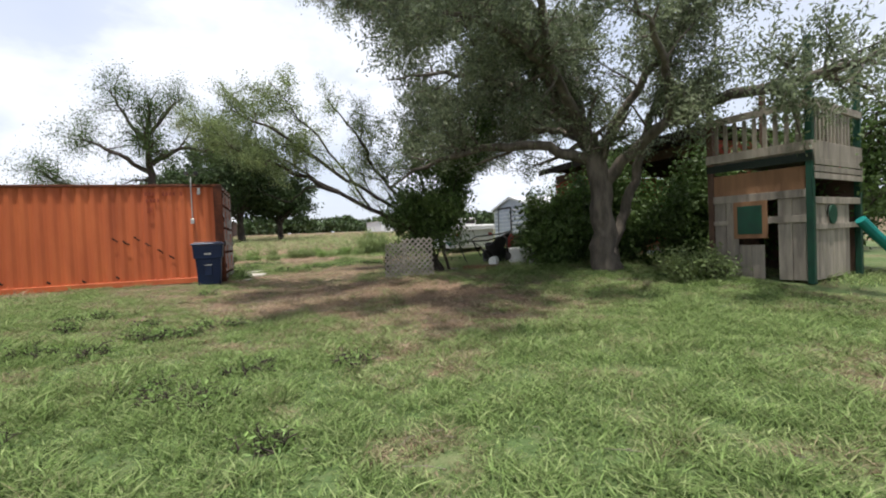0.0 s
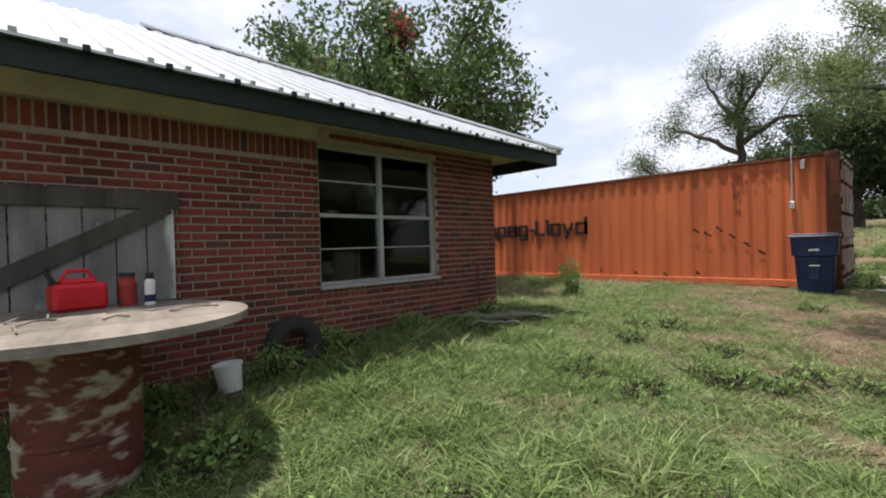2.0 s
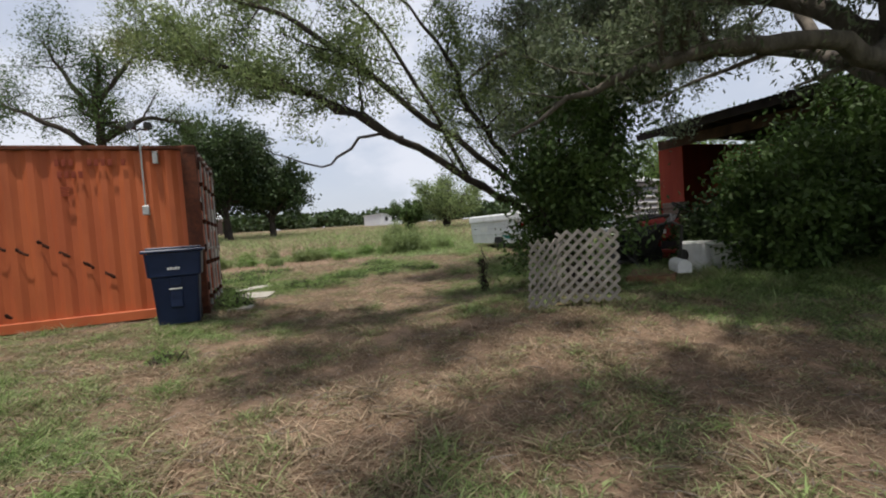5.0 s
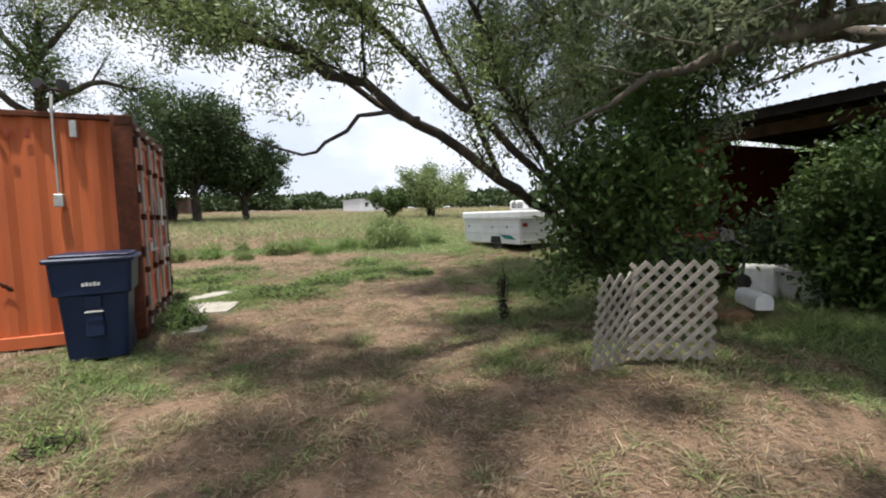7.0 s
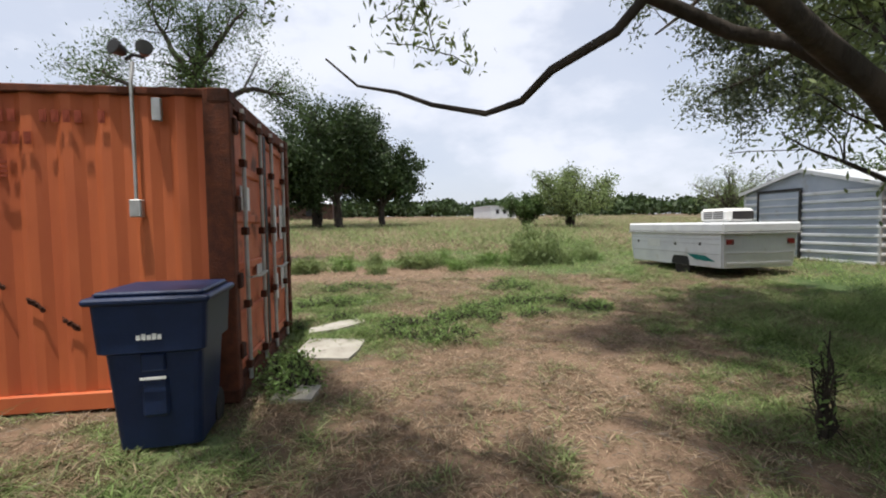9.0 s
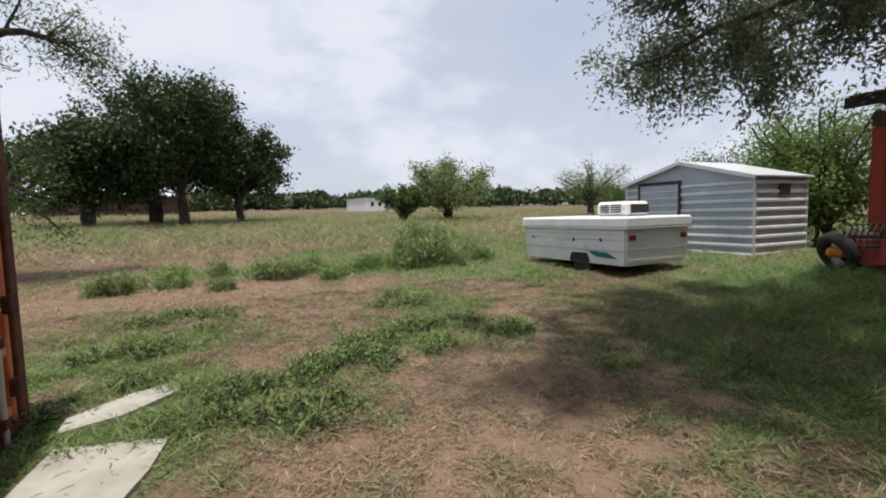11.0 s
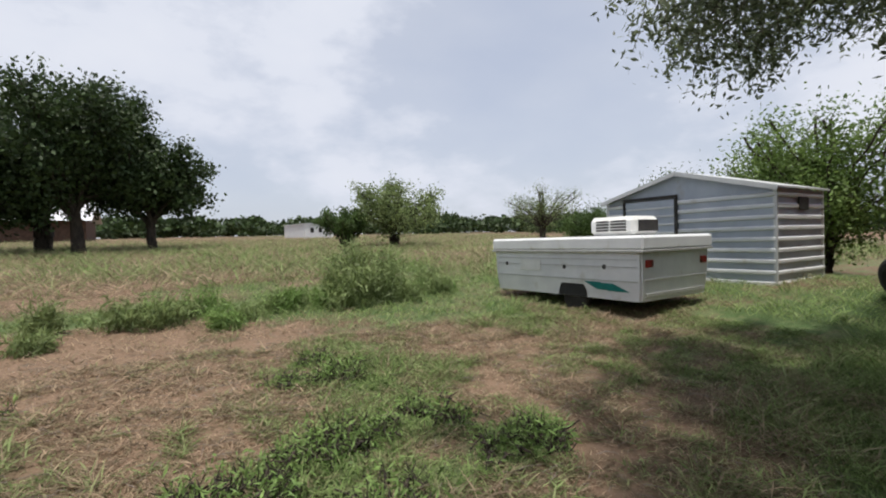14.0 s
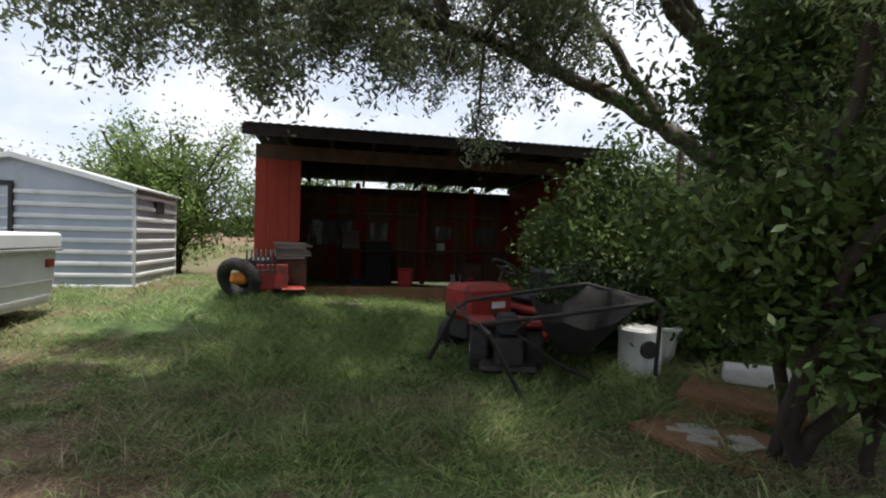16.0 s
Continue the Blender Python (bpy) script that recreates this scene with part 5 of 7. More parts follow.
# ---- cable drum table on a barrel, and what stands on it ----
def spool_table():
    x, y = -3.62, 2.02
    z = gz(x, y) - 0.03
    top = 1.20
    t = thing("spool_table", "round weathered plank tabletop on a peeling steel drum by the wall", "table", (x, y, z), 82)
    H = top - z
    bm = bmesh.new()
    lathe(bm, [(0.285, 0.0), (0.295, 0.02), (0.288, 0.03), (0.288, 0.29), (0.300, 0.305), (0.288, 0.32), (0.288, 0.58), (0.300, 0.595), (0.288, 0.61), (0.288, H - 0.08), (0.298, H - 0.07), (0.29, H - 0.055)], 40)
    part("drum", bm, "barrel", t, "steel drum with peeling cream paint over dark red", smooth=False)
    R = 0.87
    k = 0
    xx = -R
    while xx < R - 0.01:
        w = 0.115
        a, b = xx + 0.003, min(xx + w - 0.003, R)
        bm = bmesh.new()
        n = 5
        top_v, bot = [], []
        for side in (1, -1):
            for j in range(n + 1):
                q = a + (b - a) * (j / n if side == 1 else 1 - j / n)
                yy = side * math.sqrt(max(R * R - q * q, 0.0001))
                top_v.append(bm.verts.new((yy, q, H))); bot.append(bm.verts.new((yy, q, H - 0.045)))
        bm.faces.new(top_v); bm.faces.new(bot[::-1])
        for j in range(len(top_v)):
            bm.faces.new((top_v[j], bot[j], bot[(j + 1) % len(bot)], top_v[(j + 1) % len(bot)]))
        bmesh.ops.recalc_face_normals(bm, faces=bm.faces)
        part("plank", bm, "wood_spool", t)
        xx += w; k += 1
    return top


TT = spool_table()


def fuel_can():
    c = thing("fuel_can", "bright red plastic petrol can with black spout on the table", "fuel can", (-4.15, 2.07, TT), -80)
    c.scale = (0.76, 0.8, 0.8)
    bm = bmesh.new(); box(bm, -0.19, 0.19, -0.11, 0.11, 0, 0.22, bevel=0.03)
    box(bm, -0.13, 0.13, -0.08, 0.08, 0.2, 0.26, bevel=0.03)
    part("body", bm, "red", c)
    bm = bmesh.new(); tube(bm, [(-0.11, 0, 0.24), (-0.07, 0, 0.32), (0.07, 0, 0.32), (0.12, 0, 0.24)], 0.018, 8)
    part("handle", bm, "red", c)
    bm = bmesh.new(); tube(bm, [(0.14, 0, 0.2), (0.2, 0, 0.3), (0.22, 0, 0.36)], [0.022, 0.018, 0.012], 8)
    part("spout", bm, "black", c, "black plastic spout")
    c = thing("jar", "dark red glass jar on the round table", "jar", (-4.16, 2.34, TT))
    bm = bmesh.new(); lathe(bm, [(0.05, 0), (0.055, 0.02), (0.055, 0.15), (0.04, 0.18), (0.045, 0.2)], 18)
    part("body", bm, "red_dull", c)
    bm = bmesh.new(); lathe(bm, [(0.047, 0.2), (0.047, 0.225)], 18)
    part("lid", bm, "black", c)
    c = thing("spray_can", "white and blue spray can with dark cap on the table", "spray can", (-4.10, 2.46, TT))
    bm = bmesh.new(); lathe(bm, [(0.033, 0), (0.033, 0.16), (0.02, 0.18)], 16)
    part("body", bm, "white", c)
    bm = bmesh.new(); lathe(bm, [(0.034, 0.02), (0.034, 0.07)], 16)
    part("band", bm, "bin", c, "blue label band")
    bm = bmesh.new(); lathe(bm, [(0.026, 0.18), (0.024, 0.22)], 12)
    part("cap", bm, "black", c)
    rng = random.Random(3)
    for k in range(9):
        bm = bmesh.new()
        x, y, a = -3.55 + rng.uniform(-0.3, 0.25), 2.0 + rng.uniform(-0.3, 0.55), rng.uniform(0, 3.1)
        l = rng.uniform(0.1, 0.35)
        tube(bm, [(0, 0, 0.008), (l * .5 * math.cos(a), l * .5 * math.sin(a), 0.02), (l * math.cos(a), l * math.sin(a), 0.007)], 0.006, 5)
        e = thing("stick", "thin dry twig lying on the round table", "stick", (x, y, TT))
        part("twig", bm, "wood_spool", e)


fuel_can()


def board():
    b = thing("board_panel", "grey weathered timber door with diagonal brace against the brick wall", "wooden panel", (WX + 0.03, 0.95, 0.98))
    H = 1.06
    for k in range(9):
        bm = bmesh.new(); box(bm, 0.0, 0.022, k * 0.2 + 0.004, k * 0.2 + 0.196, 0.0, H, bevel=0.003)
        part("plank", bm, "board_grey", b)
    for z0, z1 in ((H - 0.13, H + 0.01), (0.08, 0.2)):
        bm = bmesh.new(); box(bm, 0.024, 0.05, -0.02, 1.83, z0, z1, bevel=0.004)
        part("ledge", bm, "wood_dark", b, "dark weathered cross ledge")
    bm = bmesh.new(); bar(bm, (0.04, 0.25, 0.16), (0.04, 1.75, H - 0.1), 0.026, 0.13, up=(0, 0, 1))
    part("brace", bm, "wood_dark", b, "dark diagonal brace")


board()


def bucket():
    z = gz(-4.22, 3.02)
    b = thing("bucket", "dirty white plastic bucket at the foot of the wall", "bucket", (-4.22, 3.02, z), 15)
    b.scale = (0.92, 0.92, 0.82)
    bm = bmesh.new()
    m = pose(0, 0, 0.0, 0, 0, 0)
    lathe(bm, [(0.09, 0.0), (0.115, 0.24), (0.125, 0.245), (0.125, 0.27), (0.112, 0.27), (0.085, 0.03)], 24, Matrix.Translation((0, 0, 0.01)) @ pose(0, 0, 0, 4, -5, 0))
    part("body", bm, "white", b)
    z = gz(-4.4, 3.85)
    t = thing("scrap_tyre", "worn black tyre leaning on the brick wall in the weeds", "scrap tyre", (-4.50, 3.70, z - 0.12))
    bm = bmesh.new()
    m = Matrix.Translation((0, 0, 0.27)) @ pose(0, 0, 0, 0, 78, 0)
    lathe_ring(bm, 0.20, 0.085, m)
    part("tread", bm, "rubber", t)


def lathe_ring(bm, R, r, m, n=32, k=12):
    rings = [[bm.verts.new(m @ Vector(((R + r * math.cos(b)) * math.cos(a), (R + r * math.cos(b)) * math.sin(a), r * 1.1 * math.sin(b)))) for b in [2 * math.pi * j / k for j in range(k)]] for a in [2 * math.pi * i / n for i in range(n)]]
    for i in range(n):
        for j in range(k):
            bm.faces.new((rings[i][j], rings[i][(j + 1) % k], rings[(i + 1) % n][(j + 1) % k], rings[(i + 1) % n][j]))


bucket()


def wall_pipe():
    p = thing("wall_pipe", "thin rusty pipe standing against the brick wall", "pipe", (WX + 0.03, 6.5, gz(WX, 6.5)))
    bm = bmesh.new()
    tube(bm, [(0, 0.1, 0.0), (0.01, 0.02, 0.15), (0.0, 0, 0.3), (0, 0, 0.72), (0.01, -0.09, 0.76)], 0.012, 8)
    part("tube", bm, "rust", p)
    rng = random.Random(21)
    for k in range(15):
        x, y = -4.15 + rng.uniform(-0.2, 0.25), 6.1 + rng.uniform(-0.1, 0.6)
        a = radians(rng.uniform(28, 62))
        l = rng.uniform(0.5, 1.1)
        e = thing("fallen_branch", "pale dead branch lying in a heap on the grass", "branch", (x, y, gz(x, y)))
        bm = bmesh.new()
        pts = []
        for q in range(6):
            u = (q / 5 - 0.5) * l
            pts.append((u * math.cos(a) + rng.uniform(-.02, .02), u * math.sin(a) + rng.uniform(-.02, .02), 0.04 + rng.uniform(0, 0.03) + 0.05 * (q % 5 > 0)))
        tube(bm, pts, [0.011, 0.01, 0.009, 0.008, 0.006, 0.004], 6)
        part("stick", bm, "lattice", e)


wall_pipe()


# ---- paving slabs ----
def slab(pts, label):
    cx, cy = sum(p[0] for p in pts) / len(pts), sum(p[1] for p in pts) / len(pts)
    z = gz(cx, cy)
    s = thing("concrete_slab", label, "paving slab", (cx, cy, z))
    bm = bmesh.new()
    a = [bm.verts.new((p[0] - cx, p[1] - cy, 0.035 + gz(*p) - z)) for p in pts]
    b = [bm.verts.new((p[0] - cx, p[1] - cy, -0.06 + gz(*p) - z)) for p in pts]
    bm.faces.new(a); bm.faces.new(b[::-1])
    for k in range(len(a)):
        bm.faces.new((a[k], b[k], b[(k + 1) % len(b)], a[(k + 1) % len(a)]))
    bmesh.ops.recalc_face_normals(bm, faces=bm.faces)
    part("block", bm, "concrete", s)


slab([(-1.12, 13.98), (-0.50, 13.88), (-0.40, 14.2), (-0.34, 14.6), (-0.62, 14.66), (-1.02, 14.74)], "pale cracked concrete slab sunk in grass by the container doors")
slab([(-1.08, 15.0), (-0.70, 15.15), (-0.36, 15.5), (-0.38, 15.72), (-0.72, 15.6), (-1.1, 15.25)], "narrow concrete slab half overgrown with grass")
slab([(-1.1, 12.9), (-0.75, 12.85), (-0.7, 13.15), (-1.05, 13.25)], "broken piece of grey paving by the container corner")
slab([(-0.5, 16.9), (-0.3, 16.88), (-0.28, 17.05), (-0.5, 17.08)], "small pale stone in the grass")


# ---- lattice panel ----
def lattice(p, q, z0, z1, label, lean=0.0):
    p, q = Vector((*p, 0)), Vector((*q, 0))
    L, H = (q - p).length, z1 - z0
    t = thing("lattice_panel", label, "lattice fence panel", (p.x, p.y, z0), math.degrees(math.atan2((q - p).y, (q - p).x)))
    t.rotation_euler.x = lean
    s = 0.125
    for side, oy in ((1, 0.0), (-1, 0.012)):
        k = -H
        while k < L + H:
            # strip along u = k + side * h, cut to the panel
            if side == 1:
                h0, h1 = max(0, -k), min(H, L - k)
                a, b = (k + h0, h0), (k + h1, h1)
            else:
                h0, h1 = max(0, k - L), min(H, k)
                a, b = (k - h0, h0), (k - h1, h1)
            if h1 - h0 > 0.05:
                bm = bmesh.new()
                bar(bm, (a[0], oy, a[1]), (b[0], oy, b[1]), 0.009, 0.036, up=(0, 1, 0)) if 0 else bar(bm, (a[0], oy, a[1]), (b[0], oy, b[1]), 0.036, 0.009, up=(0, 1, 0))
                part("slat", bm, "lattice", t)
            k += s


lattice((2.20, 9.32), (2.66, 9.38), 0.60, 1.36, "weathered wooden lattice panel leaning at the foot of the tree", 0.12)
lattice((2.62, 9.34), (3.22, 9.02), 0.62, 1.44, "weathered wooden lattice panel beside its twin", 0.06)


# ---- playhouse ----
def playhouse():
    x, y = 8.10, 6.12
    z = 0.42
    a = -78
    p = thing("playhouse", "weathered two-storey timber playhouse with railed deck and green posts", "playhouse", (x, y, z), a)
    W, D = 1.60, 2.2
    def bx(name, parts_, mat, label="", bevel=0.004):
        bm = bmesh.new()
        for q in parts_:
            box(bm, *q, bevel=bevel)
        return part(name, bm, mat, p, label)
    for X, Y in ((0, 0), (W, 0), (0, D), (W, D)):
        bx("post", [(X - 0.05, X + 0.05, Y - 0.05, Y + 0.05, -0.05, 4.1)], "green_paint" if X else "dark_in", "dark green painted post")
    n = 7
    for k in range(n):
        w = (W - 0.1) / n
        if k in (2, 3):
            bx("plank", [(0.05 + k * w, 0.05 + (k + 1) * w - 0.008, -0.01, 0.012, 0.0, 0.62)], "wood_grey")
        elif k == 4:
            continue
        else:
            bx("plank", [(0.05 + k * w, 0.05 + (k + 1) * w - 0.008, -0.01, 0.012, 0.0, 1.45)], "wood_grey")
    bx("front_panel", [(0.05, W - 0.05, -0.012, 0.01, 1.46, 1.95)], "wood_brown", "rust-brown plywood panel")
    bx("rail_board", [(-0.06, W + 0.02, -0.045, -0.014, 1.42, 1.56)], "wood_grey")
    bx("rail_board", [(0.02, 0.3, -0.045, -0.014, 1.0, 1.08)], "wood_grey"); bx("rail_board", [(0.95, W, -0.045, -0.014, 1.0, 1.12)], "wood_grey")
    bx("hatch_board", [(0.42, 0.98, -0.075, -0.05, 0.74, 1.42)], "wood_brown", "brown hatch frame")
    bx("hatch_pane", [(0.49, 0.90, -0.085, -0.077, 0.82, 1.34)], "green_paint", "dark pane in the hatch")
    bx("deck_beam", [(-0.06, W + 0.06, -0.055, -0.015, 2.02, 2.16)], "fascia")
    bx("deck_edge", [(-0.06, W + 0.06, -0.075, -0.02, 2.20, 2.36)], "wood_grey")
    bx("deck", [(-0.02, W + 0.02, -0.014, D, 2.17, 2.21)], "wood_grey")
    bx("top_rail", [(-0.06, W + 0.06, -0.075, -0.02, 2.92, 3.05)], "wood_grey")
    for k in range(9):
        X = 0.1 + k * 0.165
        bx("baluster", [(X, X + 0.07, -0.05, -0.025, 2.37, 2.91)], "wood_grey")
    for k in range(10):
        Y = 0.1 + k * 0.165
        bx("baluster", [(W + 0.025, W + 0.05, Y, Y + 0.07, 2.37, 2.91)], "wood_grey")
    bx("side_rail", [(W + 0.02, W + 0.075, 0.0, D, 2.92, 3.05), (W + 0.02, W + 0.07, 0.0, D, 2.06, 2.36)], "wood_grey")
    for k in range(3):
        bx("side_slat", [(W + 0.055, W + 0.075, 0.0, D, 1.72 + k * 0.12, 1.82 + k * 0.12)], "wood_grey")
    for k in range(9):
        Y = 0.06 + k * 0.18
        bx("side_plank", [(W - 0.01, W + 0.012, Y, Y + 0.17, 0.0, 1.38)], "wood_grey")
    bx("side_board", [(W + 0.014, W + 0.045, 0.0, D, 1.30, 1.42), (W + 0.014, W + 0.045, 0.0, D, 0.86, 0.96)], "wood_grey")
    bm = bmesh.new()
    lathe(bm, [(0.17, 0), (0.17, 0.02)], 20, Matrix.Translation((W + 0.05, 0.75, 1.12)) @ pose(0, 0, 0, 0, 90, 0))
    part("porthole", bm, "green_paint", p, "round dark green porthole")
    bx("back_panel", [(0.05, W - 0.05, D - 0.02, D, 0, 2.0), (-0.02, 0.0, 0.05, D, 0, 2.0)], "dark_in")
    bm = bmesh.new()
    tube(bm, [(W + 0.15, 1.75, 1.0), (W + 0.3, 2.0, 0.7), (W + 0.5, 2.3, 0.35)], 0.09, 10)
    part("slide_tube", bm, "teal", p, "teal plastic slide end")


playhouse()


# ---- fallen-over mower with a grass catcher, tractor wheel and clutter by the barn ----
def ride_mower():
    x, y = 7.35, 11.45
    m = thing("ride_on_mower", "faded red ride-on lawn mower standing in long grass", "lawn mower", (x, y, gz(x, y)), 112)
    m.scale = (1.08, 1.08, 1.15)
    def bx(name, parts_, mat, label="", bevel=0.02):
        bm = bmesh.new()
        for q in parts_:
            box(bm, *q, bevel=bevel)
        return part(name, bm, mat, m, label)
    bx("bonnet", [(0.25, 0.95, -0.24, 0.24, 0.42, 0.80)], "red_dull", "faded red bonnet", 0.06)
    bx("badge", [(0.4, 0.6, 0.241, 0.25, 0.55, 0.62)], "white", "pale worn badge", 0.0)
    bx("fender", [(-0.55, 0.1, -0.42, 0.42, 0.46, 0.54)], "red_dull", "", 0.03)
    bx("chassis", [(-0.5, 0.9, -0.18, 0.18, 0.22, 0.42)], "dark_metal")
    bx("mower_deck", [(-0.2, 0.5, -0.5, 0.5, 0.14, 0.28)], "red_dull", "", 0.04)
    bx("seat", [(-0.42, -0.02, -0.2, 0.2, 0.56, 0.66), (-0.5, -0.38, -0.2, 0.2, 0.62, 0.95)], "black", "black vinyl seat", 0.04)
    bm = bmesh.new(); lathe_ring(bm, 0.17, 0.014, Matrix.Translation((0.2, 0, 0.98)) @ pose(0, 0, 0, 0, -30, 0), 24, 8)
    tube(bm, [(0.2, 0, 0.98), (0.32, 0, 0.75)], 0.016, 8); tube(bm, [(0.2, -0.17, 0.98), (0.2, 0.17, 0.98)], 0.01, 6)
    part("steering_wheel", bm, "black", m)
    for X, Y, r, w in ((-0.32, 0.36, 0.27, 0.22), (-0.32, -0.36, 0.27, 0.22), (0.72, 0.34, 0.19, 0.14), (0.72, -0.34, 0.19, 0.14)):
        bt, br = bmesh.new(), bmesh.new()
        wheel(bt, br, Matrix.Translation((X, Y, r)) @ pose(0, 0, 0, 90, 0, 0), r, w)
        t = part("wheel", bt, "rubber", m)
        part("rim", br, "red_dull", t)
    return m


ride_mower()


def catcher():
    """A tubular frame with a slack black bag."""
    c = thing("bag_frame", "dark steel tube frame with sagging black fabric bag in grass", "grass catcher", (5.25, 12.62, gz(5.4, 12.2)), -22)
    bm = bmesh.new()
    tube(bm, [(0.32, -0.45, 0.0), (0.05, -0.1, 0.72), (0.10, 0.0, 0.78), (0.9, -0.9, 0.80), (1.25, -1.75, 0.92), (1.35, -1.85, 0.85), (1.3, -1.8, 0.12)], 0.022, 8)
    tube(bm, [(0.75, 0.55, 0.28), (0.45, 0.25, 0.85), (0.6, 0.15, 0.92), (1.3, -0.55, 0.98), (1.55, -1.1, 1.05), (1.25, -1.75, 0.92)], 0.022, 8)
    tube(bm, [(0.05, -0.1, 0.72), (0.45, 0.25, 0.85)], 0.014, 8)
    tube(bm, [(0.45, -0.45, 0.78), (0.7, -0.3, 0.62), (0.95, -0.7, 0.3), (1.0, -1.1, 0.1)], 0.016, 8)
    part("frame", bm, "dark_metal", c, "dark tube frame")
    bm = bmesh.new()
    n = 12
    rows = []
    for i in range(n + 1):
        u = i / n
        row = []
        for j in range(n + 1):
            w = j / n
            a = Vector((0.75, -0.75, 0.80)).lerp(Vector((1.25, -1.78, 0.93)), u)
            b = Vector((1.2, -0.45, 1.00)).lerp(Vector((1.62, -1.2, 1.04)), u)
            q = a.lerp(b, w)
            q.z += -0.62 * math.sin(math.pi * (0.1 + 0.8 * w)) * (math.sin(math.pi * min(u * 1.2 + 0.05, 1))) ** 0.6 + 0.03 * noise.noise(Vector((u * 5, w * 5, 0)))
            row.append(bm.verts.new(q))
        rows.append(row)
    for i in range(n):
        for j in range(n):
            bm.faces.new((rows[i][j], rows[i + 1][j], rows[i + 1][j + 1], rows[i][j + 1]))
    part("bag", bm, "mesh_bag", c, "sagging black fabric bag", smooth=True)


catcher()


def old_mower():
    """The rear half of an old mower with its wheel and fender."""
    x, y = 6.35, 11.95
    m = thing("old_mower", "old red-fendered mower half hidden behind the black bag", "lawn mower", (x, y, gz(x, y)), 165)
    def bx(name, parts_, mat, label="", bevel=0.02):
        bm = bmesh.new()
        for q in parts_:
            box(bm, *q, bevel=bevel)
        return part(name, bm, mat, m, label)
    bx("fender", [(-0.30, 0.18, 0.10, 0.42, 0.56, 0.62), (-0.30, -0.24, 0.10, 0.42, 0.42, 0.58)], "red_dull", "faded red fender", 0.03)
    bx("fender", [(-0.30, 0.18, -0.42, -0.10, 0.56, 0.62)], "red_dull", "faded red fender", 0.03)
    bx("chassis", [(-0.4, 0.5, -0.14, 0.14, 0.22, 0.5)], "dark_metal")
    bx("engine", [(0.05, 0.42, -0.12, 0.12, 0.5, 0.72)], "black", "black engine with a cooling shroud", 0.04)
    bx("deck", [(0.1, 0.5, -0.3, 0.3, 0.14, 0.22)], "dark_metal", "", 0.04)
    for X, Y, r, w in ((-0.06, 0.30, 0.27, 0.20), (-0.06, -0.30, 0.27, 0.20)):
        bt, br = bmesh.new(), bmesh.new()
        wheel(bt, br, Matrix.Translation((X, Y, r)) @ pose(0, 0, 0, 90, 0, 0), r, w)
        t = part("wheel", bt, "rubber", m)
        part("rim", br, "white", t)


old_mower()


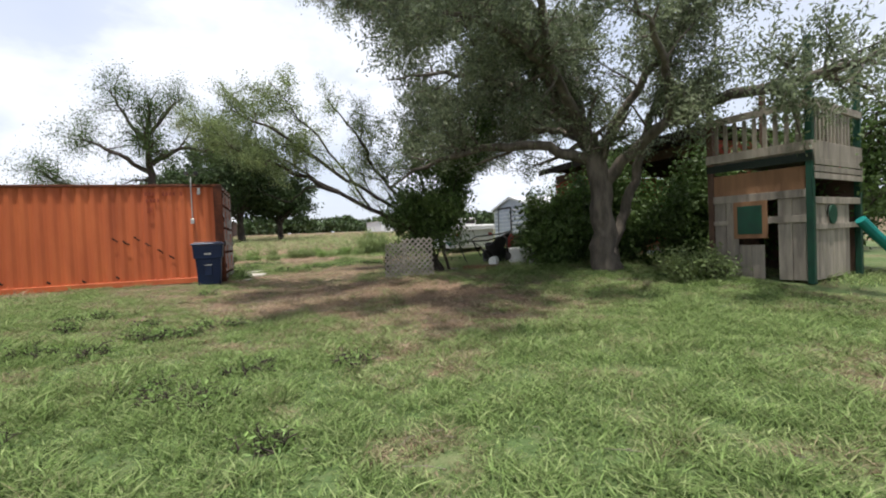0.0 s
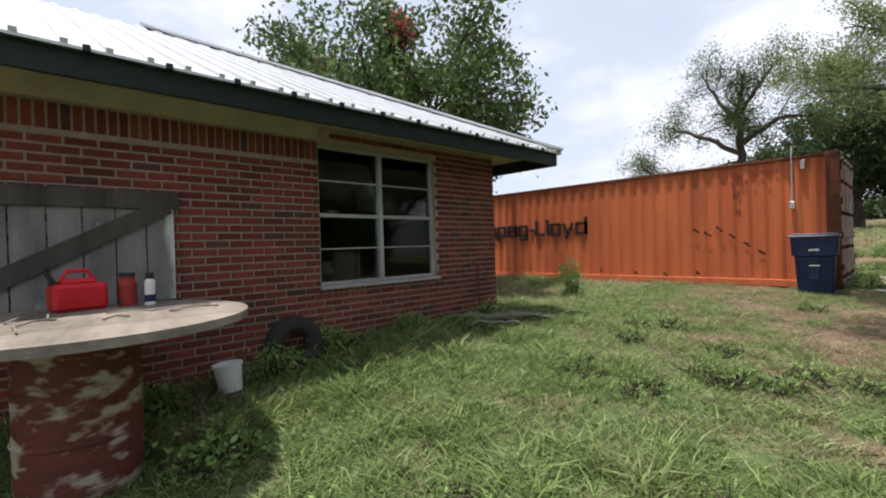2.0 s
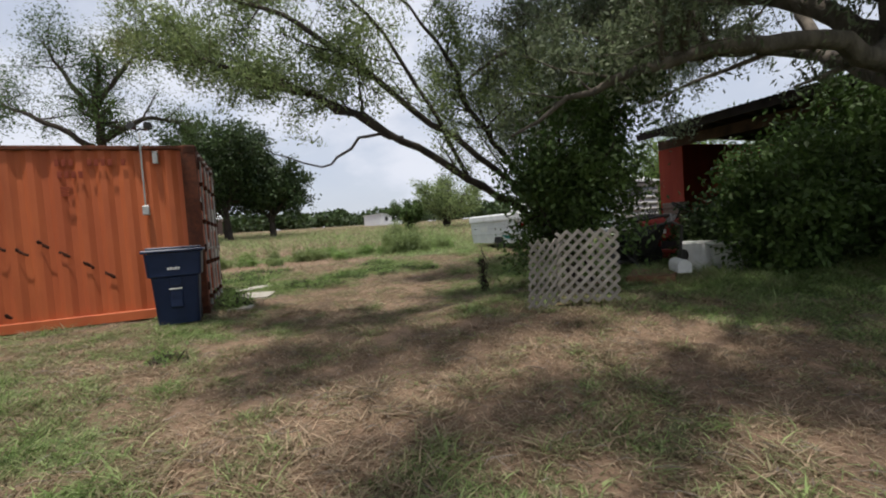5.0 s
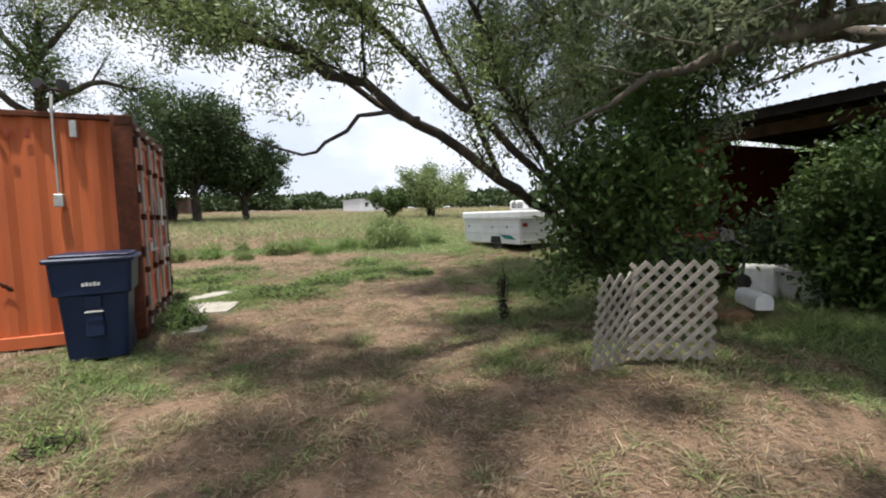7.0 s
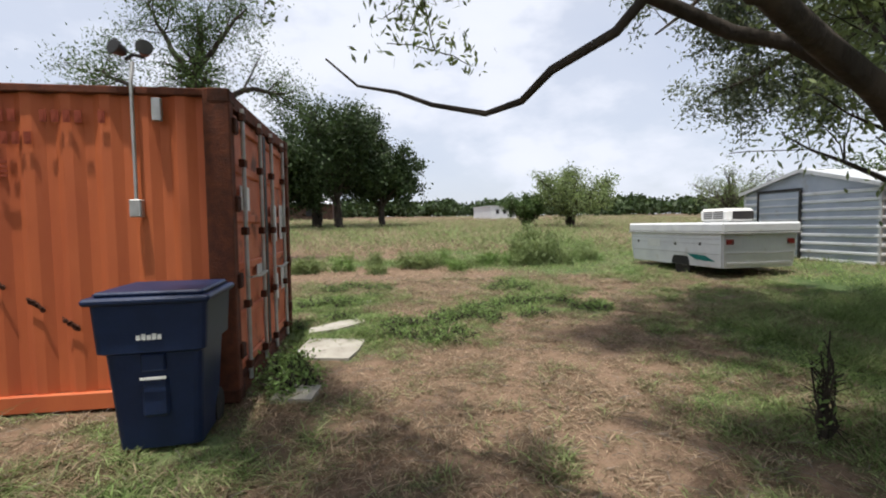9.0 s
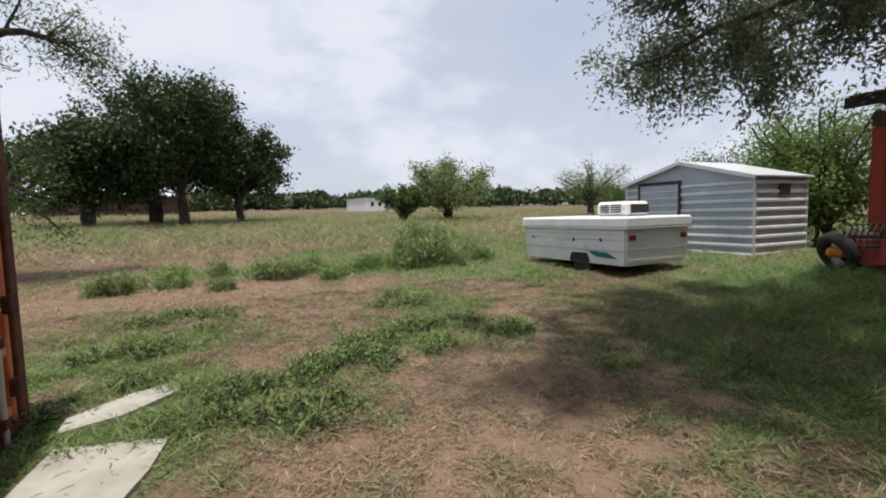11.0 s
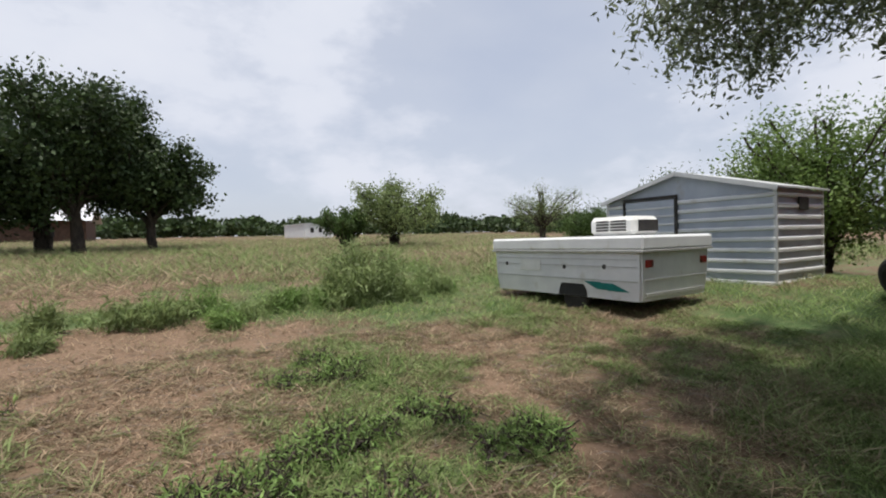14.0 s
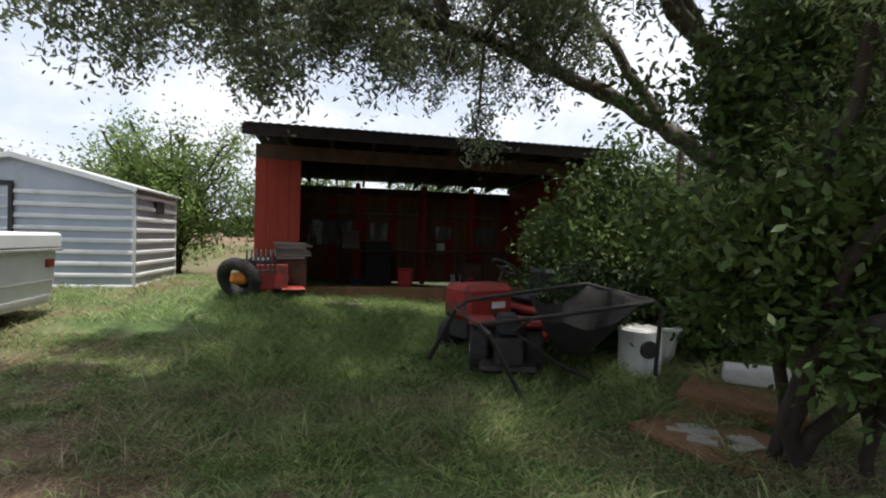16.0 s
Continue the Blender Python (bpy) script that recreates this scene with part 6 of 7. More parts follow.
def barn_clutter():
    # tractor wheel with red machine parts
    z = gz(10.3, 15.3)
    t = thing("tractor_tyre", "large worn tractor tyre lying tilted in the grass by the barn", "tyre", (10.15, 15.55, z))
    bm = bmesh.new(); lathe_ring(bm, 0.31, 0.11, Matrix.Translation((0, 0, 0.38)) @ pose(0, 0, 0, 0, 66, -25))
    part("tread", bm, "rubber", t)
    z = gz(10.2, 14.9)
    m = thing("garden_tractor", "broken red and orange garden tractor without its bonnet, by the barn", "tractor", (10.25, 15.08, z), 100)
    m.scale = (1.05, 1.1, 1.15)
    def bx(name, parts_, mat, label="", bevel=0.02):
        bm = bmesh.new()
        for q in parts_:
            box(bm, *q, bevel=bevel)
        return part(name, bm, mat, m, label)
    bx("body", [(-0.32, 0.30, -0.18, 0.18, 0.28, 0.46)], "red_dull", "faded red tractor body", 0.05)
    bx("side_panel", [(-0.30, 0.20, 0.182, 0.20, 0.22, 0.60)], "red_dull", "bent red side panel", 0.006)
    bx("engine", [(-0.05, 0.34, -0.15, 0.15, 0.47, 0.70)], "black", "black engine block", 0.04)
    bx("guard", [(0.32, 0.60, 0.02, 0.22, 0.30, 0.46)], "gold", "orange side guard", 0.05)
    bx("footplate", [(-0.6, -0.2, -0.30, 0.30, 0.20, 0.235)], "red_dull")
    bm = bmesh.new()
    for k in range(7):
        X = -0.10 + k * 0.075
        tube(bm, [(X, -0.22, 0.48), (X, -0.20, 0.72), (X, -0.08, 0.82), (X, 0.08, 0.82), (X, 0.20, 0.72), (X, 0.22, 0.48)], 0.012, 6)
    tube(bm, [(-0.12, -0.22, 0.5), (0.40, -0.22, 0.5)], 0.014, 6); tube(bm, [(-0.12, 0.22, 0.5), (0.40, 0.22, 0.5)], 0.014, 6)
    part("engine_cage", bm, "black", m, "black curved bars over the engine")
    for X, Y in ((-0.3, -0.4), (0.45, -0.34)):
        bt, br = bmesh.new(), bmesh.new()
        wheel(bt, br, Matrix.Translation((X, Y, 0.22)) @ pose(0, 0, 0, 90, 0, 0), 0.22, 0.16)
        w = part("wheel", bt, "rubber", m); part("rim", br, "white", w)
    rng = random.Random(8)
    s = thing("lumber_stack", "short stack of pale offcut boards against the red barn front", "lumber stack", (10.60, 14.75, gz(10.6, 14.75)))
    bm = bmesh.new(); box(bm, -0.1, 0.18, -0.3, 0.28, 0, 0.75, bevel=0.01)
    part("crate", bm, "dark_in", s)
    for k in range(7):
        bm = bmesh.new(); box(bm, -0.15 + rng.uniform(-.03, .03), 0.15, -0.34 + rng.uniform(-.06, .06), 0.3 + rng.uniform(-.06, .06), 0.752 + k * 0.045, 0.79 + k * 0.045, bevel=0.003)
        part("board", bm, "wood_spool", s)
    p = thing("plank_block", "pale timber offcut lying in front of the barn", "plank", (10.0, 13.75, gz(10.0, 13.75)), 70)
    bm = bmesh.new(); box(bm, -0.35, 0.35, -0.1, 0.1, 0, 0.09, bevel=0.006)
    part("beam", bm, "wood_spool", p)
    items = [("red_mower", "red", 13.2, 12.2, 0.5, 0.35, 0.5, "red push mower inside the barn"), ("paint_box", "bin", 12.8, 13.4, 0.4, 0.3, 0.16, "blue plastic crate on the barn floor"),
             ("white_kettle", "white", 14.4, 11.0, 0.2, 0.2, 0.2, "white pot on the barn bench"), ("dark_chest", "dark_in", 14.0, 10.2, 0.7, 0.6, 0.8, "dark chest at the back of the barn"),
             ("cabinet", "dark_metal", 15.2, 12.8, 0.6, 0.8, 1.2, "dark metal cabinet against the barn wall"), ("crate", "wood_brown", 14.8, 8.6, 0.7, 0.6, 0.6, "brown wooden crate in the barn"),
             ("cardboard_box", "wood_spool", 15.5, 13.6, 0.3, 0.5, 0.5, "pale carton on the barn bench"), ("white_canister", "white", 15.5, 10.2, 0.2, 0.5, 0.4, "pale container at the barn's back wall")]
    for n, mat, X, Y, w, d, h, lab in items:
        base = gz(X, Y) if "bench" not in lab else 1.66
        if n in ("cardboard_box", "white_kettle"):
            X = 14.6
        e = thing(n, lab, n.replace("_", " "), (X, Y, base), rng.uniform(-15, 15))
        bm = bmesh.new(); box(bm, -w / 2, w / 2, -d / 2, d / 2, 0, h, bevel=0.03)
        part("body", bm, mat, e)
        bm = bmesh.new(); box(bm, -w / 2 - 0.01, w / 2 + 0.01, -d / 2 - 0.01, d / 2 + 0.01, h, h + 0.02)
        part("top", bm, mat, e)
    for X, Y in ((12.7, 10.6), (13.0, 9.6)):
        e = thing("gas_bottle", "dull red steel gas bottle on the barn floor", "gas bottle", (X, Y, gz(X, Y)))
        bm = bmesh.new(); lathe(bm, [(0.12, 0), (0.15, 0.05), (0.15, 0.35), (0.08, 0.45), (0.04, 0.47)], 18)
        part("body", bm, "red_dull", e)
    e = thing("log_roll", "pale blue-grey tube lying in front of the barn", "pipe", (10.9, 10.6, gz(10.9, 10.6) + 0.11), 80)
    bm = bmesh.new(); lathe(bm, [(0.11, -0.3), (0.11, 0.5)], 16, pose(0, 0, 0, 0, 90, 0))
    part("tube", bm, "shed", e)
    for X, Y, a in ((10.8, 9.7, 40), (10.6, 9.9, 60), (11.0, 9.3, 20)):
        e = thing("timber", "rough brown timber leaning at the barn front", "timber", (X, Y, gz(X, Y)), a)
        bm = bmesh.new(); bar(bm, (-0.6, 0, 0.04), (0.6, 0, 0.42), 0.12, 0.05)
        part("beam", bm, "wood_spool", e)
    # white drum, mailbox-like box, boards and tiles under the trees
    e = thing("washer_drum", "white enamel drum half hidden in the bushes", "drum", (6.12, 10.42, gz(6.12, 10.42)))
    bm = bmesh.new(); lathe(bm, [(0.22, 0), (0.23, 0.02), (0.23, 0.5), (0.21, 0.53), (0.17, 0.53)], 28)
    part("body", bm, "white", e)
    bm = bmesh.new(); lathe(bm, [(0.10, 0), (0.10, 0.03)], 18, Matrix.Translation((-0.215, 0.05, 0.32)) @ pose(0, 0, 0, 0, -90, 0))
    part("port", bm, "dark_metal", e)
    e = thing("white_bathtub", "old white enamel bathtub standing among leaves", "bathtub", (6.75, 9.8, gz(6.75, 9.8)), -38)
    bm = bmesh.new()
    rows = []
    for l_, w_, z_ in ((0.55, 0.22, 0.0), (0.66, 0.28, 0.1), (0.74, 0.34, 0.42), (0.79, 0.39, 0.45), (0.79, 0.39, 0.48), (0.70, 0.31, 0.48), (0.60, 0.24, 0.15), (0.5, 0.18, 0.1)):
        rows.append([bm.verts.new((l_ * math.copysign(abs(math.cos(t_)) ** 0.55, math.cos(t_)), w_ * math.copysign(abs(math.sin(t_)) ** 0.55, math.sin(t_)), z_)) for t_ in [2 * math.pi * k / 32 for k in range(32)]])
    for p, q in zip(rows, rows[1:]):
        for k in range(32):
            bm.faces.new((p[k], p[(k + 1) % 32], q[(k + 1) % 32], q[k]))
    bm.faces.new(rows[0][::-1]); bm.faces.new(rows[-1])
    part("tub", bm, "white", e, smooth=False)
    e = thing("letter_box", "white metal letter box lying on the ground among leaves", "letter box", (5.13, 9.88, gz(5.13, 9.88) + 0.17), -35)
    bm = bmesh.new()
    prof = [(-0.09, 0), (-0.09, 0.10)] + [(-0.09 * math.cos(a), 0.10 + 0.08 * math.sin(a)) for a in [math.pi * k / 8 for k in range(1, 8)]] + [(0.09, 0.10), (0.09, 0)]
    rows = [[bm.verts.new((p[0], yy, p[1])) for p in prof] for yy in (-0.26, 0.26)]
    k = len(prof)
    for i in range(k):
        bm.faces.new((rows[0][i], rows[0][(i + 1) % k], rows[1][(i + 1) % k], rows[1][i]))
    bm.faces.new(rows[0][::-1]); bm.faces.new(rows[1])
    bmesh.ops.recalc_face_normals(bm, faces=bm.faces)
    part("box", bm, "white", e)
    bm = bmesh.new()
    box(bm, -0.5, 0.45, -0.35, 0.3, -0.17, -0.015, bevel=0.02)
    e2 = thing("rotten_board", "brown rotten chipboard sheets heaped on the ground", "board", (4.95, 10.25, gz(4.95, 10.25) + 0.17), 40)
    part("sheet", bm, "wood_brown", e2)
    for k in range(9):
        X, Y = 4.42 + rng.uniform(-0.2, 0.25), 10.98 + rng.uniform(-0.2, 0.2)
        e = thing("broken_tile", "broken pale ceramic tile on a brown board", "tile", (X, Y, gz(X, Y) + 0.055), rng.uniform(0, 360))
        bm = bmesh.new(); box(bm, -0.1, 0.1, -rng.uniform(.03, .08), rng.uniform(.03, .08), 0, 0.01)
        part("piece", bm, "concrete", e)
    e = thing("flat_board", "flat brown wooden board lying in the grass", "board", (4.5, 10.95, gz(4.5, 10.95) + 0.02), 20)
    bm = bmesh.new(); box(bm, -0.45, 0.45, -0.4, 0.4, -0.02, 0.03, bevel=0.005)
    part("sheet", bm, "wood_brown", e)


barn_clutter()


# ---- far buildings ----
def mobile_home():
    h = thing("mobile_home", "long pale single-storey mobile home far across the field", "house", (14.4, 68.0, gz(15, 68) - 0.1), 10)
    h.scale = (0.85, 0.75, 0.8)
    bm = bmesh.new(); box(bm, 0, 4.2, -2, 6, 0.2, 2.3)
    w = part("wall", bm, "white_metal", h)
    bm = bmesh.new(); box(bm, -0.1, 4.3, -2.1, 6.1, 2.302, 2.45)
    part("roof", bm, "shed_roof", h)
    for x in (0.8, 2.0, 3.2):
        bm = bmesh.new(); box(bm, x, x + 0.5, -2.03, -2.002, 1.1, 1.8)
        part("window", bm, "black", h)
    h = thing("far_farmhouse", "low brown farmhouse with a white metal roof beyond the oaks", "house", (-19.0, 72.0, gz(-15, 72) - 0.2), 0)
    bm = bmesh.new(); box(bm, 0, 13, 0, 7, 0, 2.6)
    part("wall", bm, "dark_in", h)
    bm = bmesh.new()
    v = [bm.verts.new(c) for c in ((-0.6, -0.8, 2.5), (13.6, -0.8, 2.5), (13.6, 3.5, 4.6), (-0.6, 3.5, 4.6), (-0.6, 7.8, 2.5), (13.6, 7.8, 2.5))]
    bm.faces.new((v[0], v[1], v[2], v[3])); bm.faces.new((v[3], v[2], v[5], v[4]))
    part("roof", bm, "roof", h)
    for x in (1.5, 5, 9.5):
        bm = bmesh.new(); box(bm, x, x + 1, -0.03, -0.002, 0.9, 1.9)
        part("window", bm, "black", h)


mobile_home()

# ---- trees ----
tree("shade_tree", "broad old tree with thick grey trunk and long low limbs", [
    [(6.95, 7.95, 0.35, 0.42), (6.9, 7.9, 0.8, 0.30), (6.85, 7.85, 1.7, 0.25), (6.8, 7.85, 2.7, 0.23), (6.5, 7.9, 3.7, 0.17), (6.2, 8.1, 5.0, 0.11), (6.0, 8.5, 6.6, 0.04)],
    [(7.35, 8.3, 0.45, 0.16), (7.6, 8.2, 1.4, 0.13), (7.95, 8.0, 2.6, 0.11), (8.1, 7.7, 3.7, 0.09), (8.0, 7.0, 4.8, 0.05), (7.6, 6.2, 5.6, 0.02)],
    [(6.85, 7.9, 2.4, 0.15), (7.25, 7.3, 3.1, 0.12), (7.7, 6.5, 3.65, 0.11), (7.8, 5.4, 3.75, 0.10), (7.7, 4.3, 3.6, 0.08), (7.3, 3.0, 3.5, 0.04)],
    [(6.8, 7.9, 2.9, 0.14), (5.7, 8.1, 3.3, 0.11), (4.6, 8.5, 3.35, 0.09), (3.7, 9.0, 3.2, 0.06), (3.0, 9.5, 2.95, 0.035), (2.5, 9.9, 2.65, 0.015)],
    [(6.7, 7.9, 3.2, 0.15), (6.5, 9.2, 4.4, 0.12), (6.0, 10.9, 5.2, 0.10), (5.3, 12.7, 5.5, 0.07), (4.7, 14.4, 5.3, 0.045), (4.2, 15.6, 4.9, 0.015)],
    [(7.0, 8.1, 2.9, 0.13), (7.5, 9.5, 3.9, 0.11), (7.5, 11.2, 4.5, 0.09), (7.0, 13.0, 4.7, 0.07), (6.2, 14.6, 4.5, 0.045), (5.4, 15.9, 4.1, 0.015)],
    [(6.5, 7.9, 3.6, 0.13), (5.4, 7.3, 4.5, 0.10), (4.2, 6.8, 5.0, 0.07), (3.0, 6.5, 5.1, 0.045), (2.0, 6.4, 4.9, 0.015)],
    [(6.4, 8.0, 3.9, 0.12), (5.2, 8.9, 4.9, 0.085), (3.9, 9.6, 5.3, 0.05), (2.7, 10.2, 5.2, 0.015)],
    [(6.2, 8.1, 4.8, 0.10), (5.2, 7.6, 5.9, 0.07), (4.2, 7.4, 6.5, 0.025)],
    [(7.6, 6.6, 3.6, 0.08), (6.4, 5.6, 4.5, 0.06), (5.2, 5.0, 4.9, 0.025)],
    [(6.9, 7.8, 3.3, 0.10), (7.4, 6.6, 4.9, 0.07), (7.6, 5.4, 5.8, 0.03)],
    [(6.2, 8.1, 4.2, 0.11), (4.2, 7.5, 5.6, 0.08), (3.4, 7.3, 6.0, 0.05)],
    [(7.5, 10.0, 4.1, 0.09), (8.4, 11.6, 5.2, 0.06), (8.8, 13.4, 5.6, 0.04), (8.6, 15.0, 5.6, 0.015)],
    [(6.5, 9.2, 4.4, 0.09), (6.3, 11.0, 5.9, 0.06), (6.6, 12.8, 6.4, 0.035), (6.9, 14.2, 6.4, 0.015)],
    [(5.3, 7.3, 4.6, 0.08), (3.8, 5.7, 6.2, 0.055), (2.4, 4.7, 7.0, 0.03), (1.2, 4.0, 7.1, 0.012)],
    [(6.3, 10.0, 5.0, 0.10), (5.4, 11.0, 7.4, 0.07), (3.8, 11.8, 8.4, 0.045), (2.2, 12.6, 8.4, 0.015)],
    [(6.2, 10.4, 5.1, 0.09), (5.2, 12.4, 7.6, 0.06), (3.8, 13.6, 8.8, 0.035), (2.4, 14.0, 8.8, 0.012)],
    [(7.0, 12.6, 4.7, 0.08), (7.4, 13.2, 6.6, 0.05), (7.6, 13.8, 7.9, 0.02)],
    [(6.3, 8.1, 4.6, 0.10), (4.6, 9.0, 7.0, 0.075), (3.0, 9.8, 8.0, 0.05), (1.4, 10.0, 8.2, 0.015)],
    [(4.6, 9.0, 7.0, 0.06), (3.8, 10.6, 8.0, 0.045), (3.4, 11.2, 8.2, 0.015)],
    [(7.4, 9.3, 3.9, 0.09), (8.2, 10.4, 6.0, 0.06), (8.4, 11.6, 7.4, 0.03), (8.2, 12.6, 7.9, 0.012)],
    [(4.2, 7.5, 5.6, 0.07), (2.6, 7.9, 7.2, 0.045), (1.0, 8.4, 7.9, 0.03), (-0.5, 8.3, 8.0, 0.02), (-1.7, 8.1, 7.7, 0.01)],
    [(3.6, 7.3, 5.8, 0.06), (2.2, 6.6, 6.9, 0.04), (0.4, 6.2, 7.2, 0.025), (-0.9, 5.9, 7.1, 0.01)],
    [(5.3, 12.7, 5.5, 0.05), (5.6, 14.4, 5.2, 0.035), (6.0, 16.0, 4.7, 0.012)],
    [(7.0, 13.0, 4.7, 0.05), (7.4, 15.0, 4.6, 0.035), (7.5, 16.3, 4.3, 0.012)],
    [(5.2, 12.4, 7.6, 0.05), (4.8, 13.6, 8.6, 0.04), (4.3, 14.9, 8.9, 0.012)],
    [(5.4, 11.0, 7.4, 0.05), (4.4, 12.6, 8.5, 0.04), (3.0, 13.3, 8.8, 0.012)],
    [(4.4, 12.6, 8.5, 0.04), (3.4, 12.6, 8.8, 0.03), (1.6, 13.4, 8.9, 0.01)],
], subs=14, sub_len=1.5, twigs=8, twig_len=0.75, leaves=300000, leaf=0.085, leaf_w=0.36, mat="leaf_shade", bark="bark_grey", spread=0.6, up=0.05, twig_up=-0.25, clump=0.10, seed=3, droop=0.5, start=0.3, floor=3.0)

tree("leaning_tree", "slender many-stemmed tree leaning far out over the lawn", [
    [(4.1, 10.7, 0.3, 0.062), (3.55, 11.0, 1.55, 0.055), (2.0, 10.55, 2.3, 0.05), (0.98, 10.25, 2.8, 0.042), (0.0, 10.5, 3.25, 0.036), (-0.8, 11.1, 3.7, 0.025), (-1.6, 12.0, 4.1, 0.012)],
    [(4.15, 10.72, 0.35, 0.052), (3.1, 10.8, 2.0, 0.045), (1.85, 10.45, 2.75, 0.042), (0.7, 10.3, 3.5, 0.036), (-0.3, 10.6, 4.2, 0.022), (-1.1, 11.0, 4.7, 0.01)],
    [(4.2, 10.8, 0.35, 0.045), (3.5, 11.0, 1.9, 0.04), (2.6, 10.9, 3.0, 0.04), (1.9, 10.8, 4.1, 0.025), (1.3, 11.0, 5.0, 0.01)],
    [(4.2, 10.65, 0.35, 0.042), (3.95, 10.9, 1.8, 0.038), (3.6, 10.9, 3.1, 0.035), (3.3, 10.8, 4.4, 0.012)],
    [(1.2, 10.32, 2.70, 0.022), (0.85, 10.2, 2.72, 0.019), (0.64, 10.2, 2.62, 0.017), (0.48, 10.4, 2.49, 0.015), (0.25, 10.8, 2.45, 0.012), (-0.05, 11.15, 2.56, 0.009), (-0.4, 11.5, 2.85, 0.005)],
    [(1.6, 10.42, 2.48, 0.03), (0.6, 11.0, 3.2, 0.028), (-0.3, 11.7, 3.9, 0.018), (-1.2, 12.6, 4.5, 0.008)],
    [(2.2, 10.63, 2.22, 0.03), (1.4, 10.2, 3.3, 0.025), (0.6, 10.0, 4.2, 0.015), (0.0, 9.9, 4.9, 0.008)],
    [(-0.6, 11.0, 3.6, 0.025), (-1.5, 12.3, 4.4, 0.016), (-2.2, 13.2, 4.9, 0.008)],
], subs=13, sub_len=0.95, twigs=8, twig_len=0.5, leaves=60000, leaf=0.055, leaf_w=0.32, mat="leaf_grey", bark="bark", spread=0.5, up=0.12, clump=0.07, seed=5, start=0.3, droop=0.2, floor=2.3, clear=(-1.1, 1.6, 8.4, 14.5, 2.8))

tree("mesquite", "old gnarled tree with twisted dark trunk and thin feathery leaves", [
    [(-6.40, 23.7, 0.60, 0.368), (-6.20, 23.6, 1.30, 0.299), (-5.50, 23.5, 2.12, 0.276), (-5.30, 23.4, 3.20, 0.230), (-5.20, 23.5, 4.64, 0.161), (-5.40, 23.6, 6.32, 0.115), (-5.10, 23.5, 8.24, 0.046)],
    [(-5.70, 23.5, 1.90, 0.184), (-6.40, 23.4, 3.08, 0.138), (-7.70, 23.6, 3.92, 0.103), (-9.30, 23.8, 4.88, 0.046)],
    [(-5.30, 23.4, 3.08, 0.161), (-4.60, 23.3, 3.44, 0.138), (-4.20, 23.4, 2.84, 0.115), (-3.60, 23.5, 2.72, 0.046)],
    [(-5.20, 23.5, 4.88, 0.115), (-6.60, 23.3, 5.84, 0.081), (-8.10, 23.4, 6.56, 0.034)],
    [(-5.20, 23.5, 5.36, 0.115), (-4.00, 23.6, 6.08, 0.081), (-2.80, 23.8, 6.08, 0.034)],
    [(-5.30, 23.5, 6.08, 0.103), (-6.30, 23.7, 7.76, 0.057), (-6.70, 23.8, 8.72, 0.023)],
    [(-5.30, 23.5, 6.56, 0.092), (-4.40, 23.4, 7.76, 0.057), (-3.80, 23.3, 8.48, 0.023)],
], subs=14, sub_len=1.7, twigs=7, twig_len=0.7, leaves=26000, leaf=0.10, leaf_w=0.35, mat="leaf", bark="bark", spread=0.6, up=0.1, clump=0.22, seed=8, start=0.55)

simple_tree("crape_tree", "tall leafy tree with a few pink blossoms behind the house corner", -9.2, 8.6, 7.8, 6.4, mat="leaf", leaves=42000, leaf=0.14, seed=12, stems=3, trunk_r=0.1, bare=0.3, leaf_w=0.5, blossoms=220, clump=0.16)
for i, (x, y, h, w) in enumerate(((-3.2, 46, 9.9, 8.8), (0.3, 47.5, 7.4, 6.8), (-8.4, 46.5, 6.6, 7.6), (-5.0, 49, 10.6, 8.8))):
    simple_tree("oak", "dark dense spreading oak in the dry field", x, y, h, w, mat="leaf_dark", leaves=24000, leaf=0.26, leaf_w=0.6, seed=20 + i, stems=2, trunk_r=0.26, bare=0.2, clump=0.33)
simple_tree("field_tree", "rounded grey-green tree standing in the rough field", 14.9, 42.5, 4.6, 6.2, mat="leaf_grey", leaves=12000, leaf=0.2, leaf_w=0.5, seed=31, stems=4, trunk_r=0.12, bare=0.25)
simple_tree("field_tree", "low dark bushy tree standing in the rough field", 11.2, 42.8, 3.0, 3.6, mat="leaf", leaves=7000, leaf=0.18, leaf_w=0.5, seed=32, stems=3, trunk_r=0.1, bare=0.1)
simple_tree("thin_tree", "open thin-crowned tree on the field's edge", 28.5, 42.0, 4.9, 6.6, mat="leaf_grey", leaves=4200, leaf=0.16, seed=33, stems=3, trunk_r=0.14, bare=0.25, clump=0.25)
for i, (x, y, h, w, mt) in enumerate(((20.5, 30.0, 2.4, 2.6, "leaf"), (19.8, 24.5, 3.6, 3.6, "leaf"), (22.5, 24.0, 3.4, 4.0, "leaf"), (15.3, 18.2, 4.4, 3.6, "leaf_light"), (16.8, 19.6, 3.8, 3.4, "leaf_light"), (17.8, 15.5, 4.2, 4.0, "leaf_light"),
                                   (19.0, 10.5, 4.6, 4.4, "leaf"), (19.5, 4.5, 5.0, 4.6, "leaf"), (13.0, 3.0, 5.0, 4.6, "leaf"), (11.6, 6.3, 4.2, 3.4, "leaf"), (14.5, -1.0, 5.5, 5.0, "leaf"))):
    simple_tree("scrub_tree", "light green scrubby tree behind the sheds", x, y, h, w, mat=mt, leaves=15000, leaf=0.12, leaf_w=0.45, seed=40 + i, stems=3, trunk_r=0.06, bare=0.12, clump=0.3)

clump_bush("bush", "dense dark bush under the shade tree", 8.3, 9.5, 2.8, 3.2, "leaf", 30000, 0.12, 61)
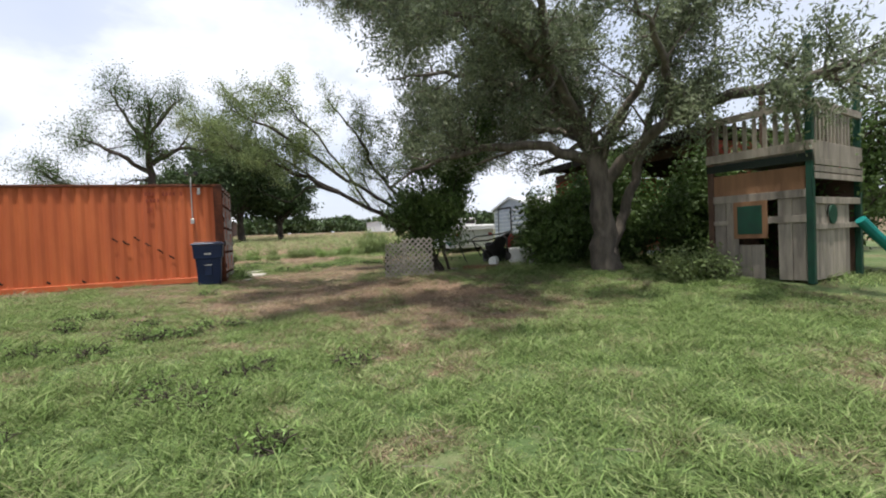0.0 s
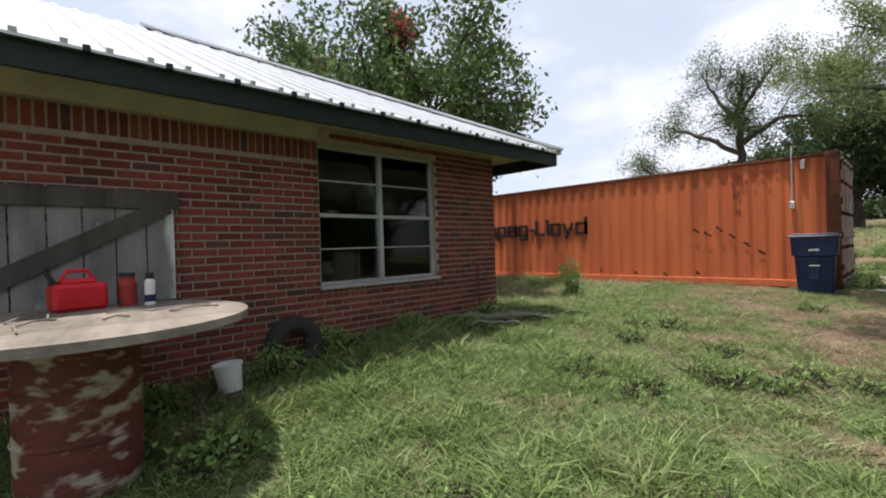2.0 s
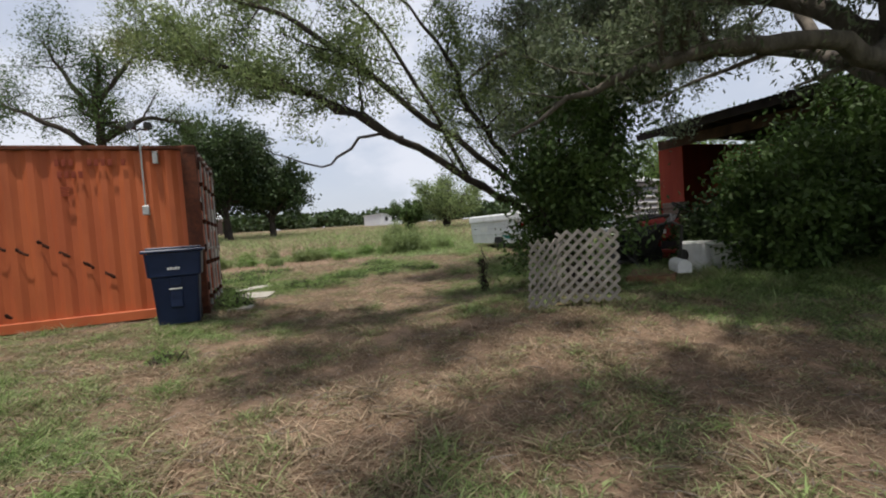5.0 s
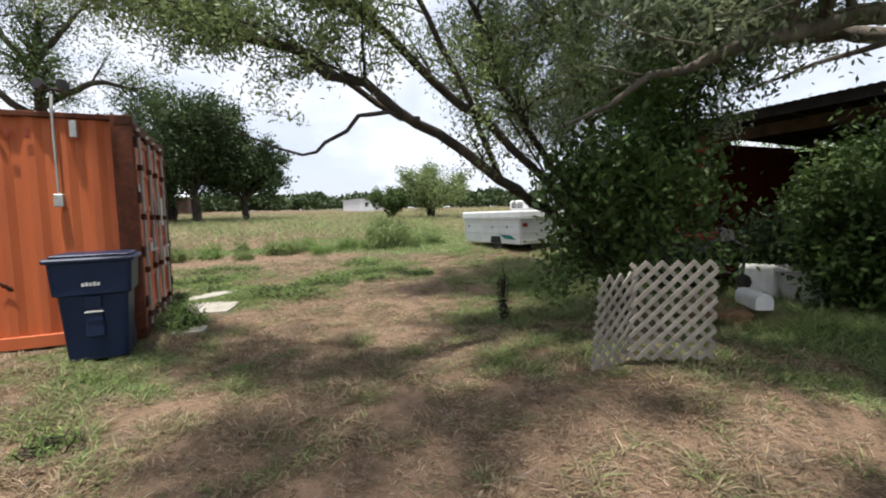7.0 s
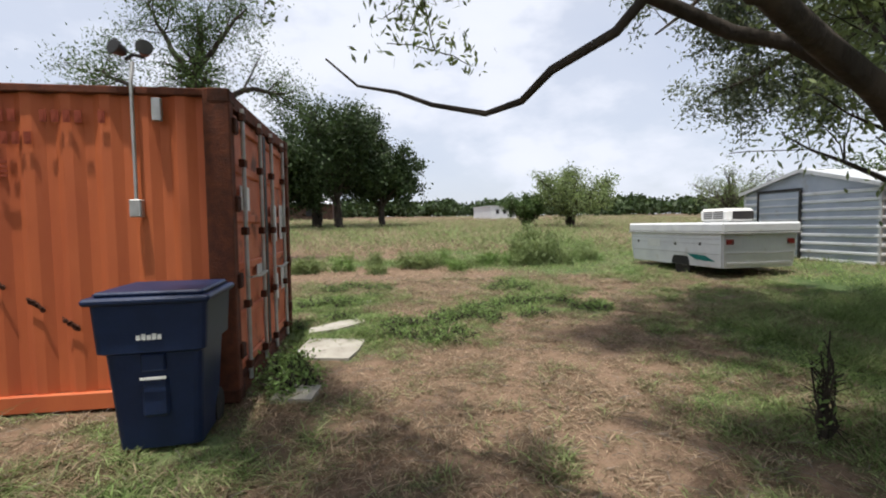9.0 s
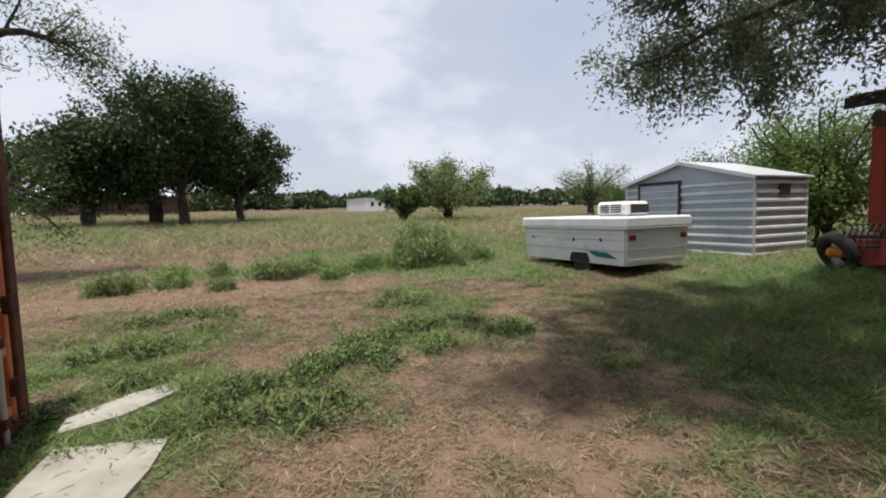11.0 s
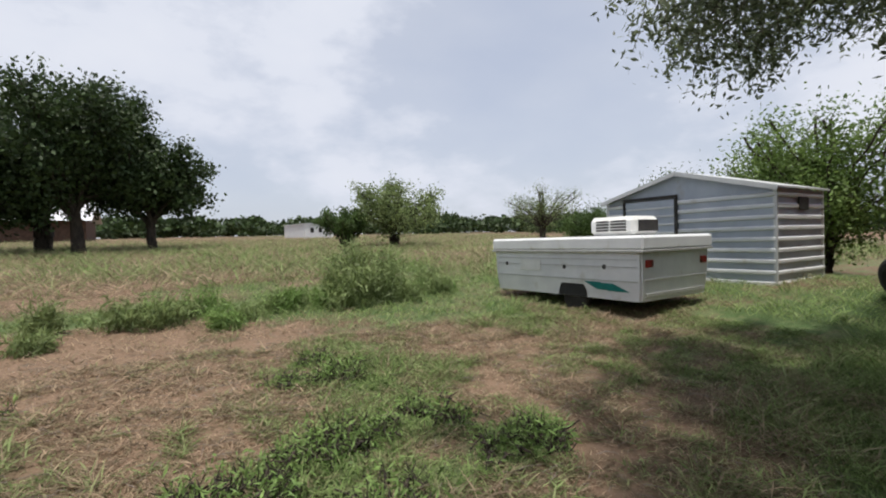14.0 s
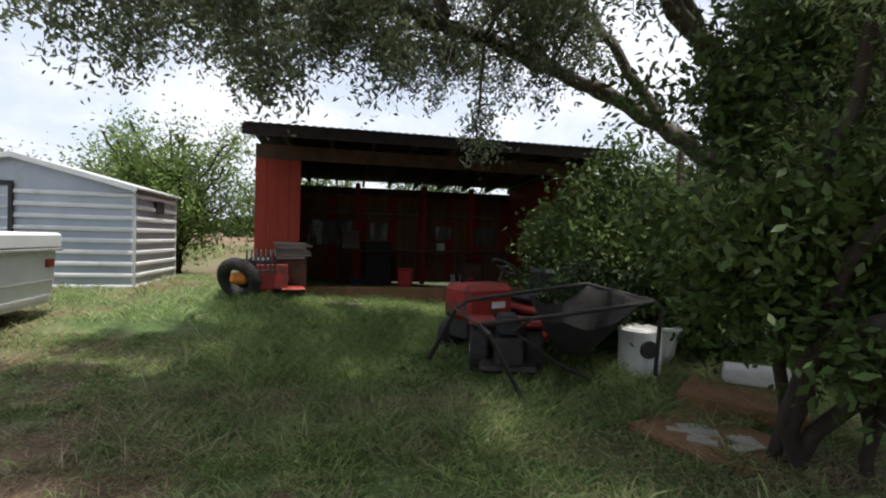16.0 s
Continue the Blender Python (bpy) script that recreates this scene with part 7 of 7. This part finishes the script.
clump_bush("bush", "low leafy bush among the clutter", 7.0, 10.5, 1.5, 1.7, "leaf_dark", 9000, 0.10, 68)
clump_bush("bush", "dense leafy bush in front of the thick trunk", 6.6, 9.3, 1.7, 2.5, "leaf", 14000, 0.11, 62)
tree("young_tree", "young dark-leaved tree growing at the leaning tree's foot", [
    [(3.75, 10.45, 0.4, 0.04), (3.7, 10.4, 1.1, 0.035), (3.5, 10.3, 1.9, 0.025), (3.3, 10.1, 2.8, 0.012)], [(3.76, 10.45, 0.8, 0.03), (3.95, 10.3, 1.6, 0.025), (4.1, 10.2, 2.4, 0.01)],
    [(3.72, 10.42, 0.9, 0.022), (3.8, 11.0, 1.5, 0.018), (3.95, 11.4, 2.1, 0.008)],
    [(3.9, 10.3, 1.5, 0.025), (4.4, 10.6, 2.6, 0.02), (4.8, 10.9, 3.6, 0.008)], [(4.05, 10.2, 2.3, 0.02), (4.6, 10.0, 3.4, 0.014), (5.0, 9.8, 4.2, 0.007)],
    [(3.72, 10.4, 1.0, 0.03), (3.2, 10.4, 1.6, 0.02), (2.8, 10.3, 2.2, 0.01)], [(3.72, 10.4, 0.9, 0.03), (3.9, 10.9, 1.6, 0.02), (4.0, 11.3, 2.4, 0.01)]],
    subs=24, sub_len=0.9, twigs=9, twig_len=0.45, leaves=25000, leaf=0.09, leaf_w=0.45, mat="leaf", seed=63, droop=0.4, start=0.3, floor=1.0)
clump_bush("bush", "low weedy bush before the playhouse", 7.5, 6.0, 1.2, 0.7, "leaf_grey", 3500, 0.08, 65)
clump_bush("bush", "dense dark bush between the trunk and playhouse", 9.6, 7.6, 2.4, 3.0, "leaf", 16000, 0.12, 67)
clump_bush("bush", "bush beside the playhouse", 10.5, 7.4, 2.2, 2.2, "leaf", 9000, 0.1, 66)
clump_bush("sapling_bush", "small leafy sapling on the lawn", -5.35, 10.1, 0.55, 0.9, "weed_green", 480, 0.07, 71, category="sapling", upright=True)
clump_bush("tall_weed", "tall thin weed with small leaves", 2.75, 11.5, 0.12, 1.0, "weed_green", 150, 0.05, 72, category="weed")
random.seed(61)
clump_bush("weed_clump", "tall dense clump of coarse green weeds in the field", 4.4, 21.8, 1.7, 1.25, "leaf_grey", 4200, 0.17, 83, category="weeds", leaf_w=0.13, droop=-0.8, upright=True)
for i in range(26):
    x = random.uniform(-2.5, 6.5)
    y = 21.3 + 0.12 * x + random.gauss(0, 0.45)
    clump_bush("weed_clump", "loose uneven clump of coarse green weeds in the field", x, y, random.uniform(0.5, 1.0), random.uniform(0.2, 0.62), "leaf_grey" if i % 3 else "weed_green", 620, 0.13, 90 + i, category="weeds", leaf_w=0.15, droop=-0.7, upright=True)

for i, (x, y, w, h) in enumerate(((-4.3, 3.45, 0.5, 0.22), (-4.4, 4.1, 0.5, 0.25), (-4.45, 5.1, 0.4, 0.2), (-4.2, 2.5, 0.5, 0.2), (-3.3, 2.6, 0.5, 0.16), (-4.4, 6.4, 0.5, 0.2), (-1.0, 13.2, 0.6, 0.3), (-1.05, 13.6, 0.4, 0.2))):
    clump_bush("wall_weed", "low leafy green weed in the grass by the wall", x, y, w, h, "weed_green", 900, 0.05, 120 + i, category="weed")
for i in range(105):
    cx, cy, sx, sy = [(0.5, 15.35, 0.7, 0.13), (2.4, 16.45, 0.5, 0.15), (1.2, 15.65, 0.4, 0.1), (3.3, 15.9, 0.2, 0.1), (-0.5, 18.3, 0.7, 0.3), (-1.2, 4.6, 1.6, 2.0), (-0.6, 3.2, 1.6, 1.2), (-2.4, 7.5, 1.0, 1.6), (-0.9, 17.0, 0.9, 0.35), (-0.9, 15.3, 0.6, 0.45), (1.7, 16.0, 0.7, 0.3), (2.4, 17.9, 0.7, 0.5), (-0.3, 14.9, 0.4, 0.3), (0.5, 14.7, 0.5, 0.2), (9.0, 14.2, 0.9, 0.8), (-1.5, 6.4, 0.5, 0.4), (7.0, 12.6, 1.0, 0.5)][i % 17]
    x, y = cx + random.gauss(0, sx * 0.6), cy + random.gauss(0, sy * 0.6)
    if abs(x + 0.72) < 0.5 and 13.7 < y < 15.9:
        continue
    clump_bush("lawn_weed", "low spreading tuft of coarse green weed in the lawn", x, y, random.uniform(0.35, 0.65), random.uniform(0.05, 0.10), "weed_green", 330, 0.06, 200 + i, category="weed", leaf_w=0.22)

# ---- far woods ----
def far_woods():
    rng = np.random.default_rng(99)
    C, S = [], []
    for k in range(620):
        a = rng.uniform(-0.9, 2.3) if k < 560 else rng.uniform(2.3, 5.3)
        R = rng.uniform(85, 150) if k % 3 else rng.uniform(105, 200)
        x, y = 2 + R * math.sin(a) , 10 + R * math.cos(a)
        h = rng.uniform(2.4, 4.6) * (1.25 if R > 120 else 1)
        n = 170
        u = rng.normal(size=(n, 3)); u /= np.linalg.norm(u, axis=1, keepdims=True)
        rad = rng.uniform(0.55, 1.0, (n, 1))
        c = u * rad * np.array([h * 0.9, h * 0.9, h * 0.5]) + np.array([x, y, gz(x, y) + h * 0.5])
        C.append(c)
    c = np.concatenate(C)
    v, f = leaves_np(c, 0.95, 0.8, rng)
    ob = raw("far_woods", v, f, "leaf_dark")
    tagged(ob, "low dark line of woods along the horizon", "woods", kind="stuff")


far_woods()


# ---- grass ----
def grass(name, x0, x1, y0, y1, density, hgt, wid, seed, label, near=None, greener=0.0):
    rng = np.random.default_rng(seed)
    n = int((x1 - x0) * (y1 - y0) * density)
    x, y = rng.uniform(x0, x1, n), rng.uniform(y0, y1, n)
    keep = ~((x < WX + 0.02) & (y < WY + 0.02)) & ~((x > CX0) & (x < CX1) & (y > CY0) & (y < CY1))
    for cx, cy, r in ((-0.72, 14.3, 0.36), (-0.72, 15.35, 0.25)):
        keep &= ((x - cx) ** 2 + ((y - cy) * 1.1) ** 2 > r * r) | (rng.uniform(size=n) < 0.06)
    dry = dryness(x, y)
    cover = 1.15 - 0.42 * np.clip(dry, 0, 1) + 0.5 * (fractal(x * 4, y * 4, 21, 3) - 0.5)
    keep &= rng.uniform(size=n) < cover
    if near is not None:
        keep &= near(x, y, rng)
    x, y, dry = x[keep], y[keep], dry[keep]
    n = len(x)
    z = ground_z(x, y) - 0.01
    h = hgt * rng.uniform(0.45, 1.3, n) * (1.2 - 0.6 * np.clip(dry, 0, 1)) * (0.6 + 0.8 * fractal(x * 1.5, y * 1.5, 33, 3)) * (0.1 + 1.8 * fractal(x * 4.5, y * 4.5, 35, 2))
    a = rng.uniform(0, 2 * np.pi, n)
    lean = h * rng.uniform(0.7, 2.3, n) * (1 + 1.2 * np.clip(dry - 0.4, 0, 1))
    b = rng.uniform(0, 2 * np.pi, n)
    w = wid * rng.uniform(0.6, 1.3, n)
    c = np.stack([x, y, z], -1)
    s = np.stack([np.cos(a), np.sin(a), 0 * a], -1) * w[:, None] / 2
    t = c + np.stack([np.cos(b) * lean, np.sin(b) * lean, h], -1)
    mid = c + np.stack([np.cos(b) * lean * 0.35, np.sin(b) * lean * 0.35, h * 0.62], -1)
    v = np.stack([c - s * 0.6, mid - s, t, mid + s], 1).reshape(-1, 3)
    ob = raw(name, v, np.arange(4 * n).reshape(-1, 4), "blade")
    at = ob.data.attributes.new("dry", "FLOAT", "POINT")
    at.data.foreach_set("value", np.repeat(dry - greener, 4).astype(np.float32))
    tagged(ob, label, "grass", kind="stuff")
    return ob


grass("grass", -4.7, 8.0, 0.8, 19.5, 3300, 0.05, 0.011, 1, "short mown lawn grass, green with straw patches")
grass("lawn_far", -13.0, 12.5, 4.0, 36.0, 330, 0.10, 0.015, 2, "rougher grass, green and straw-coloured", near=lambda x, y, r: (y > 17.5) | (x > 8.5) | (x < -4.6))
grass("field_grass", -30.0, 40.0, 20.0, 75.0, 60, 0.34, 0.035, 4, "tall dry field grass", near=lambda x, y, r: ~((x > -5) & (x < 9) & (y < 26)))
grass("wall_grass", -4.66, -3.4, 0.6, 7.4, 900, 0.10, 0.012, 5, "long lush grass along the foot of the brick wall")
grass("tuft_grass", -3.6, 6.0, 0.8, 19.0, 900, 0.10, 0.011, 7, "coarse green tufts in the lawn", near=lambda x, y, r: fractal(x * 1.1, y * 1.1, 77, 3) > 0.60)
grass("shade_grass", 4.5, 10.5, 8.5, 15.5, 1300, 0.14, 0.009, 6, "long green grass in the shade before the barn")

grass("dry_tuft_grass", -2.5, 6.8, 5.5, 19.5, 2600, 0.075, 0.010, 9, "small olive tufts standing in the straw-dry lawn", near=lambda x, y, r: (fractal(x * 5.5, y * 5.5, 91, 2) > 0.60) & (dryness(x, y) > 0.35), greener=0.38)


def litter():
    """Fallen pale stalks and twigs lying flat in the dry grass, and small leaves."""
    rng = np.random.default_rng(44)
    n = 8000
    x, y = rng.uniform(-3.5, 7.5, n), rng.uniform(1.0, 20.0, n)
    k = rng.uniform(size=n) < np.clip(dryness(x, y) * 1.3 - 0.15, 0.04, 1)
    x, y = x[k], y[k]
    z = ground_z(x, y) + 0.03
    a, l = rng.uniform(0, 6.28, len(x)), rng.uniform(0.05, 0.26, len(x)) * rng.uniform(0.4, 1, len(x))
    paths = [[(x[i] - l[i] * math.cos(a[i]) / 2, y[i] - l[i] * math.sin(a[i]) / 2, z[i], 0.0022), (x[i] + rng.normal() * 0.01, y[i] + rng.normal() * 0.01, z[i] + 0.012, 0.0024), (x[i] + l[i] * math.cos(a[i]) / 2, y[i] + l[i] * math.sin(a[i]) / 2, z[i], 0.0015)] for i in range(len(x))]
    v, f = tubes_np(paths, 3)
    tagged(raw("straw_litter", v, f, "wood_spool"), "pale dead stalks and twigs scattered on the dry lawn", "straw", kind="stuff")


litter()


# ---- bricks of the long wall ----
def bricks():
    y_end, y_start = WY, -1.0
    h, l, j = 0.0575, 0.194, 0.0135
    y0, y1, z0, z1 = WIN
    rng = random.Random(5)
    spots = []

    def place(ya, yb, za, zb):
        spots.append((ya, yb, za, zb))
    z, row = HB + 0.012, 0
    while z + h < HT - 0.01:
        y = y_end - (0.0 if row % 2 == 0 else -(l + j) / 2)
        while y > y_start:
            a, b = max(y - l, y_start), min(y, y_end)
            soldier = z + h > 2.47 and a < y0
            if not soldier and b - a > 0.03:
                for c, d in (((a, b),) if (b <= y0 or a >= y1 or z + h < z0 - 0.075 or z > z1) else ((a, min(b, y0)), (max(a, y1), b))):
                    if d - c > 0.03:
                        place(c, d, z, z + h)
            y -= l + j
        z += h + j
        row += 1
    y = y0 - 0.004
    while y > y_start:
        place(y - h, y, 2.475, 2.475 + l)
        y -= h + j
    y = y1 + 0.02
    while y > y0 - 0.02:
        place(y - h, y, z0 - 0.072, z0 - 0.036)
        y -= h + j
    spots.sort(key=lambda q: abs((q[0] + q[1]) / 2 - 3.6) + 0.2 * abs(q[2] - 1.4))

    def one(bm, ya, yb, za, zb, push):
        x0, x1, e = WX - 0.02, WX + push, 0.004
        v = [bm.verts.new(c) for c in ((x0, ya, za), (x0, yb, za), (x0, yb, zb), (x0, ya, zb))]
        w = [bm.verts.new(c) for c in ((x1, ya + e, za + e), (x1, yb - e, za + e), (x1, yb - e, zb - e), (x1, ya + e, zb - e))]
        for k in range(4):
            bm.faces.new((v[k], v[(k + 1) % 4], w[(k + 1) % 4], w[k]))
        bm.faces.new(w)
    shared = {}
    for q in spots[:300]:
        key = (round(q[1] - q[0], 3), round(q[3] - q[2], 3), rng.random() < 0.06)
        if key not in shared:
            bm = bmesh.new(); one(bm, 0, key[0], 0, key[1], 0.0)
            me = bpy.data.meshes.new("brick"); bm.normal_update(); bm.to_mesh(me); bm.free()
            me.materials.append(M["brick_dark" if key[2] else "brick"])
            shared[key] = me
        ob = new("brick", shared[key]); ob.parent = wall_e
        ob.location = (rng.uniform(-0.002, 0.002), q[0], q[2])
    for nm, mt, dark in (("joined_brick", "brick_i", False), ("joined_burnt_brick", "brick_dark", True)):
        bm = bmesh.new()
        r2 = random.Random(9)
        for q in spots[300:]:
            d = r2.random() < 0.06
            p = r2.uniform(-0.002, 0.002)
            if d == dark:
                one(bm, *q, p)
        part(nm, bm, mt, wall_e)["kind"] = "stuff"


bricks()
